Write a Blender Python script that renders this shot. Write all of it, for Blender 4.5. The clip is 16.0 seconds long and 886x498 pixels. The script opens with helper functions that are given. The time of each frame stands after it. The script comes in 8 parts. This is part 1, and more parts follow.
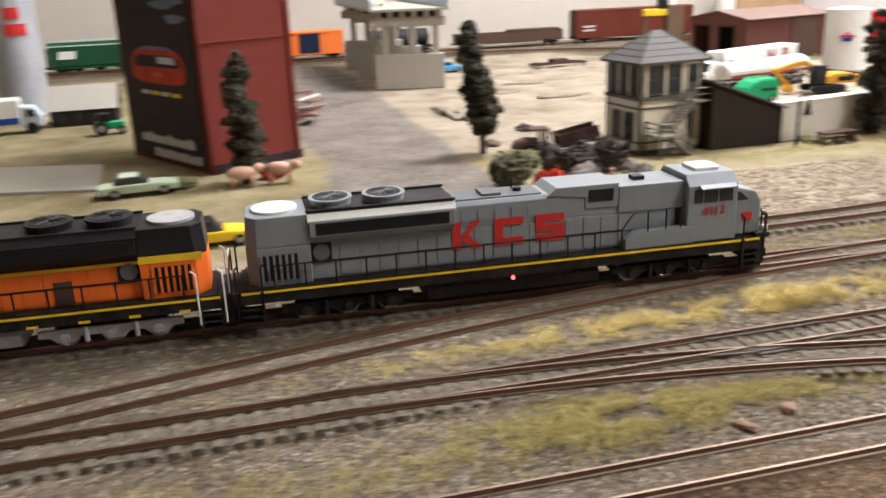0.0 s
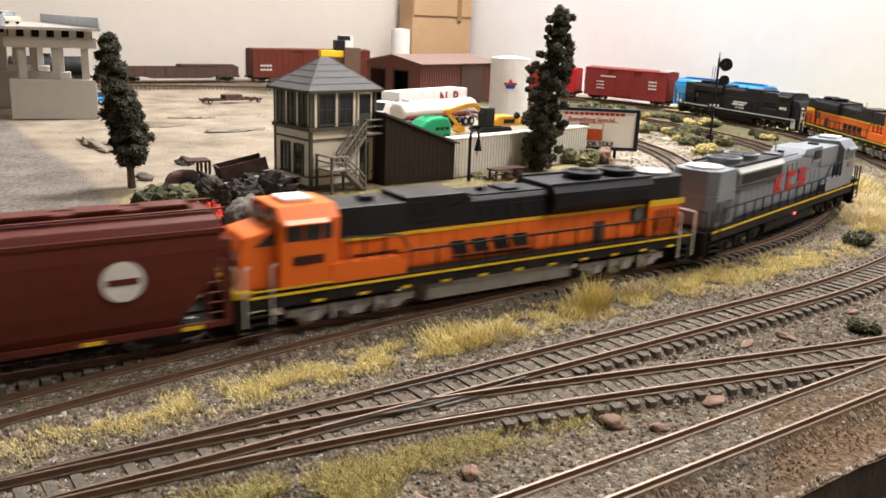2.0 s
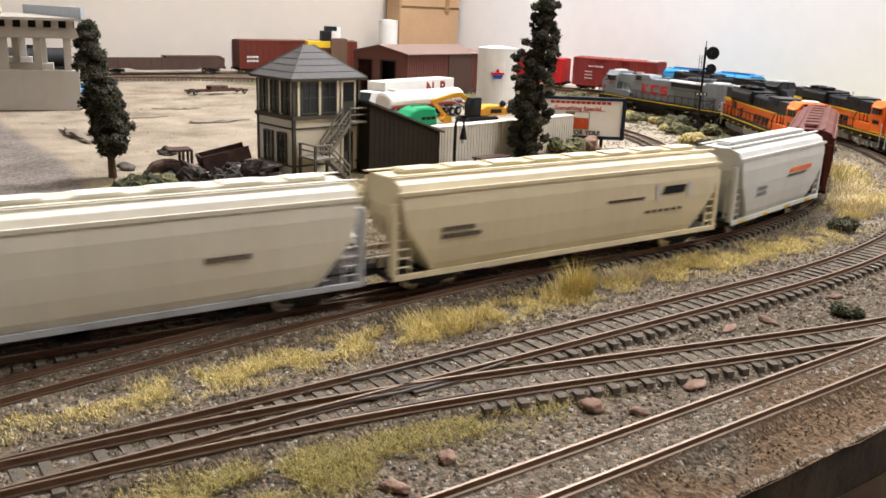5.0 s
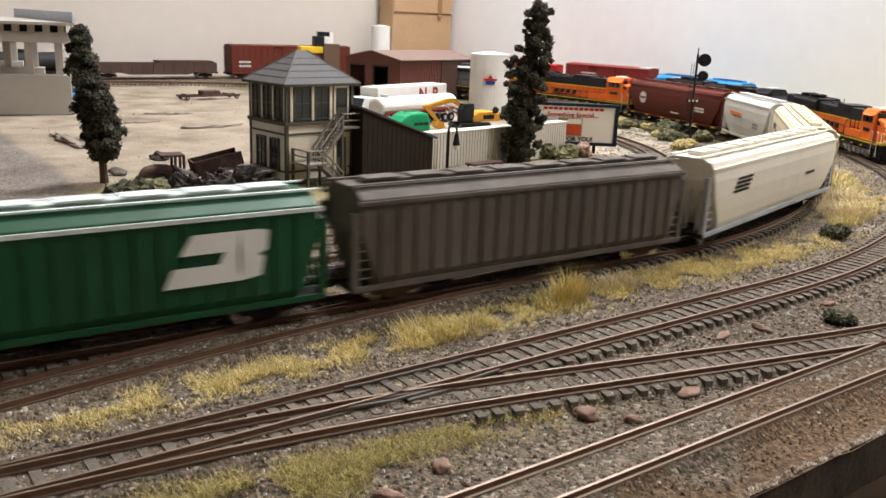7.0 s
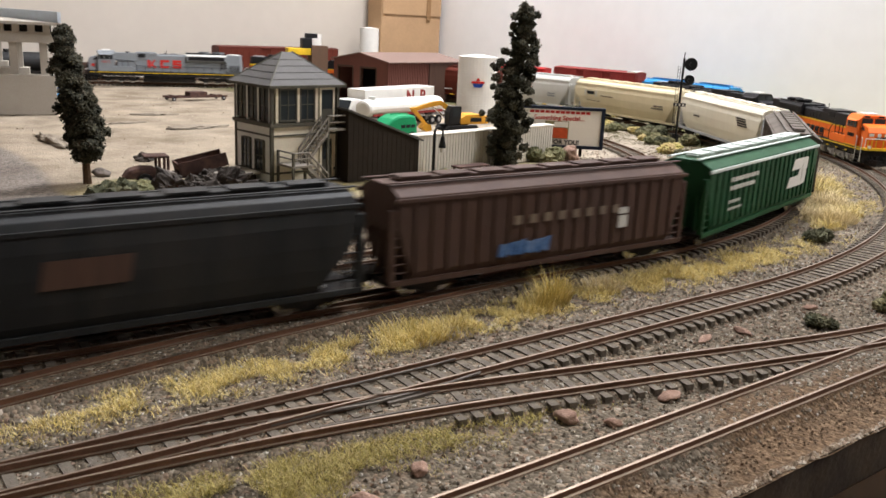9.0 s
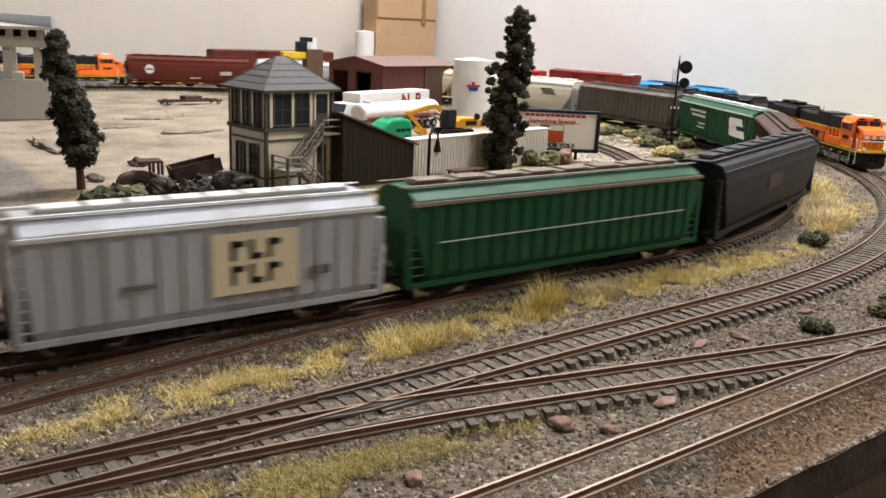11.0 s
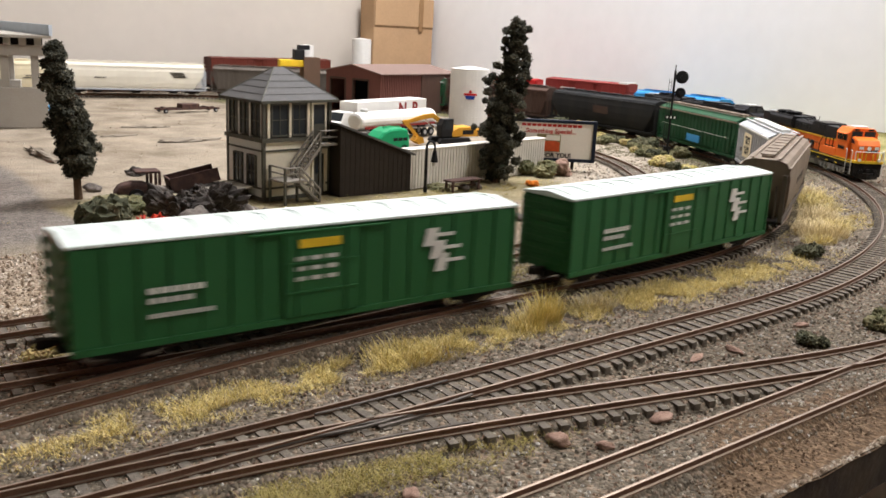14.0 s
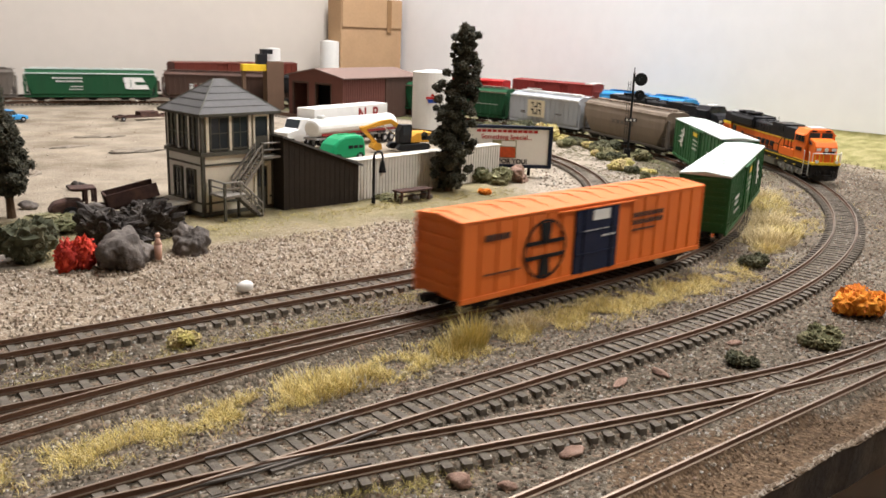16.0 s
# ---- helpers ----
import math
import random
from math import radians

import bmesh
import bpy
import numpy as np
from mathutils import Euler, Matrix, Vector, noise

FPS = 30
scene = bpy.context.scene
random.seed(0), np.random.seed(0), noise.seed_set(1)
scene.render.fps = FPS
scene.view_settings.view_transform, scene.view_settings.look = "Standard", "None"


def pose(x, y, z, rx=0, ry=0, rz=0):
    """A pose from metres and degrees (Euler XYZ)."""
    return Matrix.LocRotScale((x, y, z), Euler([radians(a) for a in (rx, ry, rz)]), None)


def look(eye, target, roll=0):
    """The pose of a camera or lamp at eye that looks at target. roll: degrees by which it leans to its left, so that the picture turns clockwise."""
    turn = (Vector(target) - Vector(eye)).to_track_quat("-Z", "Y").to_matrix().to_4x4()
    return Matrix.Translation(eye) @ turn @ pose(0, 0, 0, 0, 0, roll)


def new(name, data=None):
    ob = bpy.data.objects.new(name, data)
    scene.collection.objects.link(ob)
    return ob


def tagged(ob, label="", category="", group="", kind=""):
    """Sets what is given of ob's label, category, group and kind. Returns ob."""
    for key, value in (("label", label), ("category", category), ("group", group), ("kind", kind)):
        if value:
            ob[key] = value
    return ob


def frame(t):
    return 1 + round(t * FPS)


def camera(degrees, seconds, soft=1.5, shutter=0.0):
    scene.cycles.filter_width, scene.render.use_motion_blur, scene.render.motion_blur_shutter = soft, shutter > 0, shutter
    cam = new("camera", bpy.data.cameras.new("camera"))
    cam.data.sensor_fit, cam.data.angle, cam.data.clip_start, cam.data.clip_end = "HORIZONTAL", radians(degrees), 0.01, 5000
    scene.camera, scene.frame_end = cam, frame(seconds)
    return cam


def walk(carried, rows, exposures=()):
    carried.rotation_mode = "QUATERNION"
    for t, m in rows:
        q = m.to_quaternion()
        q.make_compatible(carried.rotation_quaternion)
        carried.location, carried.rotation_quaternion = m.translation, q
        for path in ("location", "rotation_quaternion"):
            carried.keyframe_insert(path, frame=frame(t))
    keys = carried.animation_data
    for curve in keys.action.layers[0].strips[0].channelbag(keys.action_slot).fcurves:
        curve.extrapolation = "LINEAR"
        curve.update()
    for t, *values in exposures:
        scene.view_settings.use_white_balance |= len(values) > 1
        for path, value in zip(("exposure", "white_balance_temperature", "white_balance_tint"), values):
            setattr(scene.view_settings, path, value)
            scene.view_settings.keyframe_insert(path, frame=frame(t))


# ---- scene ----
cam = camera(54.8, 16.0, soft=1.6, shutter=0.55)
PATH = [
    (0, (0.0939, 0.0594, 0.1652), (0.5580, 1.9020, -0.4586), -2.18),
    (0.5, (0.1277, 0.0764, 0.1566), (0.8561, 1.8376, -0.4496), -0.91),
    (1, (0.1395, 0.0974, 0.1453), (1.0957, 1.7627, -0.4135), 0.77),
    (1.5, (0.1383, 0.1163, 0.1353), (1.2365, 1.7071, -0.3780), 2.33),
    (2, (0.1404, 0.1173, 0.1383), (1.2606, 1.6922, -0.3764), 2.24),
    (2.5, (0.1413, 0.1163, 0.1353), (1.2616, 1.6885, -0.3875), 2.04),
    (3, (0.1433, 0.1153, 0.1352), (1.2634, 1.6853, -0.3945), 1.94),
    (3.5, (0.1433, 0.1163, 0.1342), (1.2692, 1.6801, -0.4015), 2.14),
    (4, (0.1443, 0.1173, 0.1332), (1.2734, 1.6794, -0.4007), 2.15),
    (6.5, (0.1473, 0.1163, 0.1352), (1.2956, 1.6694, -0.3840), 2.26),
    (7, (0.1463, 0.1183, 0.1342), (1.2987, 1.6693, -0.3820), 2.36),
    (7.5, (0.1473, 0.1193, 0.1341), (1.3016, 1.6692, -0.3811), 2.66),
    (8, (0.1483, 0.1183, 0.1341), (1.3085, 1.6641, -0.3801), 2.76),
    (8.5, (0.1493, 0.1183, 0.1331), (1.3173, 1.6589, -0.3792), 2.77),
    (9, (0.1493, 0.1173, 0.1341), (1.3231, 1.6545, -0.3752), 2.77),
    (11.5, (0.1513, 0.1183, 0.1351), (1.3348, 1.6502, -0.3676), 2.57),
    (12, (0.1513, 0.1183, 0.1351), (1.3381, 1.6476, -0.3677), 2.57),
    (12.5, (0.1504, 0.1183, 0.1361), (1.3395, 1.6468, -0.3635), 2.68),
    (13, (0.1504, 0.1183, 0.1361), (1.3417, 1.6460, -0.3606), 2.68),
    (13.5, (0.1484, 0.1193, 0.1371), (1.3388, 1.6490, -0.3556), 2.68),
    (14, (0.1504, 0.1183, 0.1391), (1.3398, 1.6499, -0.3505), 2.78),
    (14.5, (0.1574, 0.1153, 0.1410), (1.3460, 1.6472, -0.3497), 2.48),
    (15, (0.1675, 0.1134, 0.1448), (1.3640, 1.6390, -0.3460), 2.38),
    (15.5, (0.1886, 0.1094, 0.1514), (1.3953, 1.6272, -0.3385), 2.08),
    (16, (0.1846, 0.1114, 0.1495), (1.3998, 1.6208, -0.3455), 2.09),
]
EXPOSURES = [(0, 0.22, 6500, 10), (0.5, 0.18, 6500, 10), (1, -0.04, 6600, 10), (2.0, 0.06, 6700, 10), (3.5, 0.08, 7000, 10), (4.2, 0.04, 6700, 10), (6.5, -0.20, 6500, 10), (12.5, -0.22, 6500, 10), (14.5, -0.27, 6550, 10), (16, -0.18, 6600, 10)]
walk(cam, [(t, look(eye, target, roll)) for t, eye, target, roll in PATH],
     EXPOSURES)

# ---- light: a closed room lit by unseen area lights under the ceiling ----
world = bpy.data.worlds.new("room_air")
world.use_nodes = True
world.node_tree.nodes["Background"].inputs[0].default_value = (0.9, 0.93, 1.0, 1)
world.node_tree.nodes["Background"].inputs[1].default_value = 0.012
scene.world = world


def unseen_lamp(x, y, sx, sy, watts, colour):
    data = bpy.data.lights.new("unseen_lamp", "AREA")
    data.shape, data.size, data.size_y, data.energy, data.color = "RECTANGLE", sx, sy, watts, colour
    ob = new("unseen_lamp", data)
    ob.matrix_world = pose(x, y, 1.53)
    return tagged(ob, "unseen rectangular area light under the ceiling", "lamp")


unseen_lamp(1.06, 1.04, 0.6, 0.45, 52, (0.98, 0.98, 1.03))
# added fills: a weak one at left, a right-front one for near sides
unseen_lamp(-1.5, 0.7, 1.2, 0.4, 3, (1.0, 0.97, 0.95))
unseen_lamp(1.20, -0.28, 0.40, 0.45, 21, (1.0, 0.98, 0.98))

# ---- mesh helpers ----
class M:
    """Collects vertices and faces for one mesh."""

    def __init__(self):
        self.v, self.f = [], []

    def add(self, verts, faces):
        n = len(self.v)
        self.v += [tuple(p) for p in verts]
        self.f += [tuple(i + n for i in f) for f in faces]
        return self

    def box(self, x0, x1, y0, y1, z0, z1):
        v = [(x, y, z) for z in (z0, z1) for y in (y0, y1) for x in (x0, x1)]
        return self.add(v, [(0, 2, 3, 1), (4, 5, 7, 6), (0, 1, 5, 4), (2, 6, 7, 3), (0, 4, 6, 2), (1, 3, 7, 5)])

    def prism(self, pts, a, b, axis="y"):
        """pts: closed outline; axis y: (x, z) pairs, axis x: (y, z) pairs, axis z: (x, y) pairs."""
        put = {"y": lambda p, c: (p[0], c, p[1]), "x": lambda p, c: (c, p[0], p[1]), "z": lambda p, c: (p[0], p[1], c)}[axis]
        n = len(pts)
        v = [put(p, a) for p in pts] + [put(p, b) for p in pts]
        return self.add(v, [tuple(range(n)), tuple(range(2 * n - 1, n - 1, -1))] + [(i, i + n, (i + 1) % n + n, (i + 1) % n) for i in range(n)])

    def cyl(self, p0, p1, r, n=10, r1=None):
        p0, p1 = Vector(p0), Vector(p1)
        q = (p1 - p0).to_track_quat("Z", "Y")
        r1 = r if r1 is None else r1
        ring = [(math.cos(2 * math.pi * i / n), math.sin(2 * math.pi * i / n)) for i in range(n)]
        v = [p0 + q @ Vector((r * c, r * s, 0)) for c, s in ring] + [p1 + q @ Vector((r1 * c, r1 * s, 0)) for c, s in ring]
        return self.add(v, [tuple(range(n - 1, -1, -1)), tuple(range(n, 2 * n))] + [(i, (i + 1) % n, (i + 1) % n + n, i + n) for i in range(n)])

    def tube(self, pts, r, n=5):
        for a, b in zip(pts[:-1], pts[1:]):
            self.cyl(a, b, r, n)
        return self

    def blob(self, c, r, sub=2, rough=0.25, freq=1.6, seed=0.0, flat=1.0):
        """A lumpy ball; r is a radius or three."""
        r = (r, r, r) if isinstance(r, (int, float)) else r
        base = ball(sub)
        out = []
        for p in base[0]:
            k = 1 + rough * noise.noise(Vector(p) * freq + Vector((seed, seed * 1.7, -seed))) + 0.3 * rough * noise.noise(Vector(p) * freq * 3 + Vector((seed, 3, 1)))
            out.append((c[0] + r[0] * k * p[0], c[1] + r[1] * k * p[1], c[2] + r[2] * k * p[2] * flat))
        return self.add(out, base[1])

    def mesh(self, name, smooth=False):
        me = bpy.data.meshes.new(name)
        me.from_pydata(self.v, [], self.f)
        bm = bmesh.new()
        bm.from_mesh(me)
        if len(bm.faces) < 60000:
            bmesh.ops.recalc_face_normals(bm, faces=bm.faces)
        bm.to_mesh(me)
        bm.free()
        if smooth:
            for p in me.polygons:
                p.use_smooth = True
        me.update()
        return me


BALLS = {}


def ball(sub):
    if sub not in BALLS:
        bm = bmesh.new()
        bmesh.ops.create_icosphere(bm, subdivisions=sub, radius=1)
        BALLS[sub] = ([tuple(v.co) for v in bm.verts], [tuple(v.index for v in f.verts) for f in bm.faces])
        bm.free()
    return BALLS[sub]


def part(name, m, material, parent=None, label="", smooth=False, bevel=0.0):
    """Links m as one mesh object under a thing or a part."""
    ob = new(name, m.mesh(name, smooth))
    ob.data.materials.append(material)
    ob.parent = parent
    if bevel:
        mod = ob.modifiers.new("edges", "BEVEL")
        mod.width, mod.segments, mod.limit_method, mod.angle_limit = bevel, 2, "ANGLE", radians(40)
    return tagged(ob, label)


def thing(name, label, category, group="", kind=""):
    return tagged(new(name), label, category, group, kind)


def lettering(name, words, size, material, parent, m, label="", bold=0.0):
    """Raised letters in the built-in font; m: their pose in the parent's space."""
    data = bpy.data.curves.new(name, "FONT")
    data.body, data.size, data.extrude, data.align_x, data.align_y = words, size, size * 0.01, "CENTER", "CENTER"
    data.offset, data.resolution_u = size * bold, 4
    carrier = bpy.data.objects.new(name, data)
    me = bpy.data.meshes.new_from_object(carrier)
    bpy.data.objects.remove(carrier)
    ob = new(name, me)
    ob.data.materials.append(material)
    ob.parent = parent
    ob.matrix_basis = m
    return tagged(ob, label)


# ---- materials ----
def mat(name, colour, rough=0.6, metal=0.0, vary=0.18, scale=60.0, bump=0.0, dirt=None, dirt_amount=0.0, streak=False, spec=0.2):
    """Painted or raw surface with fine grain and larger stains, at real size."""
    m = bpy.data.materials.new(name)
    m.use_nodes = True
    nt = m.node_tree
    N, L = nt.nodes, nt.links
    b = N["Principled BSDF"]
    tc = N.new("ShaderNodeTexCoord")
    mp = N.new("ShaderNodeMapping")
    mp.inputs["Scale"].default_value = (1, 1, 0.12) if streak else (1, 1, 1)
    L.new(tc.outputs["Object"], mp.inputs[0])
    big, fine = N.new("ShaderNodeTexNoise"), N.new("ShaderNodeTexNoise")
    for n, s in ((big, scale), (fine, scale * 9)):
        n.inputs["Scale"].default_value, n.inputs["Detail"].default_value = s, 5
        L.new(mp.outputs[0], n.inputs["Vector"])
    mix = N.new("ShaderNodeMix")
    mix.data_type, mix.blend_type = "RGBA", "MULTIPLY"
    mix.inputs[0].default_value = 1
    ramp = N.new("ShaderNodeMapRange")
    ramp.inputs["From Min"].default_value, ramp.inputs["From Max"].default_value = 0.3, 0.7
    ramp.inputs["To Min"].default_value, ramp.inputs["To Max"].default_value = 1 - vary, 1 + vary * 0.6
    add = N.new("ShaderNodeMath")
    add.operation = "MULTIPLY_ADD"
    add.inputs[1].default_value = 0.45
    L.new(fine.outputs[0], add.inputs[0])
    sub = N.new("ShaderNodeMath")
    sub.operation = "MULTIPLY"
    sub.inputs[1].default_value = 0.55
    L.new(big.outputs[0], sub.inputs[0])
    L.new(sub.outputs[0], add.inputs[2])
    L.new(add.outputs[0], ramp.inputs["Value"])
    mix.inputs[6].default_value = (*colour, 1)
    L.new(ramp.outputs[0], mix.inputs[7])
    out = mix.outputs[2]
    if dirt:
        dm = N.new("ShaderNodeMix")
        dm.data_type = "RGBA"
        cut = N.new("ShaderNodeMapRange")
        cut.inputs["From Min"].default_value, cut.inputs["From Max"].default_value = 0.42, 0.72
        cut.inputs["To Max"].default_value = dirt_amount
        L.new(big.outputs[0], cut.inputs["Value"])
        L.new(cut.outputs[0], dm.inputs[0])
        L.new(out, dm.inputs[6])
        dm.inputs[7].default_value = (*dirt, 1)
        out = dm.outputs[2]
    L.new(out, b.inputs["Base Color"])
    rr = N.new("ShaderNodeMapRange")
    rr.inputs["To Min"].default_value, rr.inputs["To Max"].default_value = max(rough - 0.12, 0.03), min(rough + 0.12, 1)
    L.new(big.outputs[0], rr.inputs["Value"])
    L.new(rr.outputs[0], b.inputs["Roughness"])
    b.inputs["Metallic"].default_value = metal
    b.inputs["Specular IOR Level"].default_value = spec
    if bump:
        bp = N.new("ShaderNodeBump")
        bp.inputs["Strength"].default_value, bp.inputs["Distance"].default_value = bump, 0.001
        L.new(fine.outputs[0], bp.inputs["Height"])
        L.new(bp.outputs[0], b.inputs["Normal"])
    return m


def island_mat(name, colours, rough=0.85, jitter=0.25):
    """Each loose piece of the mesh takes one of the colours."""
    m = bpy.data.materials.new(name)
    m.use_nodes = True
    N, L = m.node_tree.nodes, m.node_tree.links
    g = N.new("ShaderNodeNewGeometry")
    r = N.new("ShaderNodeValToRGB")
    r.color_ramp.interpolation = "CONSTANT"
    while len(r.color_ramp.elements) < len(colours):
        r.color_ramp.elements.new(0.5)
    for i, (e, c) in enumerate(zip(r.color_ramp.elements, colours)):
        e.position, e.color = i / len(colours), (*c, 1)
    L.new(g.outputs["Random Per Island"], r.inputs[0])
    n = N.new("ShaderNodeTexNoise")
    n.inputs["Scale"].default_value = 700
    tc = N.new("ShaderNodeTexCoord")
    L.new(tc.outputs["Object"], n.inputs["Vector"])
    mr = N.new("ShaderNodeMapRange")
    mr.inputs["To Min"].default_value, mr.inputs["To Max"].default_value = 1 - jitter, 1 + jitter
    L.new(n.outputs[0], mr.inputs["Value"])
    x = N.new("ShaderNodeMix")
    x.data_type, x.blend_type = "RGBA", "MULTIPLY"
    x.inputs[0].default_value = 1
    L.new(r.outputs[0], x.inputs[6])
    L.new(mr.outputs[0], x.inputs[7])
    b = N["Principled BSDF"]
    L.new(x.outputs[2], b.inputs["Base Color"])
    b.inputs["Roughness"].default_value = rough
    b.inputs["Specular IOR Level"].default_value = 0.2
    return m


def rail_mat():
    """Rusty sides, head worn to bright steel."""
    m = mat("rail_steel", (0.160, 0.084, 0.050), 0.7, 0.0, 0.35, 200)
    N, L = m.node_tree.nodes, m.node_tree.links
    b = N["Principled BSDF"]
    g, sep = N.new("ShaderNodeNewGeometry"), N.new("ShaderNodeSeparateXYZ")
    L.new(g.outputs["True Normal"], sep.inputs[0])
    gt = N.new("ShaderNodeMath")
    gt.operation, gt.inputs[1].default_value = "GREATER_THAN", 0.9
    L.new(sep.outputs[2], gt.inputs[0])
    src = b.inputs["Base Color"].links[0].from_socket
    x = N.new("ShaderNodeMix")
    x.data_type = "RGBA"
    L.new(gt.outputs[0], x.inputs[0])
    L.new(src, x.inputs[6])
    x.inputs[7].default_value = (0.25, 0.19, 0.145, 1)
    L.new(x.outputs[2], b.inputs["Base Color"])
    L.new(gt.outputs[0], b.inputs["Metallic"])
    ro = N.new("ShaderNodeMapRange")
    ro.inputs["To Min"].default_value, ro.inputs["To Max"].default_value = 0.75, 0.42
    L.new(gt.outputs[0], ro.inputs["Value"])
    L.new(ro.outputs[0], b.inputs["Roughness"])
    return m


def ground_mat():
    """Ballast, pebbles, dry turf, sand yard, gravel road and bare dirt, laid out over the board."""
    m = bpy.data.materials.new("layout_ground")
    m.use_nodes = True
    N, L = m.node_tree.nodes, m.node_tree.links
    b = N["Principled BSDF"]
    b.inputs["Roughness"].default_value = 0.95
    b.inputs["Specular IOR Level"].default_value = 0.15
    g, sep = N.new("ShaderNodeNewGeometry"), N.new("ShaderNodeSeparateXYZ")
    L.new(g.outputs["Position"], sep.inputs[0])

    def tex(scale, detail=4):
        n = N.new("ShaderNodeTexNoise")
        n.inputs["Scale"].default_value, n.inputs["Detail"].default_value = scale, detail
        L.new(g.outputs["Position"], n.inputs["Vector"])
        return n.outputs[0]

    def math_(op, a, c, d=None):
        n = N.new("ShaderNodeMath")
        n.operation = op
        for i, val in enumerate((a, c, d)):
            if val is None:
                continue
            if isinstance(val, (int, float)):
                n.inputs[i].default_value = val
            else:
                L.new(val, n.inputs[i])
        return n.outputs[0]

    def step(val, lo, hi):
        n = N.new("ShaderNodeMapRange")
        n.interpolation_type = "SMOOTHSTEP"
        n.inputs["From Min"].default_value, n.inputs["From Max"].default_value = lo, hi
        L.new(val, n.inputs["Value"])
        return n.outputs[0]

    def blend(f, a, c):
        n = N.new("ShaderNodeMix")
        n.data_type = "RGBA"
        for i, val in ((0, f), (6, a), (7, c)):
            if isinstance(val, tuple):
                n.inputs[i].default_value = (*val, 1)
            else:
                L.new(val, n.inputs[i])
        return n.outputs[2]

    def ramp(val, stops):
        n = N.new("ShaderNodeValToRGB")
        while len(n.color_ramp.elements) < len(stops):
            n.color_ramp.elements.new(0.5)
        for e, (p, c) in zip(n.color_ramp.elements, stops):
            e.position, e.color = p, (*c, 1)
        L.new(val, n.inputs[0])
        return n.outputs[0]

    vor = N.new("ShaderNodeTexVoronoi")
    vor.inputs["Scale"].default_value = 620
    L.new(g.outputs["Position"], vor.inputs["Vector"])
    vs = N.new("ShaderNodeSeparateColor")
    L.new(vor.outputs["Color"], vs.inputs[0])
    cell = vs.outputs[0]
    wob = math_("MULTIPLY_ADD", tex(9), 0.14, -0.07)
    y = math_("ADD", sep.outputs[1], wob)
    x = math_("ADD", sep.outputs[0], wob)
    ballast = ramp(cell, [(0, (0.062, 0.050, 0.036)), (0.35, (0.112, 0.093, 0.069)), (0.7, (0.166, 0.138, 0.105)), (0.92, (0.205, 0.148, 0.105)), (1, (0.31, 0.28, 0.228))])
    pebble = ramp(cell, [(0, (0.19, 0.14, 0.095)), (0.4, (0.27, 0.215, 0.157)), (0.8, (0.35, 0.288, 0.215)), (1, (0.46, 0.40, 0.325))])
    fine = tex(420, 6)
    sand = ramp(math_("MULTIPLY_ADD", fine, 0.5, math_("MULTIPLY", tex(22, 6), 0.5)), [(0.3, (0.19, 0.155, 0.112)), (0.5, (0.29, 0.244, 0.186)), (0.7, (0.375, 0.322, 0.252))])
    road = ramp(math_("MULTIPLY_ADD", cell, 0.5, math_("MULTIPLY", tex(30, 5), 0.5)), [(0.2, (0.095, 0.084, 0.074)), (0.5, (0.18, 0.158, 0.138)), (0.9, (0.29, 0.255, 0.225))])
    turf = ramp(math_("MULTIPLY_ADD", fine, 0.5, math_("MULTIPLY", tex(26, 6), 0.5)), [(0.3, (0.13, 0.12, 0.055)), (0.5, (0.245, 0.205, 0.115)), (0.7, (0.37, 0.315, 0.205))])
    olive = ramp(fine, [(0.3, (0.05, 0.055, 0.022)), (0.5, (0.115, 0.11, 0.05)), (0.7, (0.20, 0.175, 0.09))])
    dirt = ramp(fine, [(0.3, (0.055, 0.035, 0.021)), (0.5, (0.118, 0.077, 0.046)), (0.72, (0.215, 0.15, 0.096))])
    tone = ramp(tex(11, 7), [(0.3, (0.66, 0.62, 0.57)), (0.5, (0.96, 0.95, 0.93)), (0.7, (1.10, 1.07, 1.02))])
    col = blend(step(y, 0.525, 0.55), ballast, pebble)
    col = blend(step(y, 0.64, 0.69), col, turf)
    col = blend(step(y, 0.80, 0.835), col, sand)
    # gravel road running back past the tall brick building
    road_x = math_("ABSOLUTE", math_("SUBTRACT", math_("MULTIPLY_ADD", wob, 0.25, sep.outputs[0]), 0.238), 0)
    on_road = math_("MULTIPLY", math_("SUBTRACT", 1, step(road_x, 0.060, 0.074)), step(y, 0.60, 0.72))
    col = blend(on_road, col, road)
    # left of the road: dry turf
    left = math_("MULTIPLY", math_("SUBTRACT", 1, step(x, 0.14, 0.17)), step(y, 0.56, 0.60))
    col = blend(left, col, turf)
    # pale gravel inside the curve, grey ballast along the tracks round it
    dx, dy = math_("SUBTRACT", sep.outputs[0], 0.5535), math_("SUBTRACT", sep.outputs[1], 1.061)
    rad = math_("SQRT", math_("ADD", math_("MULTIPLY", dx, dx), math_("MULTIPLY", dy, dy)), 0)
    right = step(x, 0.72, 0.80)
    pale = ramp(cell, [(0, (0.19, 0.155, 0.115)), (0.5, (0.31, 0.265, 0.21)), (1, (0.44, 0.39, 0.32))])
    col = blend(math_("MULTIPLY", right, step(rad, 0.36, 0.42)), col, pale)
    col = blend(math_("MULTIPLY", right, step(rad, 0.535, 0.56)), col, ballast)
    col = blend(math_("MULTIPLY", right, step(rad, 0.80, 0.84)), col, sand)
    green = math_("MULTIPLY", math_("MULTIPLY", step(rad, 0.54, 0.57), math_("SUBTRACT", 1, step(rad, 0.80, 0.84))), math_("MULTIPLY", step(y, 0.60, 0.70), step(tex(34, 5), 0.40, 0.52)))
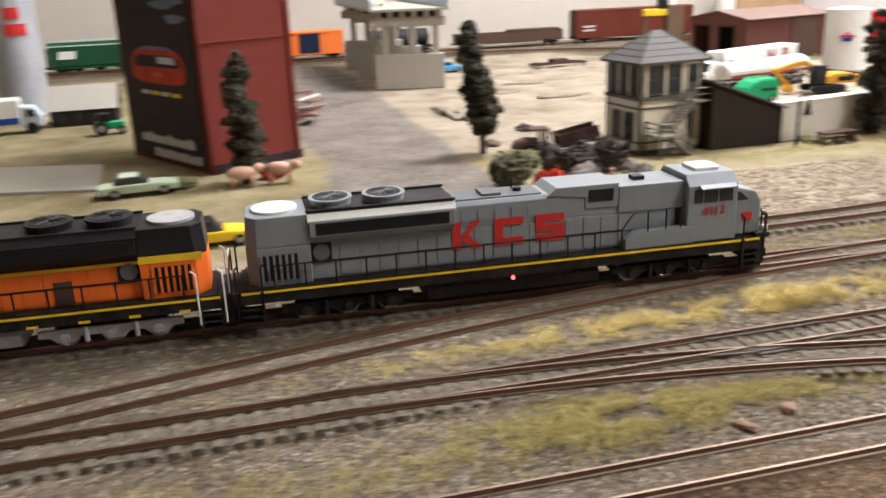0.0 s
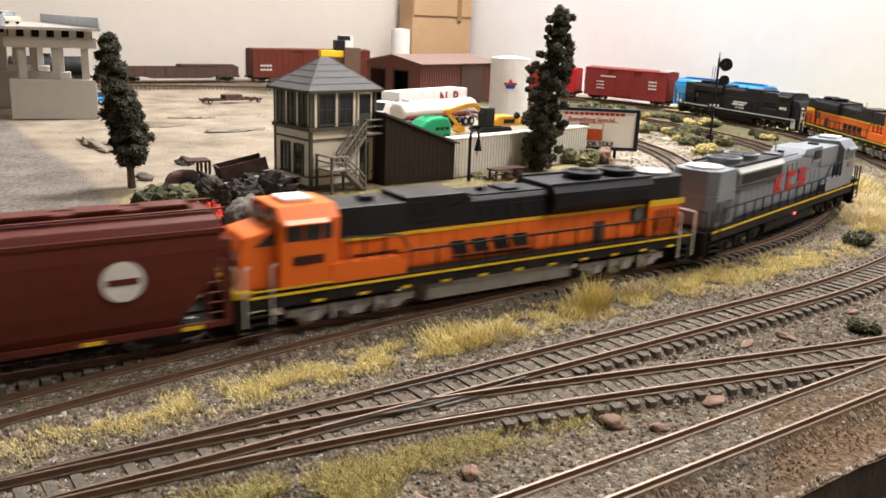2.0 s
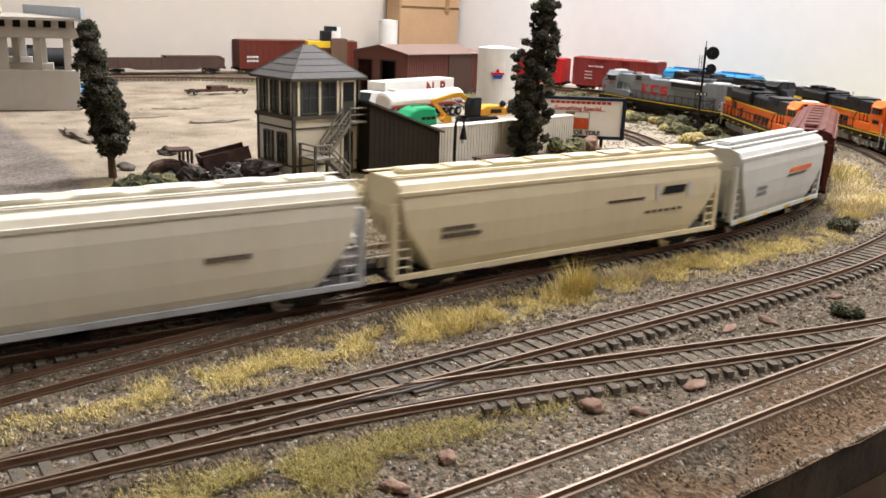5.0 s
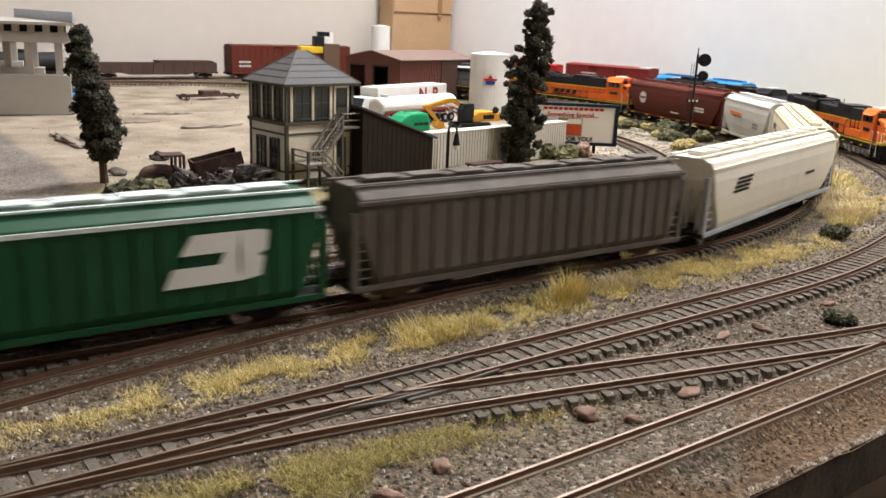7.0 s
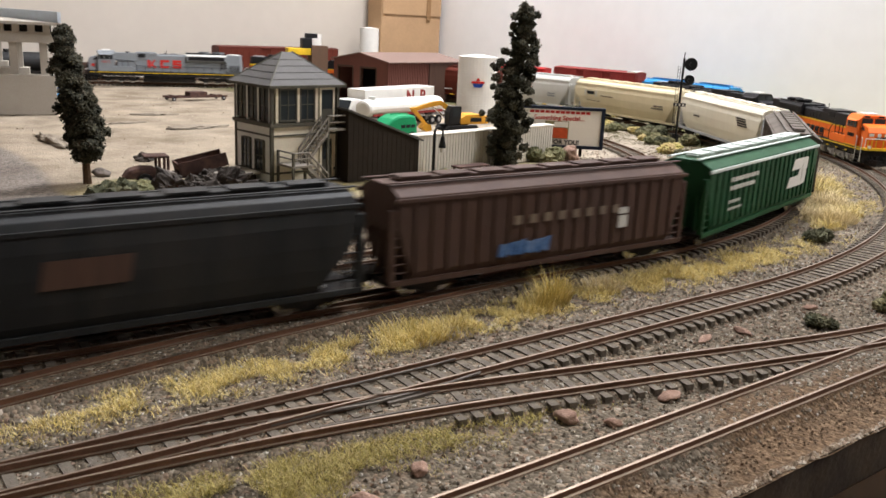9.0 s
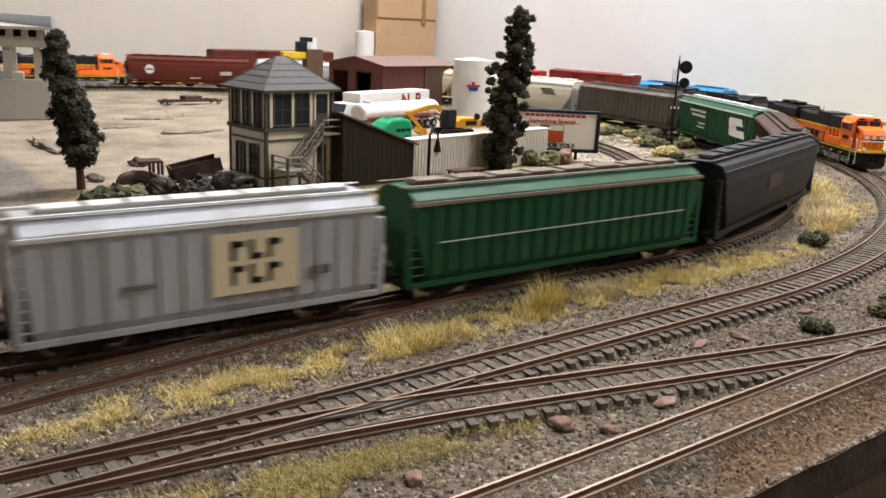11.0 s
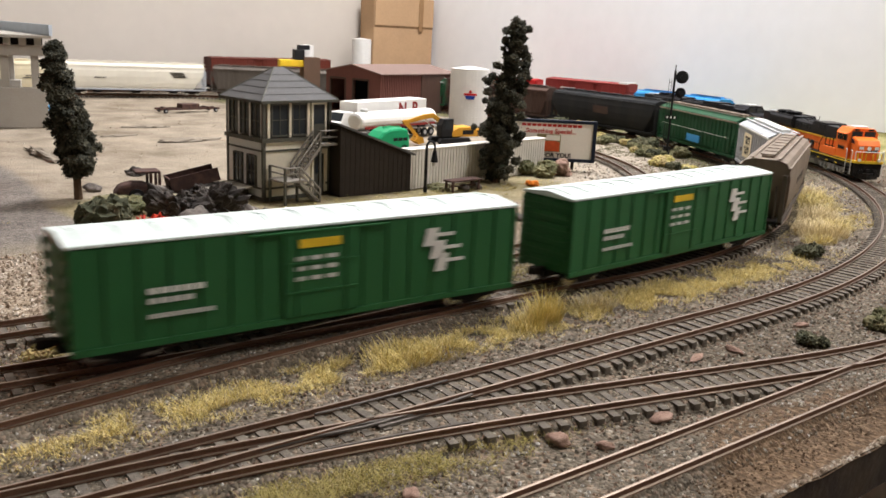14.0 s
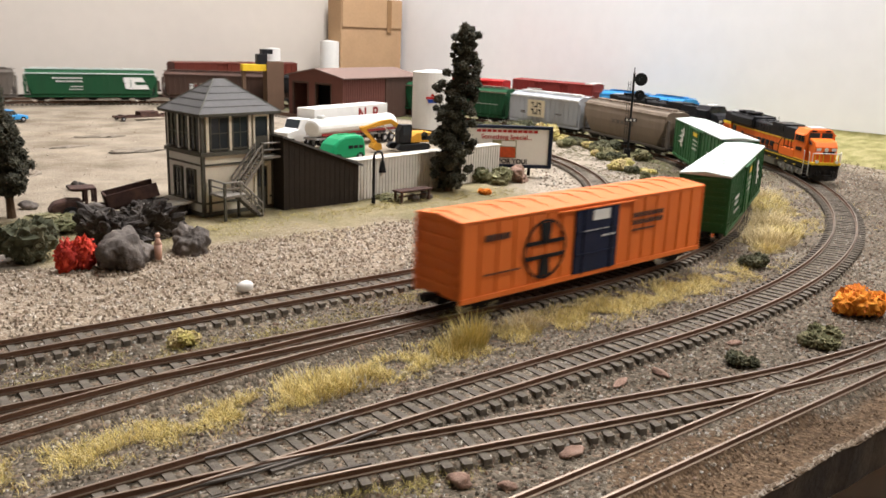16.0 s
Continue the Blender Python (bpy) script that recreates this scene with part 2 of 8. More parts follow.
    col = blend(math_("MULTIPLY", right, green), col, olive)
    # back tracks
    col = blend(step(y, 1.66, 1.70), col, ballast)
    col = blend(math_("SUBTRACT", 1, step(y, 0.262, 0.272)), col, dirt)
    tn = N.new("ShaderNodeMix")
    tn.data_type, tn.blend_type = "RGBA", "MULTIPLY"
    tn.inputs[0].default_value = 1
    L.new(col, tn.inputs[6])
    L.new(tone, tn.inputs[7])
    L.new(tn.outputs[2], b.inputs["Base Color"])
    bp = N.new("ShaderNodeBump")
    bp.inputs["Strength"].default_value, bp.inputs["Distance"].default_value = 0.9, 0.0008
    L.new(math_("SUBTRACT", math_("MULTIPLY", fine, 0.4), vor.outputs["Distance"]), bp.inputs["Height"])
    L.new(bp.outputs[0], b.inputs["Normal"])
    return m


def glass_mat():
    m = bpy.data.materials.new("dark_glass")
    m.use_nodes = True
    b = m.node_tree.nodes["Principled BSDF"]
    b.inputs["Base Color"].default_value = (0.03, 0.035, 0.04, 1)
    b.inputs["Roughness"].default_value = 0.08
    return m


def glow_mat(name, colour, strength):
    m = bpy.data.materials.new(name)
    m.use_nodes = True
    b = m.node_tree.nodes["Principled BSDF"]
    b.inputs["Emission Color"].default_value, b.inputs["Emission Strength"].default_value = (*colour, 1), strength
    return m


GROUND, RAIL, GLASS = ground_mat(), rail_mat(), glass_mat()
TIE = mat("weathered_tie", (0.118, 0.100, 0.079), 0.9, 0, 0.4, 150, 0.3, (0.190, 0.162, 0.127), 0.6)
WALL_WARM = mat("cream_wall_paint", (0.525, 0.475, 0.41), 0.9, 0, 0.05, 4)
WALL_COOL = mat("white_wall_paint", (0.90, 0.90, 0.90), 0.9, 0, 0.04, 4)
WOOD_EDGE = mat("dark_fascia_board", (0.042, 0.034, 0.026), 0.8, 0, 0.4, 40, 0.4, (0.15, 0.11, 0.065), 0.4)
FLOOR = mat("brown_floorboards", (0.28, 0.14, 0.06), 0.45, 0, 0.3, 12)
CEILING = mat("white_ceiling", (0.82, 0.81, 0.79), 0.95, 0, 0.04, 5)
BLACK = mat("black_paint", (0.014, 0.014, 0.0156), 0.5, 0, 0.3, 120)
UNDER = mat("grimy_black_underframe", (0.014, 0.0125, 0.0115), 0.75, 0, 0.5, 200, 0.2, (0.045, 0.033, 0.025), 0.5)
RUSTY = mat("rust_brown_trucks", (0.10, 0.055, 0.035), 0.8, 0, 0.4, 200, 0.2)
STEEL = mat("bright_wheel_steel", (0.6, 0.6, 0.6), 0.25, 1.0, 0.1, 200)
SILVER = mat("silver_grey_truck_paint", (0.46, 0.46, 0.46), 0.5, 0.2, 0.35, 150, 0.1, (0.12, 0.09, 0.07), 0.5)
WHITE = mat("white_paint", (0.74, 0.725, 0.68), 0.5, 0, 0.08, 80)
WHITE_ROOF = mat("dusty_white_roof", (0.58, 0.64, 0.60), 0.6, 0, 0.12, 60)
YELLOW = mat("yellow_stripe", (0.75, 0.50, 0.03), 0.5, 0, 0.15, 120)
RED = mat("red_lettering", (0.50, 0.03, 0.025), 0.5, 0, 0.15, 120)
ENGINE_GREY = mat("medium_grey_engine_paint", (0.225, 0.245, 0.262), 0.4, 0, 0.12, 40, 0.0, (0.165, 0.172, 0.178), 0.3, True)
ENGINE_GREY_DARK = mat("dark_grey_roof_paint", (0.12, 0.125, 0.13), 0.5, 0, 0.2, 60)
ORANGE = mat("bright_orange_paint", (0.86, 0.17, 0.025), 0.4, 0, 0.1, 40, 0.0, (0.55, 0.12, 0.03), 0.25, True)
HOOD_BLACK = mat("semi_gloss_black_paint", (0.0172, 0.0172, 0.0195), 0.4, 0, 0.2, 60)
MAROON = mat("mineral_red_paint", (0.120, 0.024, 0.0135), 0.5, 0, 0.2, 40, 0.0, (0.078, 0.0234, 0.0195), 0.4, True)
PALE_GREY = mat("pale_grey_paint", (0.627, 0.627, 0.594), 0.5, 0, 0.1, 40, 0.0, (0.448, 0.426, 0.381), 0.4, True)
CREAM = mat("cream_paint", (0.739, 0.65, 0.448), 0.5, 0, 0.1, 40, 0.0, (0.538, 0.448, 0.302), 0.4, True)
IVORY = mat("ivory_white_paint", (0.784, 0.739, 0.616), 0.5, 0, 0.1, 40, 0.0, (0.56, 0.515, 0.426), 0.4, True)
GRIME_GREY = mat("grimy_grey_brown_paint", (0.14, 0.118, 0.098), 0.7, 0, 0.3, 50, 0.0, (0.0585, 0.0468, 0.039), 0.7, True)
BN_GREEN = mat("cascade_green_paint", (0.014, 0.082, 0.033), 0.5, 0, 0.18, 40, 0.0, (0.016, 0.041, 0.019), 0.5, True)
BROWN = mat("weathered_brown_paint", (0.0897, 0.0507, 0.0374), 0.65, 0, 0.3, 50, 0.0, (0.0468, 0.0312, 0.0273), 0.6, True)
CAR_BLACK = mat("weathered_black_paint", (0.0187, 0.0203, 0.0218), 0.6, 0, 0.3, 50, 0.0, (0.039, 0.0351, 0.0312), 0.5, True)
BLUE_GREY = mat("light_blue_grey_paint", (0.46, 0.48, 0.51), 0.55, 0, 0.16, 40, 0.0, (0.27, 0.26, 0.245), 0.7, True)
TAN = mat("dusty_tan_paint", (0.234, 0.183, 0.136), 0.65, 0, 0.22, 40, 0.0, (0.133, 0.101, 0.078), 0.6, True)
BOX_GREEN = mat("grass_green_paint", (0.026, 0.122, 0.040), 0.45, 0, 0.15, 40, 0.0, (0.0234, 0.0936, 0.0312), 0.4, True)
BOX_ORANGE = mat("deep_orange_paint", (0.80, 0.19, 0.035), 0.5, 0, 0.12, 40, 0.0, (0.55, 0.14, 0.04), 0.4, True)
BOX_RED = mat("oxide_red_paint", (0.26, 0.035, 0.03), 0.5, 0, 0.2, 40, 0.0, (0.14, 0.03, 0.03), 0.4, True)
BRIGHT_RED = mat("bright_red_paint", (0.50, 0.02, 0.02), 0.5, 0, 0.1, 40)
BLUE = mat("sky_blue_paint", (0.05, 0.30, 0.62), 0.5, 0, 0.12, 60)
NAVY = mat("navy_door_paint", (0.012, 0.018, 0.045), 0.5, 0, 0.2, 60)
ROOF_GREY = mat("dark_grey_slate", (0.12, 0.115, 0.11), 0.75, 0, 0.2, 120, 0.2)
TRIM = mat("olive_grey_trim", (0.10, 0.095, 0.075), 0.7, 0, 0.2, 120)
PLASTER = mat("cream_plaster", (0.76, 0.69, 0.54), 0.75, 0, 0.1, 60)
PLASTER_COOL = mat("off_white_cool_side", (0.78, 0.78, 0.74), 0.75, 0, 0.1, 60)
DARK_BROWN = mat("dark_brown_boards", (0.032, 0.024, 0.018), 0.8, 0, 0.3, 100, 0.2)
FENCE_WHITE = mat("chalky_white_panel", (0.72, 0.68, 0.60), 0.7, 0, 0.1, 60)
CONCRETE = mat("grey_cast_concrete", (0.40, 0.37, 0.32), 0.85, 0, 0.12, 60, 0.2, (0.28, 0.25, 0.21), 0.4)
SHED_RED = mat("brown_red_corrugated_wall", (0.155, 0.062, 0.048), 0.7, 0, 0.15, 60)
SHED_ROOF = mat("dusty_brown_roof", (0.20, 0.135, 0.112), 0.75, 0, 0.15, 60)
BRICK_RED = mat("flat_brick_red_wall", (0.17, 0.03, 0.022), 0.75, 0, 0.15, 50)
MURAL_DARK = mat("near_black_mural", (0.03, 0.02, 0.022), 0.6, 0, 0.4, 50)
CARDBOARD = mat("brown_cardboard", (0.42, 0.27, 0.15), 0.85, 0, 0.12, 20)
FOLIAGE = island_mat("dark_conifer_foliage", [(0.044, 0.043, 0.029), (0.064, 0.060, 0.039), (0.030, 0.031, 0.021), (0.090, 0.080, 0.054)])
BARK = mat("brown_bark", (0.12, 0.075, 0.045), 0.9, 0, 0.4, 300, 0.5)
ROCK = mat("grey_brown_rock", (0.105, 0.088, 0.076), 0.85, 0, 0.5, 60, 0.8, (0.24, 0.205, 0.175), 0.6)
STRAW = island_mat("dry_yellow_grass", [(0.66, 0.51, 0.17), (0.72, 0.58, 0.25), (0.56, 0.43, 0.14), (0.76, 0.64, 0.34), (0.50, 0.42, 0.15)])
PALE_STRAW = island_mat("bleached_straw", [(0.70, 0.58, 0.34), (0.60, 0.47, 0.24), (0.78, 0.67, 0.44)])
MOSS = island_mat("yellow_green_turf", [(0.39, 0.328, 0.101), (0.437, 0.359, 0.125), (0.312, 0.273, 0.0858), (0.484, 0.398, 0.172), (0.343, 0.265, 0.125)])
SHRUB = island_mat("olive_green_shrub", [(0.129, 0.122, 0.058), (0.170, 0.156, 0.078), (0.095, 0.095, 0.044), (0.197, 0.177, 0.095)])
SHRUB_DARK = island_mat("dark_green_shrub", [(0.050, 0.052, 0.028), (0.075, 0.074, 0.040), (0.105, 0.098, 0.055)])
SHRUB_RED = island_mat("scarlet_foam_bush", [(0.50, 0.035, 0.025), (0.60, 0.06, 0.03), (0.36, 0.03, 0.02)])
SHRUB_ORANGE = island_mat("orange_foam_bush", [(0.72, 0.24, 0.02), (0.80, 0.32, 0.04), (0.58, 0.16, 0.02)])
BALLAST_BITS = island_mat("mixed_ballast_stone", [(0.088, 0.072, 0.053), (0.145, 0.120, 0.089), (0.20, 0.166, 0.125), (0.132, 0.090, 0.062), (0.245, 0.21, 0.16), (0.195, 0.130, 0.087), (0.112, 0.092, 0.067), (0.185, 0.151, 0.109), (0.403, 0.361, 0.286), (0.24, 0.165, 0.125), (0.40, 0.375, 0.33)])
EDGE_BITS = island_mat("reddish_brown_soil_grit", [(0.085, 0.054, 0.032), (0.145, 0.095, 0.057), (0.205, 0.14, 0.086), (0.11, 0.069, 0.041), (0.30, 0.225, 0.15)])
PEBBLE_BITS = island_mat("pale_pebbles", [(0.28, 0.22, 0.155), (0.36, 0.295, 0.22), (0.22, 0.165, 0.118), (0.46, 0.40, 0.325), (0.31, 0.235, 0.17)])
PINK_STONE = mat("pinkish_flat_stone", (0.27, 0.165, 0.12), 0.85, 0, 0.4, 150, 0.5, (0.36, 0.27, 0.21), 0.5)

# ---- plan of the tracks: heading 0 is along x ----
RX, RY = 0.535, 1.132


def trace(x, y, h, pieces, step=0.005):
    """A line from arcs: pieces of (length, curvature)."""
    out = [(x, y, h)]
    for length, k in pieces:
        n = max(1, round(length / step))
        d = length / n
        for _ in range(n):
            x, y = x + d * math.cos(h + k * d / 2), y + d * math.sin(h + k * d / 2)
            h += k * d
            out.append((x, y, h))
    return out


MAIN_START = -3.6
MAIN = trace(MAIN_START, 0.4745, 0, [(-0.25 - MAIN_START, 0), (0.10, -0.4), (0.56, 0), (0.133, 0.04 / 0.133), (math.pi / 2 * 0.612, 1 / 0.612), (0.022, 0), ((math.pi / 2 - 0.051) * 0.651, 1 / 0.651), (3.3, 0)])
OUTER = trace(-3.6, 0.362, 0, [(3.6 + RX, 0), (radians(130) * 0.77, 1 / 0.77), (0.25, 0)])
STAGING = trace(RX + 0.825 * math.sin(radians(60)), RY - 0.825 * math.cos(radians(60)), radians(60), [(radians(95) * 0.825, 1 / 0.825)])
BACK = trace(-3.6, 1.80, 0, [(4.95, 0)])
INNER = trace(-3.6, 0.514, 0, [(3.6 + 0.47, 0), (radians(105) * 0.498, 1 / 0.498), (0.35, 0)])
FRONT = trace(-3.6, 0.279, 0, [(4.9, 0)])
SLIP = trace(0.115, 0.362, 0, [(0.245, -0.235 / 0.245), (0.13, 0), (0.17, 0.215 / 0.17)])
SPUR = trace(0.515, 0.4485, math.pi, [(0.40, 0.19 / 0.40), (0.28, 0), (0.22, -0.19 / 0.22)])
MAIN_STEP = np.cumsum([0] + [math.dist(a[:2], b[:2]) for a, b in zip(MAIN[:-1], MAIN[1:])]) + MAIN_START
MAIN_X, MAIN_Y = [p[0] for p in MAIN], [p[1] for p in MAIN]
RAIL_TOP = 0.0052


def on_main(s):
    return Vector((np.interp(s, MAIN_STEP, MAIN_X), np.interp(s, MAIN_STEP, MAIN_Y), RAIL_TOP))


def ring_pose(radius, degrees, back=False):
    """A place on a circle round the curve's centre; heading follows the curve."""
    a = radians(degrees)
    return pose(RX + radius * math.sin(a), RY - radius * math.cos(a), RAIL_TOP, 0, 0, degrees + (180 if back else 0))


def sweep_rail(m, line, off):
    prof = [(-0.0010, 0.0025), (0.0010, 0.0025), (0.0010, 0.0029), (0.0003, 0.0032), (0.0003, 0.0043), (0.0005, 0.0045), (0.0005, RAIL_TOP), (-0.0005, RAIL_TOP), (-0.0005, 0.0045), (-0.0003, 0.0043), (-0.0003, 0.0032), (-0.0010, 0.0029)]
    n = len(prof)
    v, f = [], []
    for x, y, h in line:
        for o, z in prof:
            v.append((x - math.sin(h) * (off + o), y + math.cos(h) * (off + o), z))
    for i in range(len(line) - 1):
        for j in range(n):
            f.append((i * n + j, i * n + (j + 1) % n, (i + 1) * n + (j + 1) % n, (i + 1) * n + j))
    return m.add(v, f)


def thin(line, keep=3):
    """Drop needless points on straights."""
    out = [line[0]]
    for i in range(1, len(line) - 1):
        if abs(line[i][2] - out[-1][2]) > 0.012 or math.dist(line[i][:2], out[-1][:2]) > 0.1:
            out.append(line[i])
    return out + [line[-1]]


def track(name, line, label, near, tie_from=0.0, tie_to=99.0):
    """Two rails and their ties; the ties inside the box near are pieces of their own."""
    t = tagged(thing(name, label, "railway track"), kind="structure")
    for off in (0.0086, -0.0086):
        part("rail", sweep_rail(M(), thin(line), off), RAIL, t)
    dist = np.cumsum([0] + [math.dist(a[:2], b[:2]) for a, b in zip(line[:-1], line[1:])])
    xs, ys, hs = [p[0] for p in line], [p[1] for p in line], [p[2] for p in line]
    tie = M().box(-0.0017, 0.0017, -0.0152, 0.0152, -0.0006, 0.0026).mesh("tie")
    tie.materials.append(TIE)
    rest, count, s = M(), 0, tie_from
    rng = random.Random(len(line))
    while s < min(dist[-1], tie_to):
        x, y, h = np.interp(s, dist, xs), np.interp(s, dist, ys), np.interp(s, dist, hs)
        m = pose(x + rng.uniform(-0.0003, 0.0003), y, rng.uniform(-0.0003, 0.0001), 0, 0, math.degrees(h) + rng.uniform(-1.2, 1.2))
        if near[0] < x < near[1] and near[2] < y < near[3] and count < 290:
            ob = new("tie", tie)
            ob.parent, ob.matrix_basis = t, m
            count += 1
        elif x > -0.9:
            rest.add([m @ v.co for v in tie.vertices], [tuple(p.vertices) for p in tie.polygons])
        s += 0.0076
    if rest.v:
        tagged(part("far_ties", rest, TIE, t), kind="stuff")
    return t


def ballast_bed(line, label, top, half, seed, lo=-0.35, hi=1.33, stones=9000):
    """Ballast packed between and beside the ties, with loose stones on it."""
    rng = random.Random(seed)
    pts = [p for p in line if lo < p[0] < hi]
    dist = np.cumsum([0] + [math.dist(a[:2], b[:2]) for a, b in zip(pts[:-1], pts[1:])])
    xs, ys, hs = [p[0] for p in pts], [p[1] for p in pts], [p[2] for p in pts]

    def at(s, o):
        x, y, h = np.interp(s, dist, xs), np.interp(s, dist, ys), np.interp(s, dist, hs)
        x, y = float(x - math.sin(h) * o), float(y + math.cos(h) * o)
        edge = max(0.0, min(1.0, (half + 0.006 - abs(o)) / 0.006))
        low = ground_height(x, y) - 0.0010
        return x, y, low + (top - low) * edge + 0.0005 * noise.noise(Vector((x * 120, y * 120, seed)))

    offs = [-half - 0.006, -half - 0.003, -half, -half * 0.5, 0, half * 0.5, half, half + 0.003, half + 0.006]
    m, n, k = M(), int(dist[-1] / 0.005), len(offs)
    for i in range(n + 1):
        m.v += [at(dist[-1] * i / n, o) for o in offs]
    m.f = [(i * k + j, (i + 1) * k + j, (i + 1) * k + j + 1, i * k + j + 1) for i in range(n) for j in range(k - 1)]
    tagged(part("ballast_bed", m, GROUND, smooth=True), label, "ballast", kind="structure")
    v, f = [], []
    for _ in range(stones):
        o = rng.uniform(-half - 0.005, half + 0.005)
        if 0.0068 < abs(o) < 0.0104:
            continue
        x, y, z = at(rng.uniform(0, dist[-1]), o)
        s, c = rng.uniform(0.0004, 0.0010), len(v)
        for d in ((1, 0, 0), (0, 1, 0), (-1, 0, 0), (0, -1, 0), (0, 0, 0.8), (0, 0, -0.6)):
            q = s * rng.uniform(0.65, 1.2)
            v.append((x + d[0] * q + d[1] * s * 0.3, y + d[1] * q - d[0] * s * 0.3, z + d[2] * q))
        f += [(c + a, c + b, c + e) for a, b, e in ((0, 1, 4), (1, 2, 4), (2, 3, 4), (3, 0, 4), (1, 0, 5), (2, 1, 5), (3, 2, 5), (0, 3, 5))]
    me = bpy.data.meshes.new("ballast")
    me.from_pydata(v, [], f)
    me.materials.append(BALLAST_BITS)
    tagged(new("ballast", me), "loose stones on the packed ballast bed", "gravel", kind="stuff")


# ---- the room and the board ----
WALL_Y, WALL_X = 1.92, 1.435


def room():
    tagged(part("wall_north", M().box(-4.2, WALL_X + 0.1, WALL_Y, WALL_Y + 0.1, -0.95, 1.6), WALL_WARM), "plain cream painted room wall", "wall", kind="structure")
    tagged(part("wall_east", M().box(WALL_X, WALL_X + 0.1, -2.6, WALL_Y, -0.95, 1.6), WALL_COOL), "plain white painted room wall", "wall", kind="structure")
    tagged(part("wall_south", M().box(-4.2, WALL_X + 0.1, -2.7, -2.6, -0.95, 1.6), WALL_WARM), "plain painted room wall", "wall", kind="structure")
    tagged(part("wall_west", M().box(-4.3, -4.2, -2.7, WALL_Y + 0.1, -0.95, 1.6), WALL_WARM), "plain painted room wall", "wall", kind="structure")
    tagged(part("ceiling", M().box(-4.3, WALL_X + 0.1, -2.7, WALL_Y + 0.1, 1.6, 1.68), CEILING), "plain white ceiling", "ceiling", kind="structure")
    tagged(part("floor", M().box(-4.3, WALL_X + 0.1, -2.7, WALL_Y + 0.1, -1.0, -0.95), FLOOR), "brown wooden room floor", "floor", kind="structure")


def ground_height(x, y):
    z = 0.0011 * noise.noise(Vector((x * 22, y * 22, 3))) + 0.0006 * noise.noise(Vector((x * 90, y * 90, 7))) - 0.0007
    if y < 0.268:
        z -= 0.06 * (0.268 - y) + 0.0010 * noise.noise(Vector((x * 60, y * 60, 1)))
    return z


def board():
    xs = [-3.8 + i * 0.06 for i in range(49)] + [-0.9 + i * 0.0095 for i in range(1, 250)]
    xs = [x for x in xs if x < WALL_X - 0.001] + [WALL_X]
    ys = [0.247 + i * 0.0095 for i in range(74)]
    ys += [ys[-1] + i * 0.02 for i in range(1, 80) if ys[-1] + i * 0.02 < WALL_Y - 0.002] + [WALL_Y]
    m = M()
    n = len(xs)
    edge = [0.0012 * noise.noise(Vector((x * 7, 0, 0))) + 0.0010 * noise.noise(Vector((x * 60, 0, 0))) for x in xs]
    m.v = [(x, y + (edge[i] if j == 0 else 0), ground_height(x, y)) for j, y in enumerate(ys) for i, x in enumerate(xs)]
    m.f = [(j * n + i, j * n + i + 1, (j + 1) * n + i + 1, (j + 1) * n + i) for j in range(len(ys) - 1) for i in range(n - 1)]
    g = part("ground", m, GROUND, smooth=True)
    tagged(g, "model landscape of ballast, sand, gravel and dry turf", "ground", kind="structure")
    f = M()
    for i in range(n - 1):
        a, b = (xs[i], 0.2475 + edge[i]), (xs[i + 1], 0.2475 + edge[i + 1])
        f.add([(a[0], a[1], -0.0018), (b[0], b[1], -0.0018), (b[0], b[1] + 0.001, -0.022), (a[0], a[1] + 0.001, -0.022), (a[0], a[1] + 0.09, -0.022), (b[0], b[1] + 0.09, -0.022)], [(0, 1, 2, 3), (3, 2, 5, 4)])
    tagged(part("fascia", f, WOOD_EDGE), "rough dark edge of the layout board", "board edge", kind="structure")
    tagged(part("table_top", M().box(-3.8, WALL_X - 0.002, 0.330, WALL_Y - 0.002, -0.12, -0.0225), WOOD_EDGE), "thick board under the model landscape", "table", kind="structure")


room()
board()
track("track_outer", OUTER, "weathered model railway track curving round the board", (0.05, 1.3, 0.2, 0.75), 2.6)
track("track_slip", SLIP, "weathered turnout branch with rusty rails", (0.3, 1, 0, 1), 0.21)
track("track_front", FRONT, "rusty half-buried track along the board edge", (9, 9, 9, 9), 9)
track("track_main", MAIN, "rusty main line with dark ties", (0.05, 1.15, 0.2, 0.8), 2.6)
track("track_spur", SPUR, "rusty branch leaving the main line", (9, 9, 9, 9), 9)
track("track_inner", INNER, "rusty inner track on pale gravel", (0.7, 1.2, 0.3, 0.95), 2.6)
track("track_staging", STAGING, "outermost curved storage track", (9, 9, 9, 9))
track("track_back", BACK, "straight storage track along the wall", (9, 9, 9, 9), 2.6)
ballast_bed(OUTER, "packed brown-grey ballast under the curving track", 0.0019, 0.0115, 51, stones=16000)
ballast_bed(SLIP, "packed brown-grey ballast under the turnout branch", 0.0021, 0.0115, 52, stones=4000)
ballast_bed(MAIN, "packed dark ballast under the main line", 0.0017, 0.0115, 53, stones=14000)
ballast_bed(INNER, "packed pale ballast under the inner track", 0.0021, 0.0120, 54, stones=8000)
ballast_bed(FRONT, "packed ballast half burying the front track", 0.0026, 0.0095, 55, hi=1.25, stones=12000)
ballast_bed(BACK, "packed dark ballast burying the storage track", 0.0024, 0.0180, 57, lo=-0.3, stones=5000)
ballast_bed(SPUR, "packed ballast half burying the branch", 0.0024, 0.0100, 56, stones=4000)


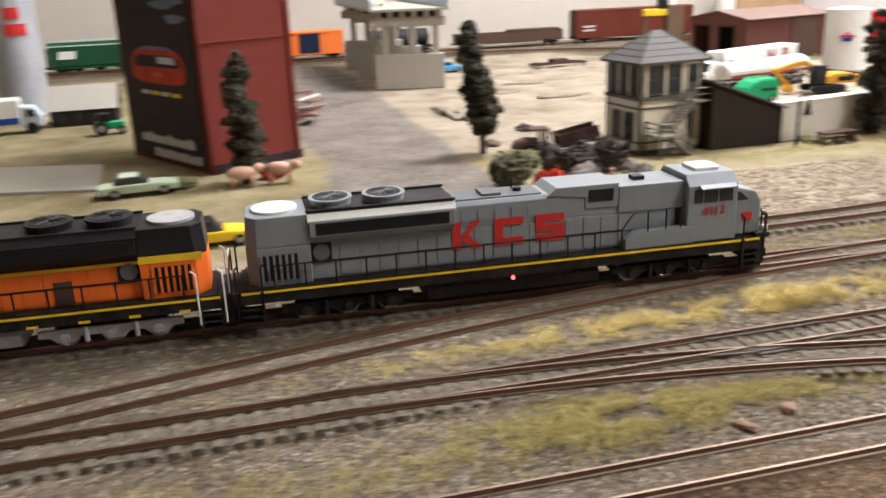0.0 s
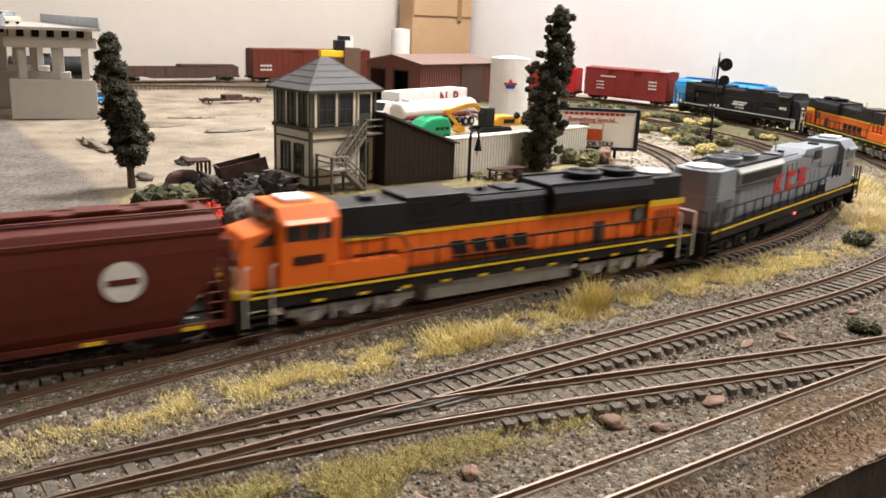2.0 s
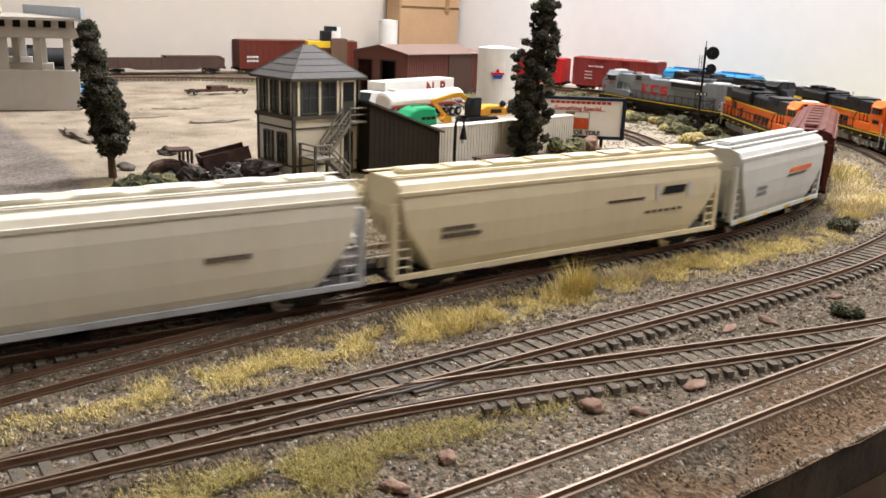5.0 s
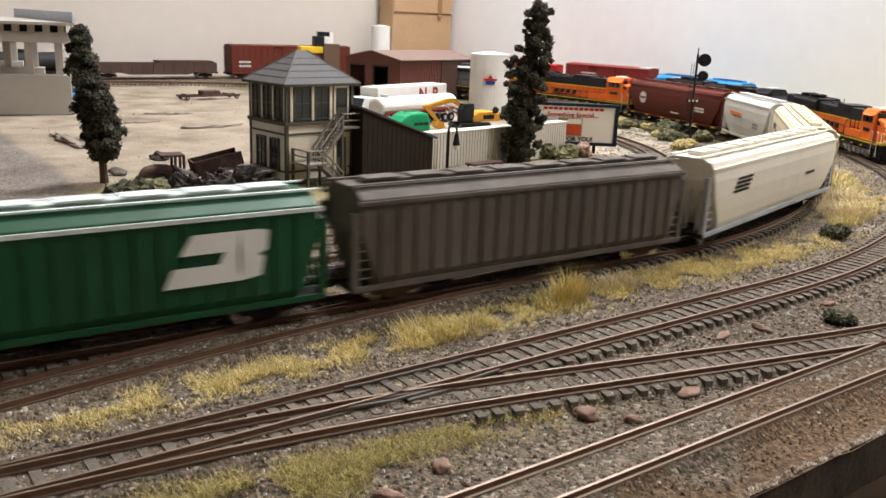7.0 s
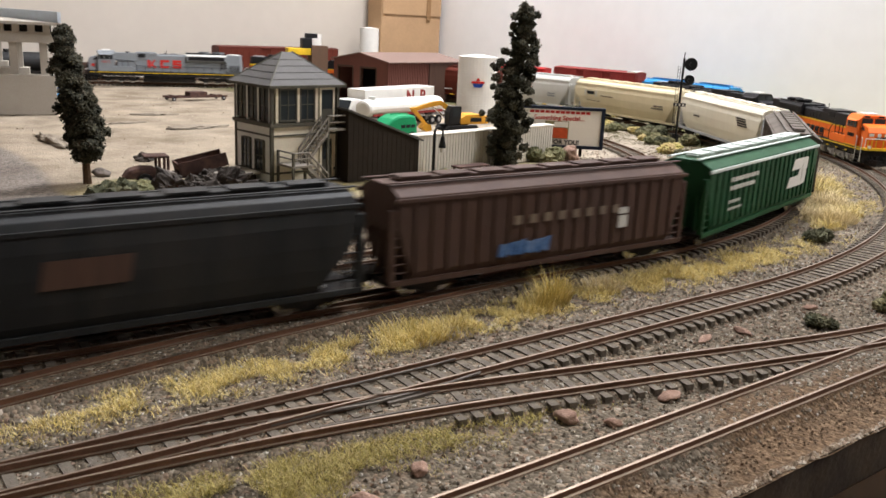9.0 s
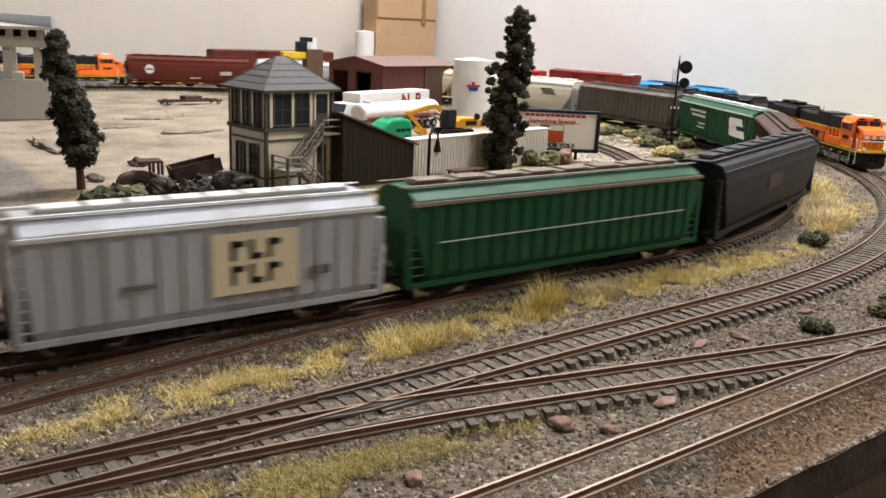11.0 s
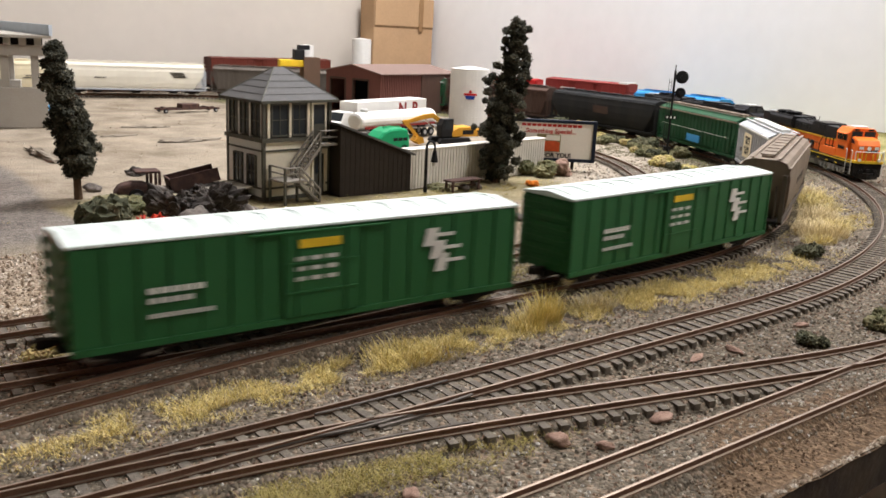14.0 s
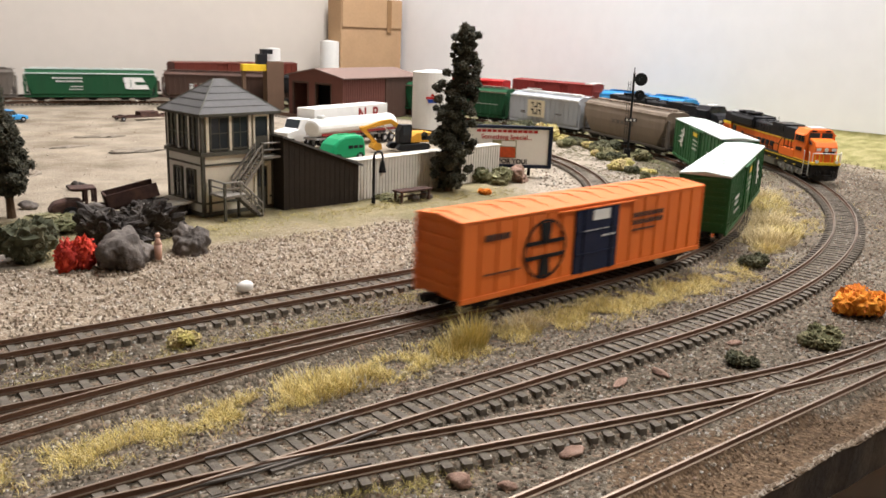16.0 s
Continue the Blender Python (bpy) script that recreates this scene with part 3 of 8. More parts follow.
def turnout_details():
    t = thing("turnout_frog", "blackened frog and guard rails of a turnout", "railway track")
    tagged(t, kind="structure")
    m = M()
    m.tube([(0.262, 0.3535, 0.004), (0.300, 0.3530, 0.004), (0.330, 0.3495, 0.004), (0.345, 0.3455, 0.004)], 0.0006)
    m.tube([(0.262, 0.3560, 0.004), (0.300, 0.3505, 0.004), (0.330, 0.3505, 0.004), (0.350, 0.3525, 0.004)], 0.0006)
    m.box(0.305, 0.335, 0.3485, 0.3545, 0.0022, 0.0035)
    part("frog", m, GRIME_GREY, t)
    m = M()
    m.tube([(0.29, 0.3685, 0.004), (0.30, 0.3680, 0.004), (0.34, 0.3680, 0.004), (0.35, 0.3685, 0.004)], 0.0005)
    part("guard_rail", m, GRIME_GREY, t)
    m = M()
    m.tube([(0.275, 0.3440, 0.004), (0.305, 0.3395, 0.004), (0.335, 0.3335, 0.004)], 0.0005)
    part("guard_rail", m, GRIME_GREY, t)


turnout_details()


# ---- rolling stock: x ahead along the track, z up from the rail head ----
def wheelset(m, x, r=0.0056):
    for y in (-0.0086, 0.0086):
        m.cyl((x, y - 0.0012, r), (x, y + 0.0012, r), r, 14)
    m.cyl((x, -0.0086, r), (x, 0.0086, r), 0.001, 6)
    return m


def freight_truck(parent, x, material=None):
    t = part("truck", M().box(x - 0.003, x + 0.003, -0.011, 0.011, 0.0045, 0.0085), material or UNDER, parent)
    for y in (-0.0128, 0.0112):
        pts = [(x - 0.0155, 0.0065), (x - 0.013, 0.008), (x - 0.006, 0.0088), (x + 0.006, 0.0088), (x + 0.013, 0.008), (x + 0.0155, 0.0065), (x + 0.0125, 0.0045), (x + 0.007, 0.0042), (x + 0.004, 0.0022), (x - 0.004, 0.0022), (x - 0.007, 0.0042), (x - 0.0125, 0.0045)]
        part("side_frame", M().prism(pts, y, y + 0.0016), material or UNDER, t)
    for dx in (-0.0102, 0.0102):
        part("wheelset", wheelset(M(), x + dx), STEEL, t)
    return t


def couplers(parent, half):
    for s in (-1, 1):
        m = M().box(*sorted((s * (half - 0.016), s * (half - 0.002))), -0.0015, 0.0015, 0.0085, 0.0112)
        m.box(*sorted((s * (half - 0.004), s * (half + 0.0015))), -0.002, 0.002, 0.008, 0.0118)
        part("coupler", m, UNDER, parent)


def patch(name, parent, x0, x1, z0, z1, side, y, material, slant=0.0, label=""):
    """Paint on a side: thin plate just proud of it."""
    a, b = (y, y + 0.00035) if side > 0 else (-y - 0.00035, -y)
    return part(name, M().prism([(x0, z0), (x1, z0), (x1 + slant, z1), (x0 + slant, z1)], a, b), material, parent, label)


def patch_row(parent, x, z, n, w, h, side, y, material, gap=0.3):
    """A line of small lettering that cannot be read: plain bars."""
    m = M()
    a, b = (y, y + 0.0003) if side > 0 else (-y - 0.0003, -y)
    for i in range(n):
        m.box(x + i * w * (1 + gap), x + i * w * (1 + gap) + w, a, b, z, z + h)
    return part("lettering", m, material, parent)


def end_gear(car, half, a, paint):
    """Ladders, platforms and brake gear at both ends."""
    for s in (-1, 1):
        m = M().box(*sorted((s * (a - 0.016), s * (half - 0.005))), -0.0165, 0.0165, 0.0085, 0.0105)
        part("end_platform", m, UNDER, car)
        for y in (-1, 1):
            part("corner_post", M().box(*sorted((s * (half - 0.0085), s * (half - 0.0055))), *sorted((y * 0.0138, y * 0.0168)), 0.0100, 0.0450), paint, car)
        for y in (-0.0160, 0.0160):
            m = M()
            for x in (half - 0.0075, half - 0.0155):
                m.cyl((s * x, y, 0.010), (s * x, y, 0.046), 0.0005, 5)
            for k in range(8):
                m.cyl((s * (half - 0.0155), y, 0.0145 + k * 0.0043), (s * (half - 0.0075), y, 0.0145 + k * 0.0043), 0.0004, 4)
            part("ladder", m, paint, car)
        m = M()
        for y in (-0.011, -0.004, 0.004, 0.011):
            m.cyl((s * (half - 0.007), y, 0.012), (s * (a - 0.002), y * 0.9, 0.036), 0.0008, 5)
        part("end_brace", m, paint, car)
    part("brake_wheel", M().cyl((half - 0.0055, 0.006, 0.03), (half - 0.0045, 0.006, 0.03), 0.0035, 12), UNDER, car)


def covered_hopper(length, paint, label, ribbed=False, roof=None, bays=3, low=0.0095, top=0.0555, trucks=None, end_paint=None, slant=None):
    car = thing("covered_hopper", label, "freight car", "train")
    half, a, zk = length / 2, length / 2 - 0.0095, 0.036
    if ribbed:
        prof = [(0.0085, top), (0.0172, top - 0.0045), (0.0172, zk), (0.0172, 0.0145), (0.0150, low)]
    else:
        prof = [(0.0085, top), (0.0150, top - 0.0022), (0.0176, top - 0.007), (0.0186, zk + 0.006), (0.0186, zk - 0.004), (0.0178, 0.022), (0.0166, 0.0145), (0.0145, low)]
    v, f = [], []
    for y, z in prof:
        e = a - (slant if slant is not None else 0.009 if ribbed else 0.020) * max(0.0, zk - z) / (zk - low)
        v += [(-e, -y, z), (e, -y, z), (e, y, z), (-e, y, z)]
    n = len(prof)
    f = [(0, 1, 2, 3)] + [(4 * i + j, 4 * i + (j + 1) % 4, 4 * i + 4 + (j + 1) % 4, 4 * i + 4 + j) for i in range(n - 1) for j in range(4)] + [(4 * n - 1, 4 * n - 2, 4 * n - 3, 4 * n - 4)]
    part("body", M().add(v, f), paint, car, bevel=0.0005)
    part("sill", M().box(-half + 0.006, half - 0.006, -0.0172, -0.0155, 0.0085, 0.0110).box(-half + 0.006, half - 0.006, 0.0155, 0.0172, 0.0085, 0.0110), end_paint or paint, car)
    part("top_rail", M().box(-a - 0.002, a + 0.002, -0.0183, -0.0170, top - 0.007, top - 0.0052).box(-a - 0.002, a + 0.002, 0.0170, 0.0183, top - 0.007, top - 0.0052), roof or paint, car)
    if ribbed:
        k = int((2 * a - 0.02) / 0.0092)
        for i in range(k + 1):
            x = -a + 0.010 + i * (2 * a - 0.02) / k
            for s in (-1, 1):
                part("rib", M().box(x - 0.0006, x + 0.0006, *sorted((s * 0.0171, s * 0.0182)), 0.0135, top - 0.006), paint, car)
    else:
        for s in (-1, 1):
            part("seam", M().box(-a + 0.002, a - 0.002, *sorted((s * 0.0170, s * 0.0181)), top - 0.0122, top - 0.0114), paint, car)
    part("hatch_coaming", M().box(-a + 0.008, a - 0.008, -0.0042, 0.0042, top - 0.001, top + 0.0018), roof or paint, car, bevel=0.0004)
    for i in range(8):
        x = -a + 0.018 + i * (2 * a - 0.036) / 7
        part("hatch", M().box(x - 0.009, x + 0.009, -0.0050, 0.0050, top + 0.0018, top + 0.0027), roof or paint, car)
    for y in (-0.0105, 0.0085):
        part("running_board", M().box(-half + 0.006, half - 0.006, y, y + 0.002, top + 0.0006, top + 0.0012), roof or paint, car)
    for i in range(bays):
        x = (i - (bays - 1) / 2) * (2 * a - 0.075) / max(1, bays - 1) * (0.8 if bays > 2 else 0.7)
        m = M().add([(x + sx * w, sy * u, z) for z, w, u in ((low + 0.001, 0.016, 0.0135), (0.0038, 0.005, 0.006)) for sx, sy in ((-1, -1), (1, -1), (1, 1), (-1, 1))], [(0, 1, 2, 3), (7, 6, 5, 4), (0, 4, 5, 1), (1, 5, 6, 2), (2, 6, 7, 3), (3, 7, 4, 0)])
        part("outlet_chute", m, UNDER, car)
        part("outlet_gate", M().box(x - 0.0065, x + 0.0065, -0.009, 0.009, 0.0028, 0.0042), UNDER, car)
    part("centre_sill", M().box(-half + 0.008, half - 0.008, -0.003, 0.003, 0.0065, 0.0115), UNDER, car)
    end_gear(car, half, a, end_paint or paint)
    for s in (-1, 1):
        freight_truck(car, s * (half - 0.031), trucks)
    couplers(car, half)
    return car


def boxcar(length, paint, label, roof=None, door=None, door_at=0.0, door_w=0.034, name="boxcar", group="train", top=0.053):
    car = thing(name, label, "freight car", group)
    half = length / 2
    a, w = half - 0.009, 0.0178
    part("body", M().prism([(-w, 0.010), (w, 0.010), (w, top - 0.0025), (-w, top - 0.0025)], -a, a, "x"), paint, car, bevel=0.0005)
    part("roof", M().prism([(-w - 0.0006, top - 0.0025), (w + 0.0006, top - 0.0025), (w + 0.0004, top - 0.0012), (0, top + 0.0008), (-w - 0.0004, top - 0.0012)], -a - 0.0008, a + 0.0008, "x"), roof or paint, car, bevel=0.0004)
    for i in range(14):
        x = -a + 0.006 + i * (2 * a - 0.012) / 13
        part("roof_seam", M().prism([(-w, top - 0.0012), (w, top - 0.0012), (0, top + 0.0014)], x - 0.0004, x + 0.0004, "x"), roof or paint, car)
    k = int(2 * a / 0.0125)
    for i in range(k + 1):
        x = -a + 0.001 + i * (2 * a - 0.002) / k
        if abs(x - door_at) < door_w / 2 + 0.001:
            continue
        for s in (-1, 1):
            part("side_post", M().box(x - 0.0007, x + 0.0007, *sorted((s * w, s * (w + 0.0007))), 0.0115, top - 0.003), paint, car)
    for s in (-1, 1):
        part("side_sill", M().box(-a, a, *sorted((s * (w - 0.001), s * (w + 0.0009))), 0.0085, 0.0112), paint, car)
        d = part("door", M().box(door_at - door_w / 2, door_at + door_w / 2, *sorted((s * w, s * (w + 0.0014))), 0.0112, top - 0.0035), door or paint, car, bevel=0.0003)
        for q in (-0.33, 0.33):
            part("lock_rod", M().cyl((door_at + q * door_w, s * (w + 0.0018), 0.0105), (door_at + q * door_w, s * (w + 0.0018), top - 0.004), 0.0004, 5), door or paint, d)
        for q in (0.28, 0.62):
            z = 0.0112 + q * (top - 0.0147)
            part("door_rib", M().box(door_at - door_w / 2 + 0.001, door_at + door_w / 2 - 0.001, *sorted((s * (w + 0.001), s * (w + 0.0019))), z, z + 0.0008), door or paint, d)
        part("door_track", M().box(door_at - door_w * 0.9, door_at + door_w * 0.9, *sorted((s * w, s * (w + 0.0018))), top - 0.0042, top - 0.0034), paint, car)
        e = s * a
        for q in range(6):
            z = 0.0145 + q * 0.0063
            part("end_rib", M().box(*sorted((e, e + s * 0.0012)), -w + 0.002, w - 0.002, z, z + 0.003), paint, car, bevel=0.0005)
        m = M()
        for y in (w - 0.0045, w - 0.001):
            m.cyl((e + s * 0.002, y, 0.011), (e + s * 0.002, y, top - 0.004), 0.0004, 4)
        for q in range(7):
            m.cyl((e + s * 0.002, w - 0.0045, 0.013 + q * 0.005), (e + s * 0.002, w - 0.001, 0.013 + q * 0.005), 0.00035, 4)
        part("ladder", m, paint, car)
        freight_truck(car, s * (half - 0.030))
    part("centre_sill", M().box(-half + 0.006, half - 0.006, -0.004, 0.004, 0.006, 0.0095), UNDER, car)
    couplers(car, half)
    return car


def engine_truck(eng, x, material):
    t = part("truck", M().box(x - 0.024, x + 0.024, -0.010, 0.010, 0.006, 0.010), UNDER, eng)
    for y in (-0.0140, 0.0118):
        pts = [(x - 0.032, 0.0095), (x + 0.032, 0.0095), (x + 0.032, 0.0062), (x + 0.027, 0.0058), (x + 0.024, 0.0032), (x + 0.017, 0.0032), (x + 0.014, 0.0058), (x + 0.0045, 0.0058), (x + 0.002, 0.003), (x - 0.005, 0.003), (x - 0.008, 0.0058), (x - 0.014, 0.0058), (x - 0.017, 0.0032), (x - 0.024, 0.0032), (x - 0.027, 0.0058), (x - 0.032, 0.0062)]
        part("side_frame", M().prism(pts, y, y + 0.0022), material, t, bevel=0.0003)
        o = -1 if y < 0 else 1
        for dx in (-0.0205, 0, 0.0205):
            part("journal_box", M().cyl((x + dx, o * 0.0135, 0.006), (x + dx, o * 0.0156, 0.006), 0.0023, 10), material, t)
        m = M()
        for dx in (-0.011, 0.011):
            m.cyl((x + dx, o * 0.0150, 0.0035), (x + dx, o * 0.0150, 0.0105), 0.0012, 7)
        part("damper", m, material, t)
    for dx in (-0.0205, 0, 0.0205):
        part("wheelset", wheelset(M(), x + dx, 0.0060), STEEL, t)


def locomotive(label, low, high, cab_paint, stripe, truck_paint, roof_paint, rail_paint, tank_paint, band=None, group="train", lip_paint=None, pilot_paint=None, fan_paint=None):
    """A six-axle diesel; the cab is ahead (+x)."""
    e = thing("locomotive", label, "locomotive", group)
    lip_paint = lip_paint or roof_paint
    part("frame", M().box(-0.134, 0.134, -0.0168, 0.0168, 0.0125, 0.0158), UNDER, e)
    for s in (-1, 1):
        part("sill_stripe", M().box(-0.134, 0.134, *sorted((s * 0.0168, s * 0.0174)), 0.0146, 0.0157), stripe, e)
    part("walkway", M().box(-0.132, 0.110, -0.0172, 0.0172, 0.0158, 0.0166), UNDER, e)
    # long hood: lower and upper halves, rear block, flared radiator, brake hump
    part("hood_side", M().box(-0.118, 0.088, -0.0112, 0.0112, 0.0166, 0.0345), low, e, bevel=0.0005)
    part("hood_top", M().prism([(-0.0112, 0.0345), (0.0112, 0.0345), (0.0112, 0.0450), (0.0095, 0.0470), (-0.0095, 0.0470), (-0.0112, 0.0450)], -0.118, 0.060, "x"), high, e, bevel=0.0004)
    rear = M().add([(x, y, z) for z, xe in ((0.0166, -0.130), (0.0350, -0.130)) for x, y in ((xe, -0.009), (xe + 0.005, -0.0145), (-0.100, -0.0145), (-0.100, 0.0145), (xe + 0.005, 0.0145), (xe, 0.009))], [(5, 4, 3, 2, 1, 0), (6, 7, 8, 9, 10, 11)] + [(i, (i + 1) % 6, (i + 1) % 6 + 6, i + 6) for i in range(6)])
    part("rear_block", rear, low, e, bevel=0.0005)
    upper = M().add([(x, y, z) for z, xe in ((0.0350, -0.130), (0.0492, -0.129)) for x, y in ((xe, -0.009), (xe + 0.005, -0.0145), (-0.100, -0.0145), (-0.100, 0.0145), (xe + 0.005, 0.0145), (xe, 0.009))], [(5, 4, 3, 2, 1, 0), (6, 7, 8, 9, 10, 11)] + [(i, (i + 1) % 6, (i + 1) % 6 + 6, i + 6) for i in range(6)])
    part("rear_top", upper, high, e, bevel=0.0005)
    part("radiator", M().prism([(-0.0112, 0.0345), (0.0112, 0.0345), (0.0158, 0.0385), (0.0162, 0.0455), (0.0135, 0.0490), (-0.0135, 0.0490), (-0.0162, 0.0455), (-0.0158, 0.0385)], -0.100, -0.030, "x"), high, e, bevel=0.0004)
    for s in (-1, 1):
        part("radiator_grille", M().prism([(s * 0.0160, 0.0392), (s * 0.01645, 0.0448), (s * 0.0150, 0.0448), (s * 0.0150, 0.0392)], -0.097, -0.033, "x"), BLACK, e)
        part("radiator_lip", M().prism([(s * 0.0164, 0.0462), (s * 0.0140, 0.0494), (s * 0.0130, 0.0490), (s * 0.0160, 0.0452)], -0.1005, -0.0295, "x"), lip_paint, e)
        g = part("air_grille", M().box(-0.124, -0.106, *sorted((s * 0.0144, s * 0.0150)), 0.0195, 0.0315), BLACK, e)
        for i in range(7):
            part("grille_bar", M().box(-0.1238 + i * 0.0029, -0.1226 + i * 0.0029, *sorted((s * 0.0149, s * 0.0155)), 0.0195, 0.0315), low, g)
        part("fan_plate", M().box(-0.1000, -0.0900, *sorted((s * 0.0108, s * 0.0119)), 0.0252, 0.0342), BLACK, e)
        part("side_fan", M().cyl((-0.095, s * 0.0108, 0.030), (-0.095, s * 0.0124, 0.030), 0.004, 14), ENGINE_GREY_DARK, e)
        for i in range(16):
            x = -0.086 + i * 0.0095
            part("hood_door", M().box(x, x + 0.0088, *sorted((s * 0.0111, s * 0.0116)), 0.0180, 0.0335), low, e)
    for x in (-0.088, -0.062):
        f = part("roof_fan", M().cyl((x, 0, 0.0496), (x, 0, 0.0530), 0.0100, 24), fan_paint or roof_paint, e)
        part("fan_rim", M().cyl((x, 0, 0.0522), (x, 0, 0.0532), 0.0106, 24), fan_paint or roof_paint, f)
        part("fan_grille", M().cyl((x, 0, 0.0532), (x, 0, 0.0534), 0.0086, 20), BLACK, f)
        for k in range(6):
            c, q = math.cos(k * math.pi / 6) * 0.0078, math.sin(k * math.pi / 6) * 0.0078
            part("fan_bar", M().cyl((x - c, -q, 0.0535), (x + c, q, 0.0535), 0.0003, 4), roof_paint, f)
    part("fan_deck", M().box(-0.1005, -0.0300, -0.0142, 0.0142, 0.0488, 0.0497), BLACK, e, bevel=0.0003)
    for s in (-1, 1):
        part("fan_guard", M().box(-0.1010, -0.0295, *sorted((s * 0.0128, s * 0.0142)), 0.0497, 0.0507), BLACK, e)
    part("sand_hatch", M().cyl((0.006, 0, 0.0476), (0.006, 0, 0.0495), 0.0022, 10), BLACK, e)
    part("antenna", M().cyl((0.004, 0.003, 0.0476), (0.004, 0.003, 0.0540), 0.0004, 5), BLACK, e)
    for s in (-1, 1):
        for k in range(5):
            part("louvre", M().box(-0.026 + k * 0.0085, -0.0195 + k * 0.0085, *sorted((s * 0.0111, s * 0.0116)), 0.0375, 0.0428), high, e)
        part("door_latch_row", M().box(-0.100, 0.086, *sorted((s * 0.0115, s * 0.0118)), 0.0248, 0.0251), UNDER, e)
    part("roof_hatch", M().cyl((-0.115, 0, 0.0490), (-0.115, 0, 0.0505), 0.0108, 24), WHITE if roof_paint is not BLACK else SILVER, e, "pale round hatch disc")
    part("exhaust", M().box(-0.014, -0.004, -0.006, 0.006, 0.0468, 0.0490), roof_paint, e, bevel=0.0004)
    part("roof_walk", M().box(-0.028, 0.016, -0.0085, 0.0085, 0.0468, 0.0477), roof_paint, e)
    part("brake_hump", M().prism([(0.018, 0.0462), (0.023, 0.0500), (0.056, 0.0500), (0.056, 0.0380), (0.038, 0.0380), (0.038, 0.0440)], -0.0118, 0.0118), high, e, bevel=0.0004)
    for s in (-1, 1):
        part("hump_grille", M().box(0.040, 0.053, *sorted((s * 0.0117, s * 0.0123)), 0.0415, 0.0475), BLACK, e)
    part("inverter_cabinet", M().box(0.056, 0.092, -0.0120, 0.0120, 0.0345, 0.0480), high, e, bevel=0.0004)
    for s in (-1, 1):
        part("step_box", M().prism([(0.058, 0.0166), (0.096, 0.0166), (0.096, 0.0255), (0.064, 0.0255), (0.058, 0.0220)], *sorted((s * 0.0125, s * 0.0170))), low, e, bevel=0.0004)
    # cab and nose
    c = part("cab", M().prism([(-0.0165, 0.0166), (0.0165, 0.0166), (0.0165, 0.0455), (0.0120, 0.0510), (-0.0120, 0.0510), (-0.0165, 0.0455)], 0.092, 0.120, "x"), cab_paint, e, bevel=0.0006)
    part("nose", M().prism([(0.120, 0.0166), (0.1365, 0.0166), (0.1365, 0.0340), (0.1330, 0.0395), (0.120, 0.0425)], -0.0125, 0.0125), cab_paint, e, bevel=0.0012)
    part("anticlimber", M().box(0.132, 0.1405, -0.0160, 0.0160, 0.0150, 0.0178), pilot_paint or UNDER, e, bevel=0.0005)
    part("nose_door", M().box(0.1364, 0.1370, -0.0110, -0.0040, 0.0185, 0.0300), cab_paint, e)
    part("nose_emblem", M().prism([(-0.009, 0.0285), (0.010, 0.0300), (0.009, 0.0272), (-0.004, 0.0262)], 0.1364, 0.1369, "x"), HOOD_BLACK if band else RED, e, "dark slanted nose emblem")
    for s in (-1, 1):
        part("nose_window", M().prism([(0.1205, 0.0352), (0.1290, 0.0352), (0.1240, 0.0395), (0.1205, 0.0400)], *sorted((s * 0.0122, s * 0.0128))), GLASS, e)
        part("roof_number_board", M().box(0.1196, 0.1206, *sorted((s * 0.0050, s * 0.0105)), 0.0485, 0.0505), BLACK, e)
        for k in range(3):
            part("nose_rail_post", M().cyl((0.1400, s * (0.004 + k * 0.0045), 0.0165), (0.1400, s * (0.004 + k * 0.0045), 0.0262), 0.0005, 5), pilot_paint or UNDER, e)
    for s in (-1, 1):
        for x0, x1 in ((0.0955, 0.1000), (0.1010, 0.1085), (0.1095, 0.1170)):
            part("side_window", M().box(x0, x1, *sorted((s * 0.0163, s * 0.0168)), 0.0370, 0.0440), GLASS, c)
        part("window_visor", M().prism([(s * 0.0165, 0.0452), (s * 0.0190, 0.0440), (s * 0.0190, 0.0446), (s * 0.0165, 0.0460)], 0.098, 0.118, "x"), cab_paint, c)
        part("windshield", M().box(0.1198, 0.1205, *sorted((s * 0.0012, s * 0.0130)), 0.0395, 0.0476), GLASS, c, bevel=0.0002)
        part("number_board", M().box(0.1365, 0.1369, *sorted((s * 0.006, s * 0.011)), 0.0300, 0.0330), WHITE, e)
        part("ditch_light", M().cyl((0.139, s * 0.011, 0.0188), (0.1415, s * 0.011, 0.0188), 0.0016, 10), WHITE, e)
    part("headlight", M().cyl((0.1362, 0, 0.0312), (0.1372, 0, 0.0312), 0.0022, 10), WHITE, e)
    # white plate stands in for the lamp's reflection on the glossy cab roof
    part("cab_roof_glint", M().box(0.100, 0.114, -0.007, 0.007, 0.0508, 0.0528), WHITE, c, "white plate standing in for the lamp's reflection on the roof", bevel=0.0006)
    part("fuel_tank", M().prism([(-0.0125, 0.0125), (-0.0150, 0.0095), (-0.0140, 0.0038), (-0.0080, 0.0022), (0.0080, 0.0022), (0.0140, 0.0038), (0.0150, 0.0095), (0.0125, 0.0125)], -0.045, 0.045, "x"), tank_paint, e, bevel=0.0006)
    for s in (-1, 1):
        part("air_tank", M().cyl((-0.030, s * 0.0135, 0.0120), (0.030, s * 0.0135, 0.0120), 0.0022, 10), tank_paint, e)
    for x in (-0.084, 0.084):
        engine_truck(e, x, truck_paint)
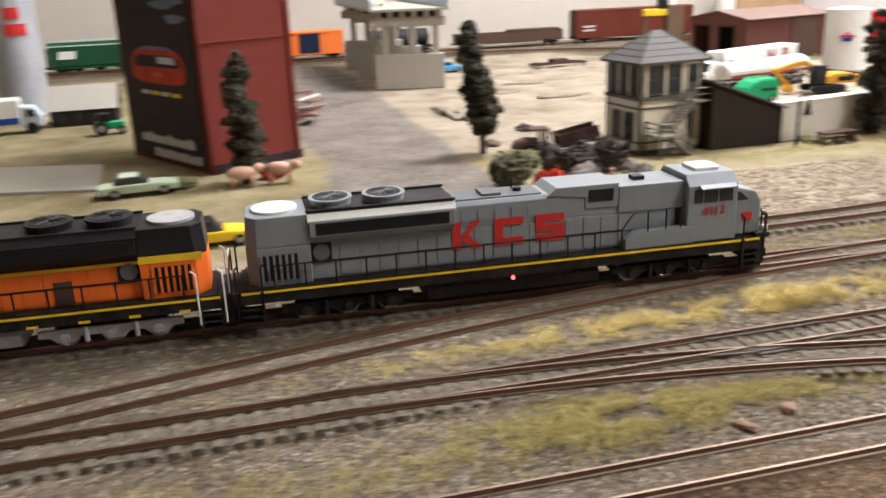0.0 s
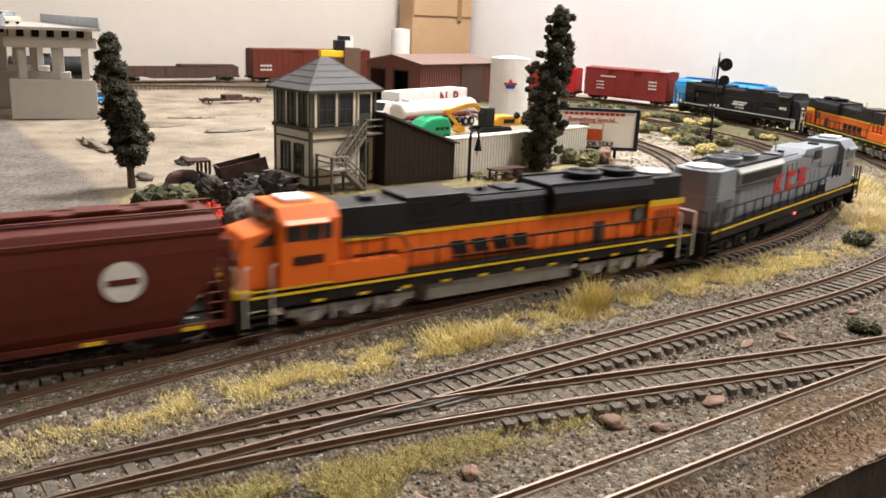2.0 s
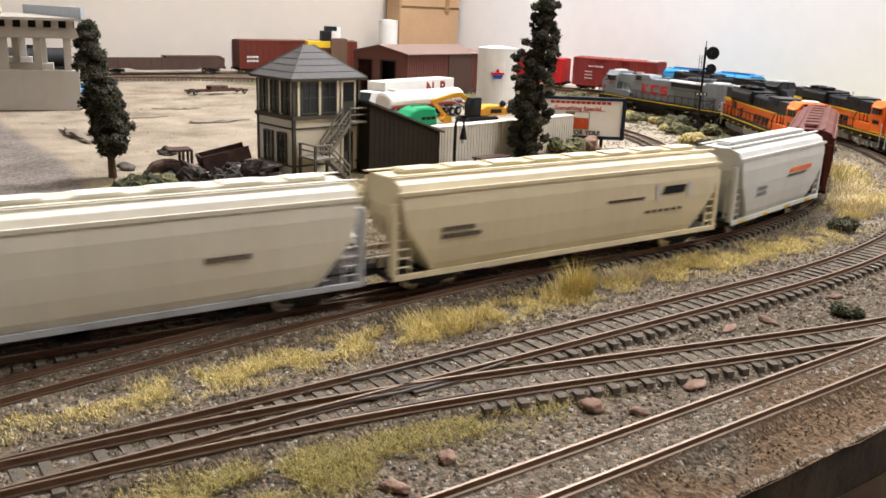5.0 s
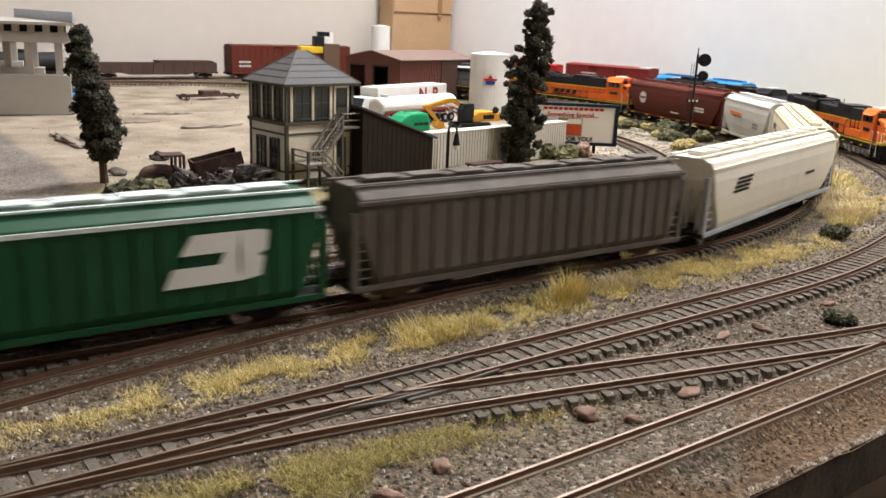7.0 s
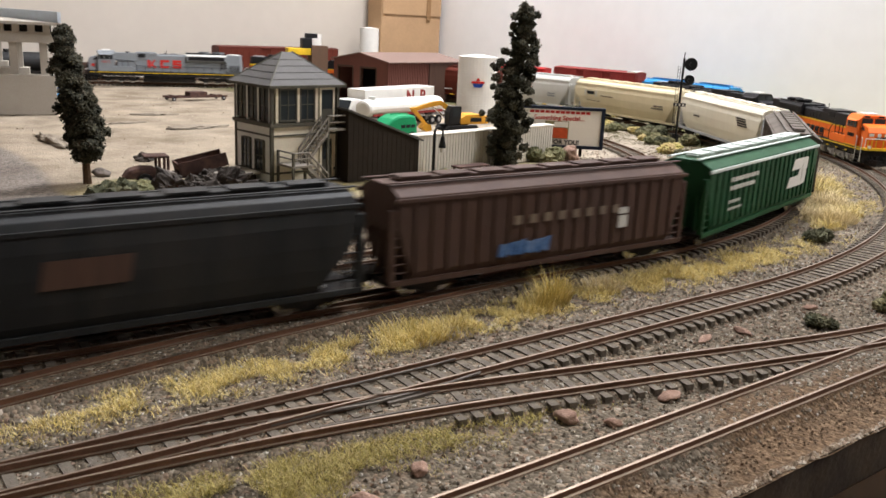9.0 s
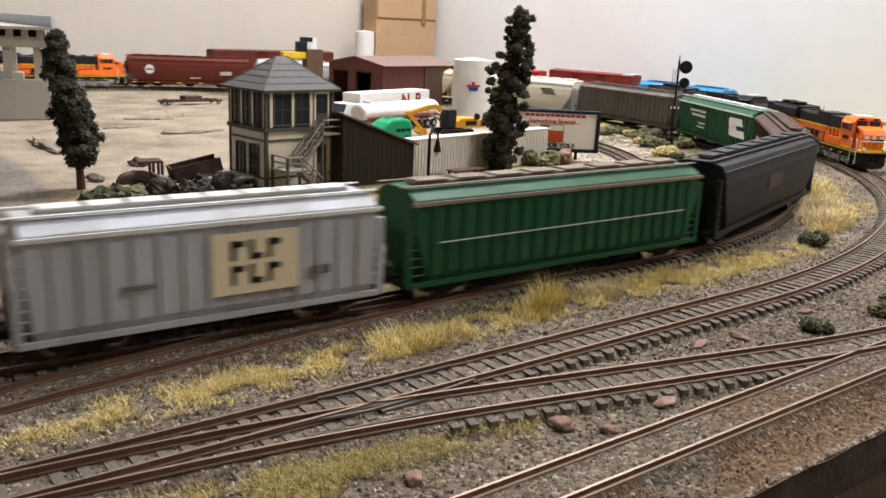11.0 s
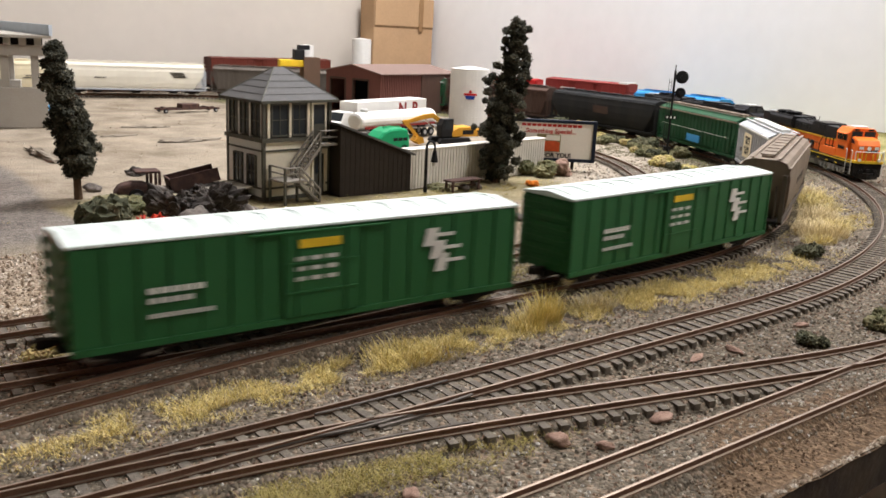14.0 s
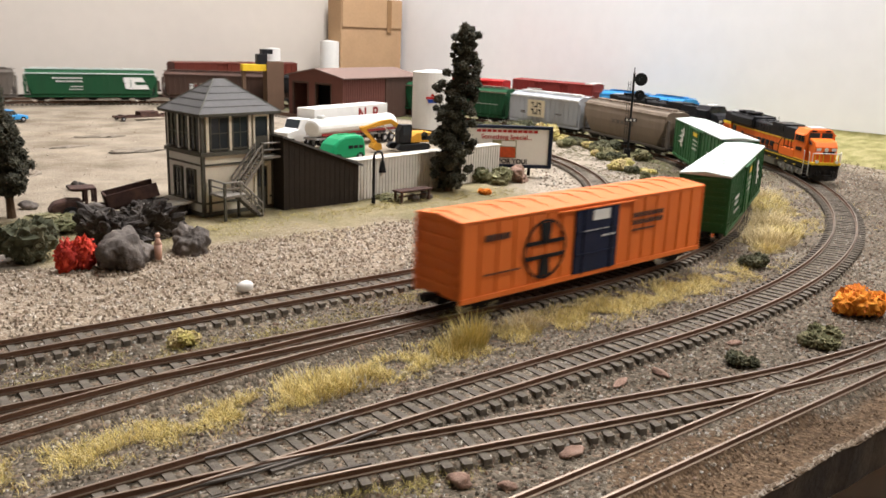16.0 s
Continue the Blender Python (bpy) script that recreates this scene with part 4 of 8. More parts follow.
    # pilots, steps, rails
    for s in (-1, 1):
        part("pilot", M().prism([(s * 0.1335, 0.0030), (s * 0.1385, 0.0040), (s * 0.1385, 0.0150), (s * 0.1335, 0.0150)], -0.0150, 0.0150), UNDER, e)
        part("plow", M().prism([(s * 0.1385, -0.0130), (s * 0.1440, -0.0020), (s * 0.1440, 0.0020), (s * 0.1385, 0.0130)], 0.0012, 0.0075, "z"), UNDER, e)
        for y in (-0.0095, -0.0065, 0.0065, 0.0095):
            part("air_hose", M().tube([(s * 0.1390, y, 0.0120), (s * 0.1425, y, 0.0095), (s * 0.1430, y, 0.0050)], 0.0006, 5), UNDER, e)
        for y in (-1, 1):
            for k in range(4):
                part("step", M().box(*sorted((s * 0.1250, s * 0.1345)), *sorted((y * 0.0130, y * 0.0178)), 0.0030 + k * 0.0034, 0.0036 + k * 0.0034), UNDER, e)
            part("step_plate", M().box(*sorted((s * 0.1240, s * 0.1252)), *sorted((y * 0.0140, y * 0.0176)), 0.0025, 0.0155), UNDER, e)
            m = M()
            for x in (0.1240, 0.1360):
                m.tube([(s * x, y * 0.0176, 0.0060), (s * x, y * 0.0176, 0.0275), (s * (x - 0.002), y * 0.0176, 0.0290)], 0.0005, 5)
            part("grab_rail", m, rail_paint, e)
        m = M().tube([(s * 0.1385, -0.0150, 0.0165), (s * 0.1385, -0.0150, 0.0275), (s * 0.1385, 0.0150, 0.0275), (s * 0.1385, 0.0150, 0.0165)], 0.0005, 5)
        part("end_rail", m, rail_paint, e)
        rail = M()
        for k in range(13):
            x = -0.118 + k * 0.0145
            rail_post = M().cyl((x, s * 0.0170, 0.0160), (x, s * 0.0170, 0.0272), 0.00045, 5)
            part("rail_post", rail_post, BLACK, e)
        rail.tube([(-0.118, s * 0.0170, 0.0272), (0.056, s * 0.0170, 0.0272), (0.062, s * 0.0170, 0.0350), (0.090, s * 0.0170, 0.0365)], 0.0004, 5)
        part("handrail", rail, BLACK, e)
    for x in (0.070, 0.080, 0.088):
        for s in (-1, 1):
            part("rail_post", M().cyl((x, s * 0.0170, 0.0255), (x, s * 0.0170, 0.0362), 0.00045, 5), BLACK, e)
    part("horn", M().box(0.068, 0.074, -0.003, 0.003, 0.0480, 0.0500), BLACK, e)
    couplers(e, 0.1395)
    e.scale = (1.0, 1.04, 1.03)
    if band:
        for s in (-1, 1):
            patch("side_stripe", e, -0.128, -0.100, 0.0335, 0.0368, s, 0.0145, band)
            patch("side_stripe", e, -0.100, 0.088, 0.0330, 0.0344, s, 0.0117, band)
            patch("side_stripe", e, 0.092, 0.136, 0.0172, 0.0180, s, 0.0166, band)
    # the body rides a little above the trucks
    for o in e.children_recursive:
        for v in o.data.vertices:
            if v.co.z > 0.0135:
                v.co.z += 0.0028
    return e


def grey_engine():
    e = locomotive("medium grey diesel locomotive with red lettering and yellow sill", ENGINE_GREY, ENGINE_GREY, ENGINE_GREY, YELLOW, UNDER, ENGINE_GREY_DARK, BLACK, UNDER, None, "train", PALE_GREY, None, ENGINE_GREY)
    for s in (-1, 1):
        y = 0.0117
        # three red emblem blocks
        blocks = [
            [[(0, 0), (0.0045, 0), (0.0045, 0.0135), (0, 0.0135)], [(0.0045, 0.0045), (0.0105, 0), (0.0155, 0), (0.0080, 0.0070)], [(0.0045, 0.0060), (0.0080, 0.0070), (0.0150, 0.0135), (0.0105, 0.0135)]],
            [[(0, 0), (0.0045, 0), (0.0045, 0.0135), (0, 0.0135)], [(0.0045, 0), (0.0150, 0), (0.0150, 0.0036), (0.0045, 0.0036)], [(0.0045, 0.0099), (0.0150, 0.0099), (0.0150, 0.0135), (0.0045, 0.0135)]],
            [[(0, 0), (0.0150, 0), (0.0150, 0.0036), (0, 0.0036)], [(0, 0.0099), (0.0150, 0.0099), (0.0150, 0.0135), (0, 0.0135)], [(0, 0.0050), (0.0150, 0.0050), (0.0150, 0.0085), (0, 0.0085)], [(0.0110, 0.0036), (0.0150, 0.0036), (0.0150, 0.0050), (0.0110, 0.0050)], [(0, 0.0085), (0.0040, 0.0085), (0.0040, 0.0099), (0, 0.0099)]],
        ]
        for i, pieces in enumerate(blocks):
            m = M()
            x0 = -0.031 + i * 0.0215
            for pts in pieces:
                q = [((x0 + px) if s < 0 else (0.006 - x0 - px), 0.0270 + pz) for px, pz in pts]
                m.prism(q, *sorted((s * y, s * (y + 0.0004))))
            part("emblem", m, RED, e, "red block emblem")
        lettering("road_number", "4013", 0.0066, RED, e, pose(0.1065, s * 0.0170, 0.0352, 90, 0, 0 if s < 0 else 180), "red road number 4013")
        patch("nose_badge", e, 0.1255, 0.1310, 0.0270, 0.0315, s, 0.0126, RED)
    part("marker_lamp", M().cyl((-0.002, -0.0174, 0.0120), (-0.002, -0.0182, 0.0120), 0.0010, 8), glow_mat("red_marker", (1, 0.05, 0.05), 3), e)
    return e


def orange_engine(group="train"):
    e = locomotive("orange and black diesel locomotive with silver trucks", ORANGE, HOOD_BLACK, ORANGE, YELLOW, SILVER, BLACK, WHITE, SILVER, YELLOW, group, None, YELLOW)
    for s in (-1, 1):
        m = M()
        for i in range(4):
            m.prism([(-0.018 + i * 0.0125, 0.0235), (-0.009 + i * 0.0125, 0.0235), (-0.0065 + i * 0.0125, 0.0300), (-0.0155 + i * 0.0125, 0.0300)], *sorted((s * 0.0117, s * 0.0121)))
        m.prism([(-0.020, 0.0205), (0.028, 0.0218), (0.030, 0.0226), (-0.018, 0.0222)], *sorted((s * 0.0117, s * 0.0121)))
        part("emblem", m, HOOD_BLACK, e, "black slanted emblem bars")
        patch_row(e, 0.060, 0.0275, 6, 0.0030, 0.0020, s, 0.0117, HOOD_BLACK)
        patch_row(e, 0.060, 0.0235, 6, 0.0030, 0.0020, s, 0.0117, HOOD_BLACK)
        patch_row(e, 0.100, 0.0295, 4, 0.0028, 0.0038, s, 0.0167, HOOD_BLACK)
        patch("brown_louvre", e, -0.070, -0.062, 0.0200, 0.0310, s, 0.0118, BROWN)
        m = M()
        for k in range(11):
            m.box(-0.120 + k * 0.022, -0.115 + k * 0.022, *sorted((s * 0.0174, s * 0.0178)), 0.0128, 0.0140)
        part("sill_marks", m, YELLOW, e)
    return e


def black_engine(group):
    e = locomotive("glossy black diesel locomotive with a white sill stripe", HOOD_BLACK, HOOD_BLACK, HOOD_BLACK, WHITE, UNDER, BLACK, BLACK, UNDER, None, group)
    for s in (-1, 1):
        m = M().prism([(-0.010, 0.0260), (0.020, 0.0260), (0.026, 0.0320), (-0.004, 0.0320)], *sorted((s * 0.0117, s * 0.0121)))
        part("emblem", m, WHITE, e, "white slanted emblem block")
        patch_row(e, 0.000, 0.0215, 7, 0.0022, 0.0024, s, 0.0117, WHITE)
        patch_row(e, 0.100, 0.0295, 4, 0.0028, 0.0038, s, 0.0167, WHITE)
        m = M()
        for k in range(5):
            m.box(0.1275 + k * 0.0018, 0.1285 + k * 0.0018, *sorted((s * 0.0175, s * 0.0180)), 0.0060, 0.0160)
        part("pilot_stripes", m, WHITE, e)
    return e


SCRAWL_RED = mat("faded_sprayed_red", (0.22, 0.045, 0.045), 0.7, 0, 0.4, 150)
SPRAY_BLUE = mat("dusty_sprayed_blue", (0.07, 0.16, 0.36), 0.7, 0, 0.5, 150, 0.0, (0.25, 0.30, 0.38), 0.5)


# ---- the moving train: distances of the coupling points from the start mark ----
def build_train():
    cars = []

    def put(car, front, rear):
        cars.append((car, front, rear))
        return car

    put(grey_engine(), 0.364, 0.084)
    put(orange_engine(), 0.081, -0.188)
    c = put(covered_hopper(0.233, MAROON, "dark mineral red covered hopper with a white round emblem"), -0.188, -0.422)
    for s in (-1, 1):
        m = M().cyl((0.068, s * 0.0186, 0.033), (0.068, s * 0.0190, 0.033), 0.0080, 24)
        part("emblem", m, WHITE, c, "white round emblem")
        m = M().box(0.062, 0.074, *sorted((s * 0.0190, s * 0.0193)), 0.0318, 0.0342)
        part("emblem_bar", m, MAROON, c)
        patch_row(c, -0.075, 0.0290, 5, 0.0032, 0.0024, s, 0.0185, WHITE)
        patch_row(c, -0.075, 0.0255, 5, 0.0032, 0.0024, s, 0.0183, WHITE)
        patch_row(c, -0.02, 0.0180, 7, 0.0020, 0.0020, s, 0.0178, WHITE)
        for k in range(6):
            patch("reflector", c, -0.10 + k * 0.038, -0.092 + k * 0.038, 0.0088, 0.0104, s, 0.0173, YELLOW)
    c = put(covered_hopper(0.156, PALE_GREY, "pale grey two-bay covered hopper with an orange slash emblem", bays=2), -0.422, -0.578)
    for s in (-1, 1):
        patch("emblem", c, 0.006, 0.043, 0.0340, 0.0368, s, 0.0188, ORANGE, 0.003, "orange slash emblem")
        patch("emblem_shadow", c, 0.004, 0.035, 0.0318, 0.0326, s, 0.0188, BLACK, 0.003)
        patch_row(c, -0.042, 0.0270, 4, 0.0030, 0.0024, s, 0.0184, ENGINE_GREY)
        patch_row(c, -0.042, 0.0232, 4, 0.0030, 0.0024, s, 0.0182, ENGINE_GREY)
        for k in range(4):
            patch("reflector", c, -0.062 + k * 0.036, -0.054 + k * 0.036, 0.0088, 0.0104, s, 0.0173, YELLOW)
    c = put(covered_hopper(0.240, CREAM, "cream covered hopper with a small black emblem"), -0.578, -0.820)
    for s in (-1, 1):
        patch("emblem", c, 0.062, 0.080, 0.0350, 0.0395, s, 0.0188, BLACK, 0.002, "black block emblem")
        patch("emblem_frame", c, 0.057, 0.060, 0.0320, 0.0410, s, 0.0188, PALE_GREY)
        patch("emblem_frame", c, 0.083, 0.086, 0.0320, 0.0410, s, 0.0188, PALE_GREY)
        patch_row(c, 0.020, 0.0335, 10, 0.0022, 0.0014, s, 0.0188, BROWN)
        patch_row(c, -0.088, 0.0300, 5, 0.0030, 0.0022, s, 0.0187, GRIME_GREY)
        patch_row(c, -0.088, 0.0265, 6, 0.0030, 0.0022, s, 0.0186, GRIME_GREY)
        patch_row(c, 0.050, 0.0250, 6, 0.0028, 0.0016, s, 0.0186, BROWN, 0.9)
    c = put(covered_hopper(0.256, IVORY, "ivory covered hopper with dark horizontal emblem bars", end_paint=BLUE_GREY), -0.820, -1.080)
    for s in (-1, 1):
        for k in range(4):
            patch("emblem_bar", c, -0.088 + k * 0.002, -0.064 + k * 0.002, 0.0320 + k * 0.0026, 0.0336 + k * 0.0026, s, 0.0188, UNDER)
        patch_row(c, 0.05, 0.0290, 5, 0.0030, 0.0022, s, 0.0187, GRIME_GREY)
    c = put(covered_hopper(0.230, GRIME_GREY, "grimy grey-brown ribbed covered hopper with rusty trucks", True, roof=GRIME_GREY, trucks=RUSTY), -1.080, -1.312)
    c = put(covered_hopper(0.230, BN_GREEN, "dark green ribbed covered hopper with white block emblem", True, roof=WHITE_ROOF), -1.312, -1.544)
    for s in (-1, 1):
        x0, tx = (0.044, -0.074) if s < 0 else (-0.090, 0.016)
        m = M()
        for pts in ([(-0.004, 0), (0.020, 0), (0.019, 0.0058), (-0.001, 0.0058)], [(0.001, 0.0095), (0.019, 0.0095), (0.020, 0.0155), (0.005, 0.0155)], [(0.013, 0.0058), (0.019, 0.0058), (0.019, 0.0095), (0.015, 0.0095)], [(0.020, 0.0), (0.0265, 0.001), (0.0275, 0.0068), (0.0255, 0.0078), (0.0285, 0.0090), (0.0290, 0.0148), (0.026, 0.0155), (0.020, 0.0155)]):
            m.prism([(x0 + 1.32 * x, 0.0225 + 1.35 * z) for x, z in pts], *sorted((s * 0.0182, s * 0.0186)))
        part("emblem", m, WHITE, c, "white block emblem")
        patch_row(c, tx, 0.0400, 9, 0.0042, 0.0028, s, 0.0182, PALE_GREY)
        patch_row(c, tx, 0.0345, 8, 0.0042, 0.0028, s, 0.0182, PALE_GREY)
        patch_row(c, tx, 0.0260, 4, 0.0038, 0.0020, s, 0.0182, PALE_GREY)
        patch_row(c, tx, 0.0215, 6, 0.0030, 0.0016, s, 0.0182, PALE_GREY)
    c = put(covered_hopper(0.218, BROWN, "weathered brown ribbed covered hopper with blue sprayed graffiti", True), -1.544, -1.764)
    m = M()
    for k in range(6):
        m.prism([(-0.040 + k * 0.0058, 0.0165 + 0.0006 * (k % 2)), (-0.035 + k * 0.0058, 0.0158), (-0.0335 + k * 0.0058, 0.0222 + 0.0010 * (k % 3)), (-0.039 + k * 0.0058, 0.0228)], -0.0188, -0.0182)
    part("paint_scrawl", m, SPRAY_BLUE, c, "blue sprayed graffiti")
    for s in (-1, 1):
        patch_row(c, -0.030, 0.0320, 8, 0.0048, 0.0046, s, 0.0182, TAN, 1.1)
        patch("number_patch", c, 0.046, 0.053, 0.0310, 0.0345, s, 0.0182, PALE_GREY)
        patch("number_patch", c, 0.046, 0.053, 0.0230, 0.0300, s, 0.0182, PALE_GREY)
    m = M()
    for pts in ([(0, 0), (0.012, 0.002), (0.010, 0.005), (0.002, 0.004)], [(0.010, 0.003), (0.022, 0.000), (0.024, 0.003), (0.012, 0.007)], [(0.020, 0.002), (0.030, 0.006), (0.028, 0.008), (0.018, 0.005)]):
        m.prism([(0.012 + 1.2 * x, 0.024 + 1.3 * z) for x, z in pts], 0.0182, 0.0185)
    part("paint_scrawl", m, SCRAWL_RED, c, "red sprayed scrawl")
    c = put(covered_hopper(0.242, CAR_BLACK, "weathered black covered hopper with a faded red emblem"), -1.764, -2.008)
    for s in (-1, 1):
        patch("emblem", c, -0.020, 0.012, 0.0280, 0.0390, s, 0.0188, BROWN, 0.002, "faded brown-red emblem")
    c = put(covered_hopper(0.226, BN_GREEN, "dark green ribbed covered hopper with a pale roof", True, roof=TAN), -2.008, -2.236)
    for s in (-1, 1):
        patch("side_line", c, -0.090, 0.090, 0.0300, 0.0305, s, 0.0182, PALE_GREY)
    patch("emblem", c, -0.02, 0.015, 0.0150, 0.0240, 1, 0.0182, BLUE, 0.0, "blue sprayed patch")
    c = put(covered_hopper(0.166, BLUE_GREY, "light blue-grey ribbed hopper with a cream square panel", True, roof=PALE_GREY, bays=2, slant=0.003), -2.236, -2.402)
    for s in (-1, 1):
        q = patch("panel", c, -0.004, 0.034, 0.0190, 0.0450, s, 0.0182, CREAM, 0.0, "cream square panel")
        m = M()
        for x0, z0 in ((0.003, 0.0335), (0.003, 0.0230)):
            for k in range(3):
                m.box(x0 + k * 0.0080 + 0.001, x0 + k * 0.0080 + 0.0030, *sorted((s * 0.0185, s * 0.0189)), z0, z0 + 0.0084)
                m.box(x0 + k * 0.0080 + 0.0030, x0 + k * 0.0080 + 0.0068, *sorted((s * 0.0185, s * 0.0189)), z0 + (0.0 if k % 2 else 0.0055), z0 + (0.0025 if k % 2 else 0.0080))
        part("panel_blocks", m, BLACK, c, "dark brown emblem blocks")
        patch_row(c, 0.040, 0.0230, 2, 0.0040, 0.0040, s, 0.0182, GRIME_GREY)
        patch_row(c, -0.040, 0.0260, 4, 0.0026, 0.0020, s, 0.0182, GRIME_GREY)
    c = put(covered_hopper(0.223, TAN, "dusty tan covered hopper with grime-streaked sides", end_paint=GRIME_GREY), -2.402, -2.627)
    for s in (-1, 1):
        patch_row(c, -0.030, 0.0300, 5, 0.0090, 0.0050, s, 0.0188, GRIME_GREY, 0.25)

    def green_box(front, rear, dx, door):
        b = put(boxcar(front - rear - 0.002, BOX_GREEN, "green boxcar with a white roof and white slash emblem", WHITE_ROOF, None, door, 0.036), front, rear)
        for s in (-1, 1):
            m = M()
            for x0, z0, w in ((0.062 + dx, 0.0400, 0.0065), (0.066 + dx, 0.0335, 0.0070), (0.069 + dx, 0.0270, 0.0060)):
                m.prism([(x0, z0 - 0.004), (x0 + w, z0 - 0.004), (x0 + w + 0.002, z0 + 0.0045), (x0 + 0.002, z0 + 0.0045)], *sorted((s * 0.0186, s * 0.0190)))
                m.box(x0 + w, x0 + w + 0.011, *sorted((s * 0.0186, s * 0.0190)), z0 + 0.0002, z0 + 0.0018)
            part("emblem", m, WHITE, b, "white slanted block emblem")
            patch("yellow_panel", b, -0.002 + dx, 0.018 + dx, 0.0420, 0.0458, s, 0.0193, YELLOW)
            for q in range(3):
                patch_row(b, -0.004 + dx, 0.0365 - q * 0.0045, 3, 0.0050, 0.0018, s, 0.0193, PALE_GREY, 0.5)
            patch_row(b, -0.066 + dx, 0.0300, 5, 0.0036, 0.0024, s, 0.0186, WHITE)
            patch_row(b, -0.066 + dx, 0.0260, 4, 0.0036, 0.0022, s, 0.0186, PALE_GREY)
            patch_row(b, -0.066 + dx, 0.0200, 7, 0.0030, 0.0018, s, 0.0186, PALE_GREY)
        return b

    green_box(-2.6428, -2.8718, -0.011, -0.002)
    green_box(-2.8880, -3.1215, -0.012, -0.003)
    b = put(boxcar(0.234, BOX_ORANGE, "orange boxcar with a navy door and a black ringed cross", BOX_ORANGE, NAVY, -0.002, 0.0385), -3.145, -3.379)
    for s in (-1, 1):
        m = M()
        cx, cz, r = -0.046, 0.0300, 0.0168
        for k in range(36):
            a0, a1 = 2 * math.pi * k / 36, 2 * math.pi * (k + 1) / 36
            m.prism([(cx + math.cos(a) * q, cz + math.sin(a) * q) for a, q in ((a0, r), (a1, r), (a1, r - 0.0012), (a0, r - 0.0012))], *sorted((s * 0.0186, s * 0.0190)))
        m.prism([(cx - 0.0045, cz - 0.0150), (cx + 0.0045, cz - 0.0150), (cx + 0.0032, cz - 0.0040), (cx - 0.0032, cz - 0.0040)], *sorted((s * 0.0186, s * 0.0190)))
        m.prism([(cx - 0.0045, cz + 0.0150), (cx + 0.0045, cz + 0.0150), (cx + 0.0032, cz + 0.0040), (cx - 0.0032, cz + 0.0040)], *sorted((s * 0.0186, s * 0.0190)))
        m.box(cx - 0.0150, cx + 0.0150, *sorted((s * 0.0186, s * 0.0190)), cz + 0.0030, cz + 0.0052)
        m.box(cx - 0.0150, cx + 0.0150, *sorted((s * 0.0186, s * 0.0190)), cz - 0.0052, cz - 0.0030)
        part("emblem", m, BLACK, b, "black ringed cross emblem")
        patch_row(b, 0.032, 0.0385, 8, 0.0030, 0.0028, s, 0.0186, BROWN)
        patch_row(b, 0.032, 0.0340, 8, 0.0030, 0.0028, s, 0.0186, BROWN)
        patch_row(b, 0.032, 0.0300, 6, 0.0030, 0.0014, s, 0.0186, BROWN)
        patch_row(b, -0.092, 0.0400, 4, 0.0036, 0.0034, s, 0.0186, BROWN)
        patch_row(b, -0.092, 0.0215, 7, 0.0030, 0.0010, s, 0.0186, BROWN)
        patch("door_panel", b, -0.007, 0.008, 0.0415, 0.0475, s, 0.0193, WHITE)
        patch_row(b, -0.014, 0.0350, 3, 0.0060, 0.0012, s, 0.0193, PALE_GREY)
        patch_row(b, 0.002, 0.0310, 2, 0.0050, 0.0012, s, 0.0193, PALE_GREY)
    return cars


TRAIN = build_train()
TURNED = {1}


def run(t):
    """How far the train has come at t seconds."""
    late = max(0.0, min(1.0, (t - 0.4) / 1.2))
    end = max(0.0, t - 15.0)
    return 0.231 * t + 0.00056 * t * t + 0.004 - 0.0092 * late * late * (3 - 2 * late) - 0.012 * end * end


def motions():
    for i, (car, front, rear) in enumerate(TRAIN):
        rows = []
        reach = (front - rear) / 2 - 0.031
        for k in range(65):
            t = k * 0.25
            mid = (front + rear) / 2 + run(t)
            a, b = on_main(mid + reach), on_main(mid - reach)
            d = a - b
            c = (a + b) / 2
            turn = math.degrees(math.atan2(d.y, d.x)) + (180 if i in TURNED else 0)
            rows.append((t, pose(c.x, c.y, c.z, 0, 0, turn)))
        walk(car, rows)


# ---- standing rolling stock ----
def on_back(x, z=RAIL_TOP, turn=0):
    return pose(x, 1.80, z, 0, 0, turn)


def gondola(length, label):
    g = thing("gondola", label, "freight car", "standing cars")
    h = length / 2 - 0.007
    part("floor", M().box(-h, h, -0.016, 0.016, 0.0110, 0.0125), BROWN, g)
    for s in (-1, 1):
        pts = [(-h, 0.0115), (-h * 0.62, 0.0115), (-h * 0.5, 0.0075), (h * 0.5, 0.0075), (h * 0.62, 0.0115), (h, 0.0115), (h, 0.0290), (-h, 0.0290)]
        part("side_wall", M().prism(pts, *sorted((s * 0.0165, s * 0.0177))), BROWN, g)
        part("end_wall", M().box(*sorted((s * h, s * (h - 0.0012))), -0.0165, 0.0165, 0.0115, 0.0300), BROWN, g)
        for k in range(12):
            x = -h + 0.006 + k * (2 * h - 0.012) / 11
            part("rib", M().box(x - 0.0006, x + 0.0006, *sorted((s * 0.0177, s * 0.0185)), 0.0120, 0.0285), BROWN, g)
        freight_truck(g, s * (length / 2 - 0.030))
    couplers(g, length / 2)
    return g


A_FRONT = 54.5


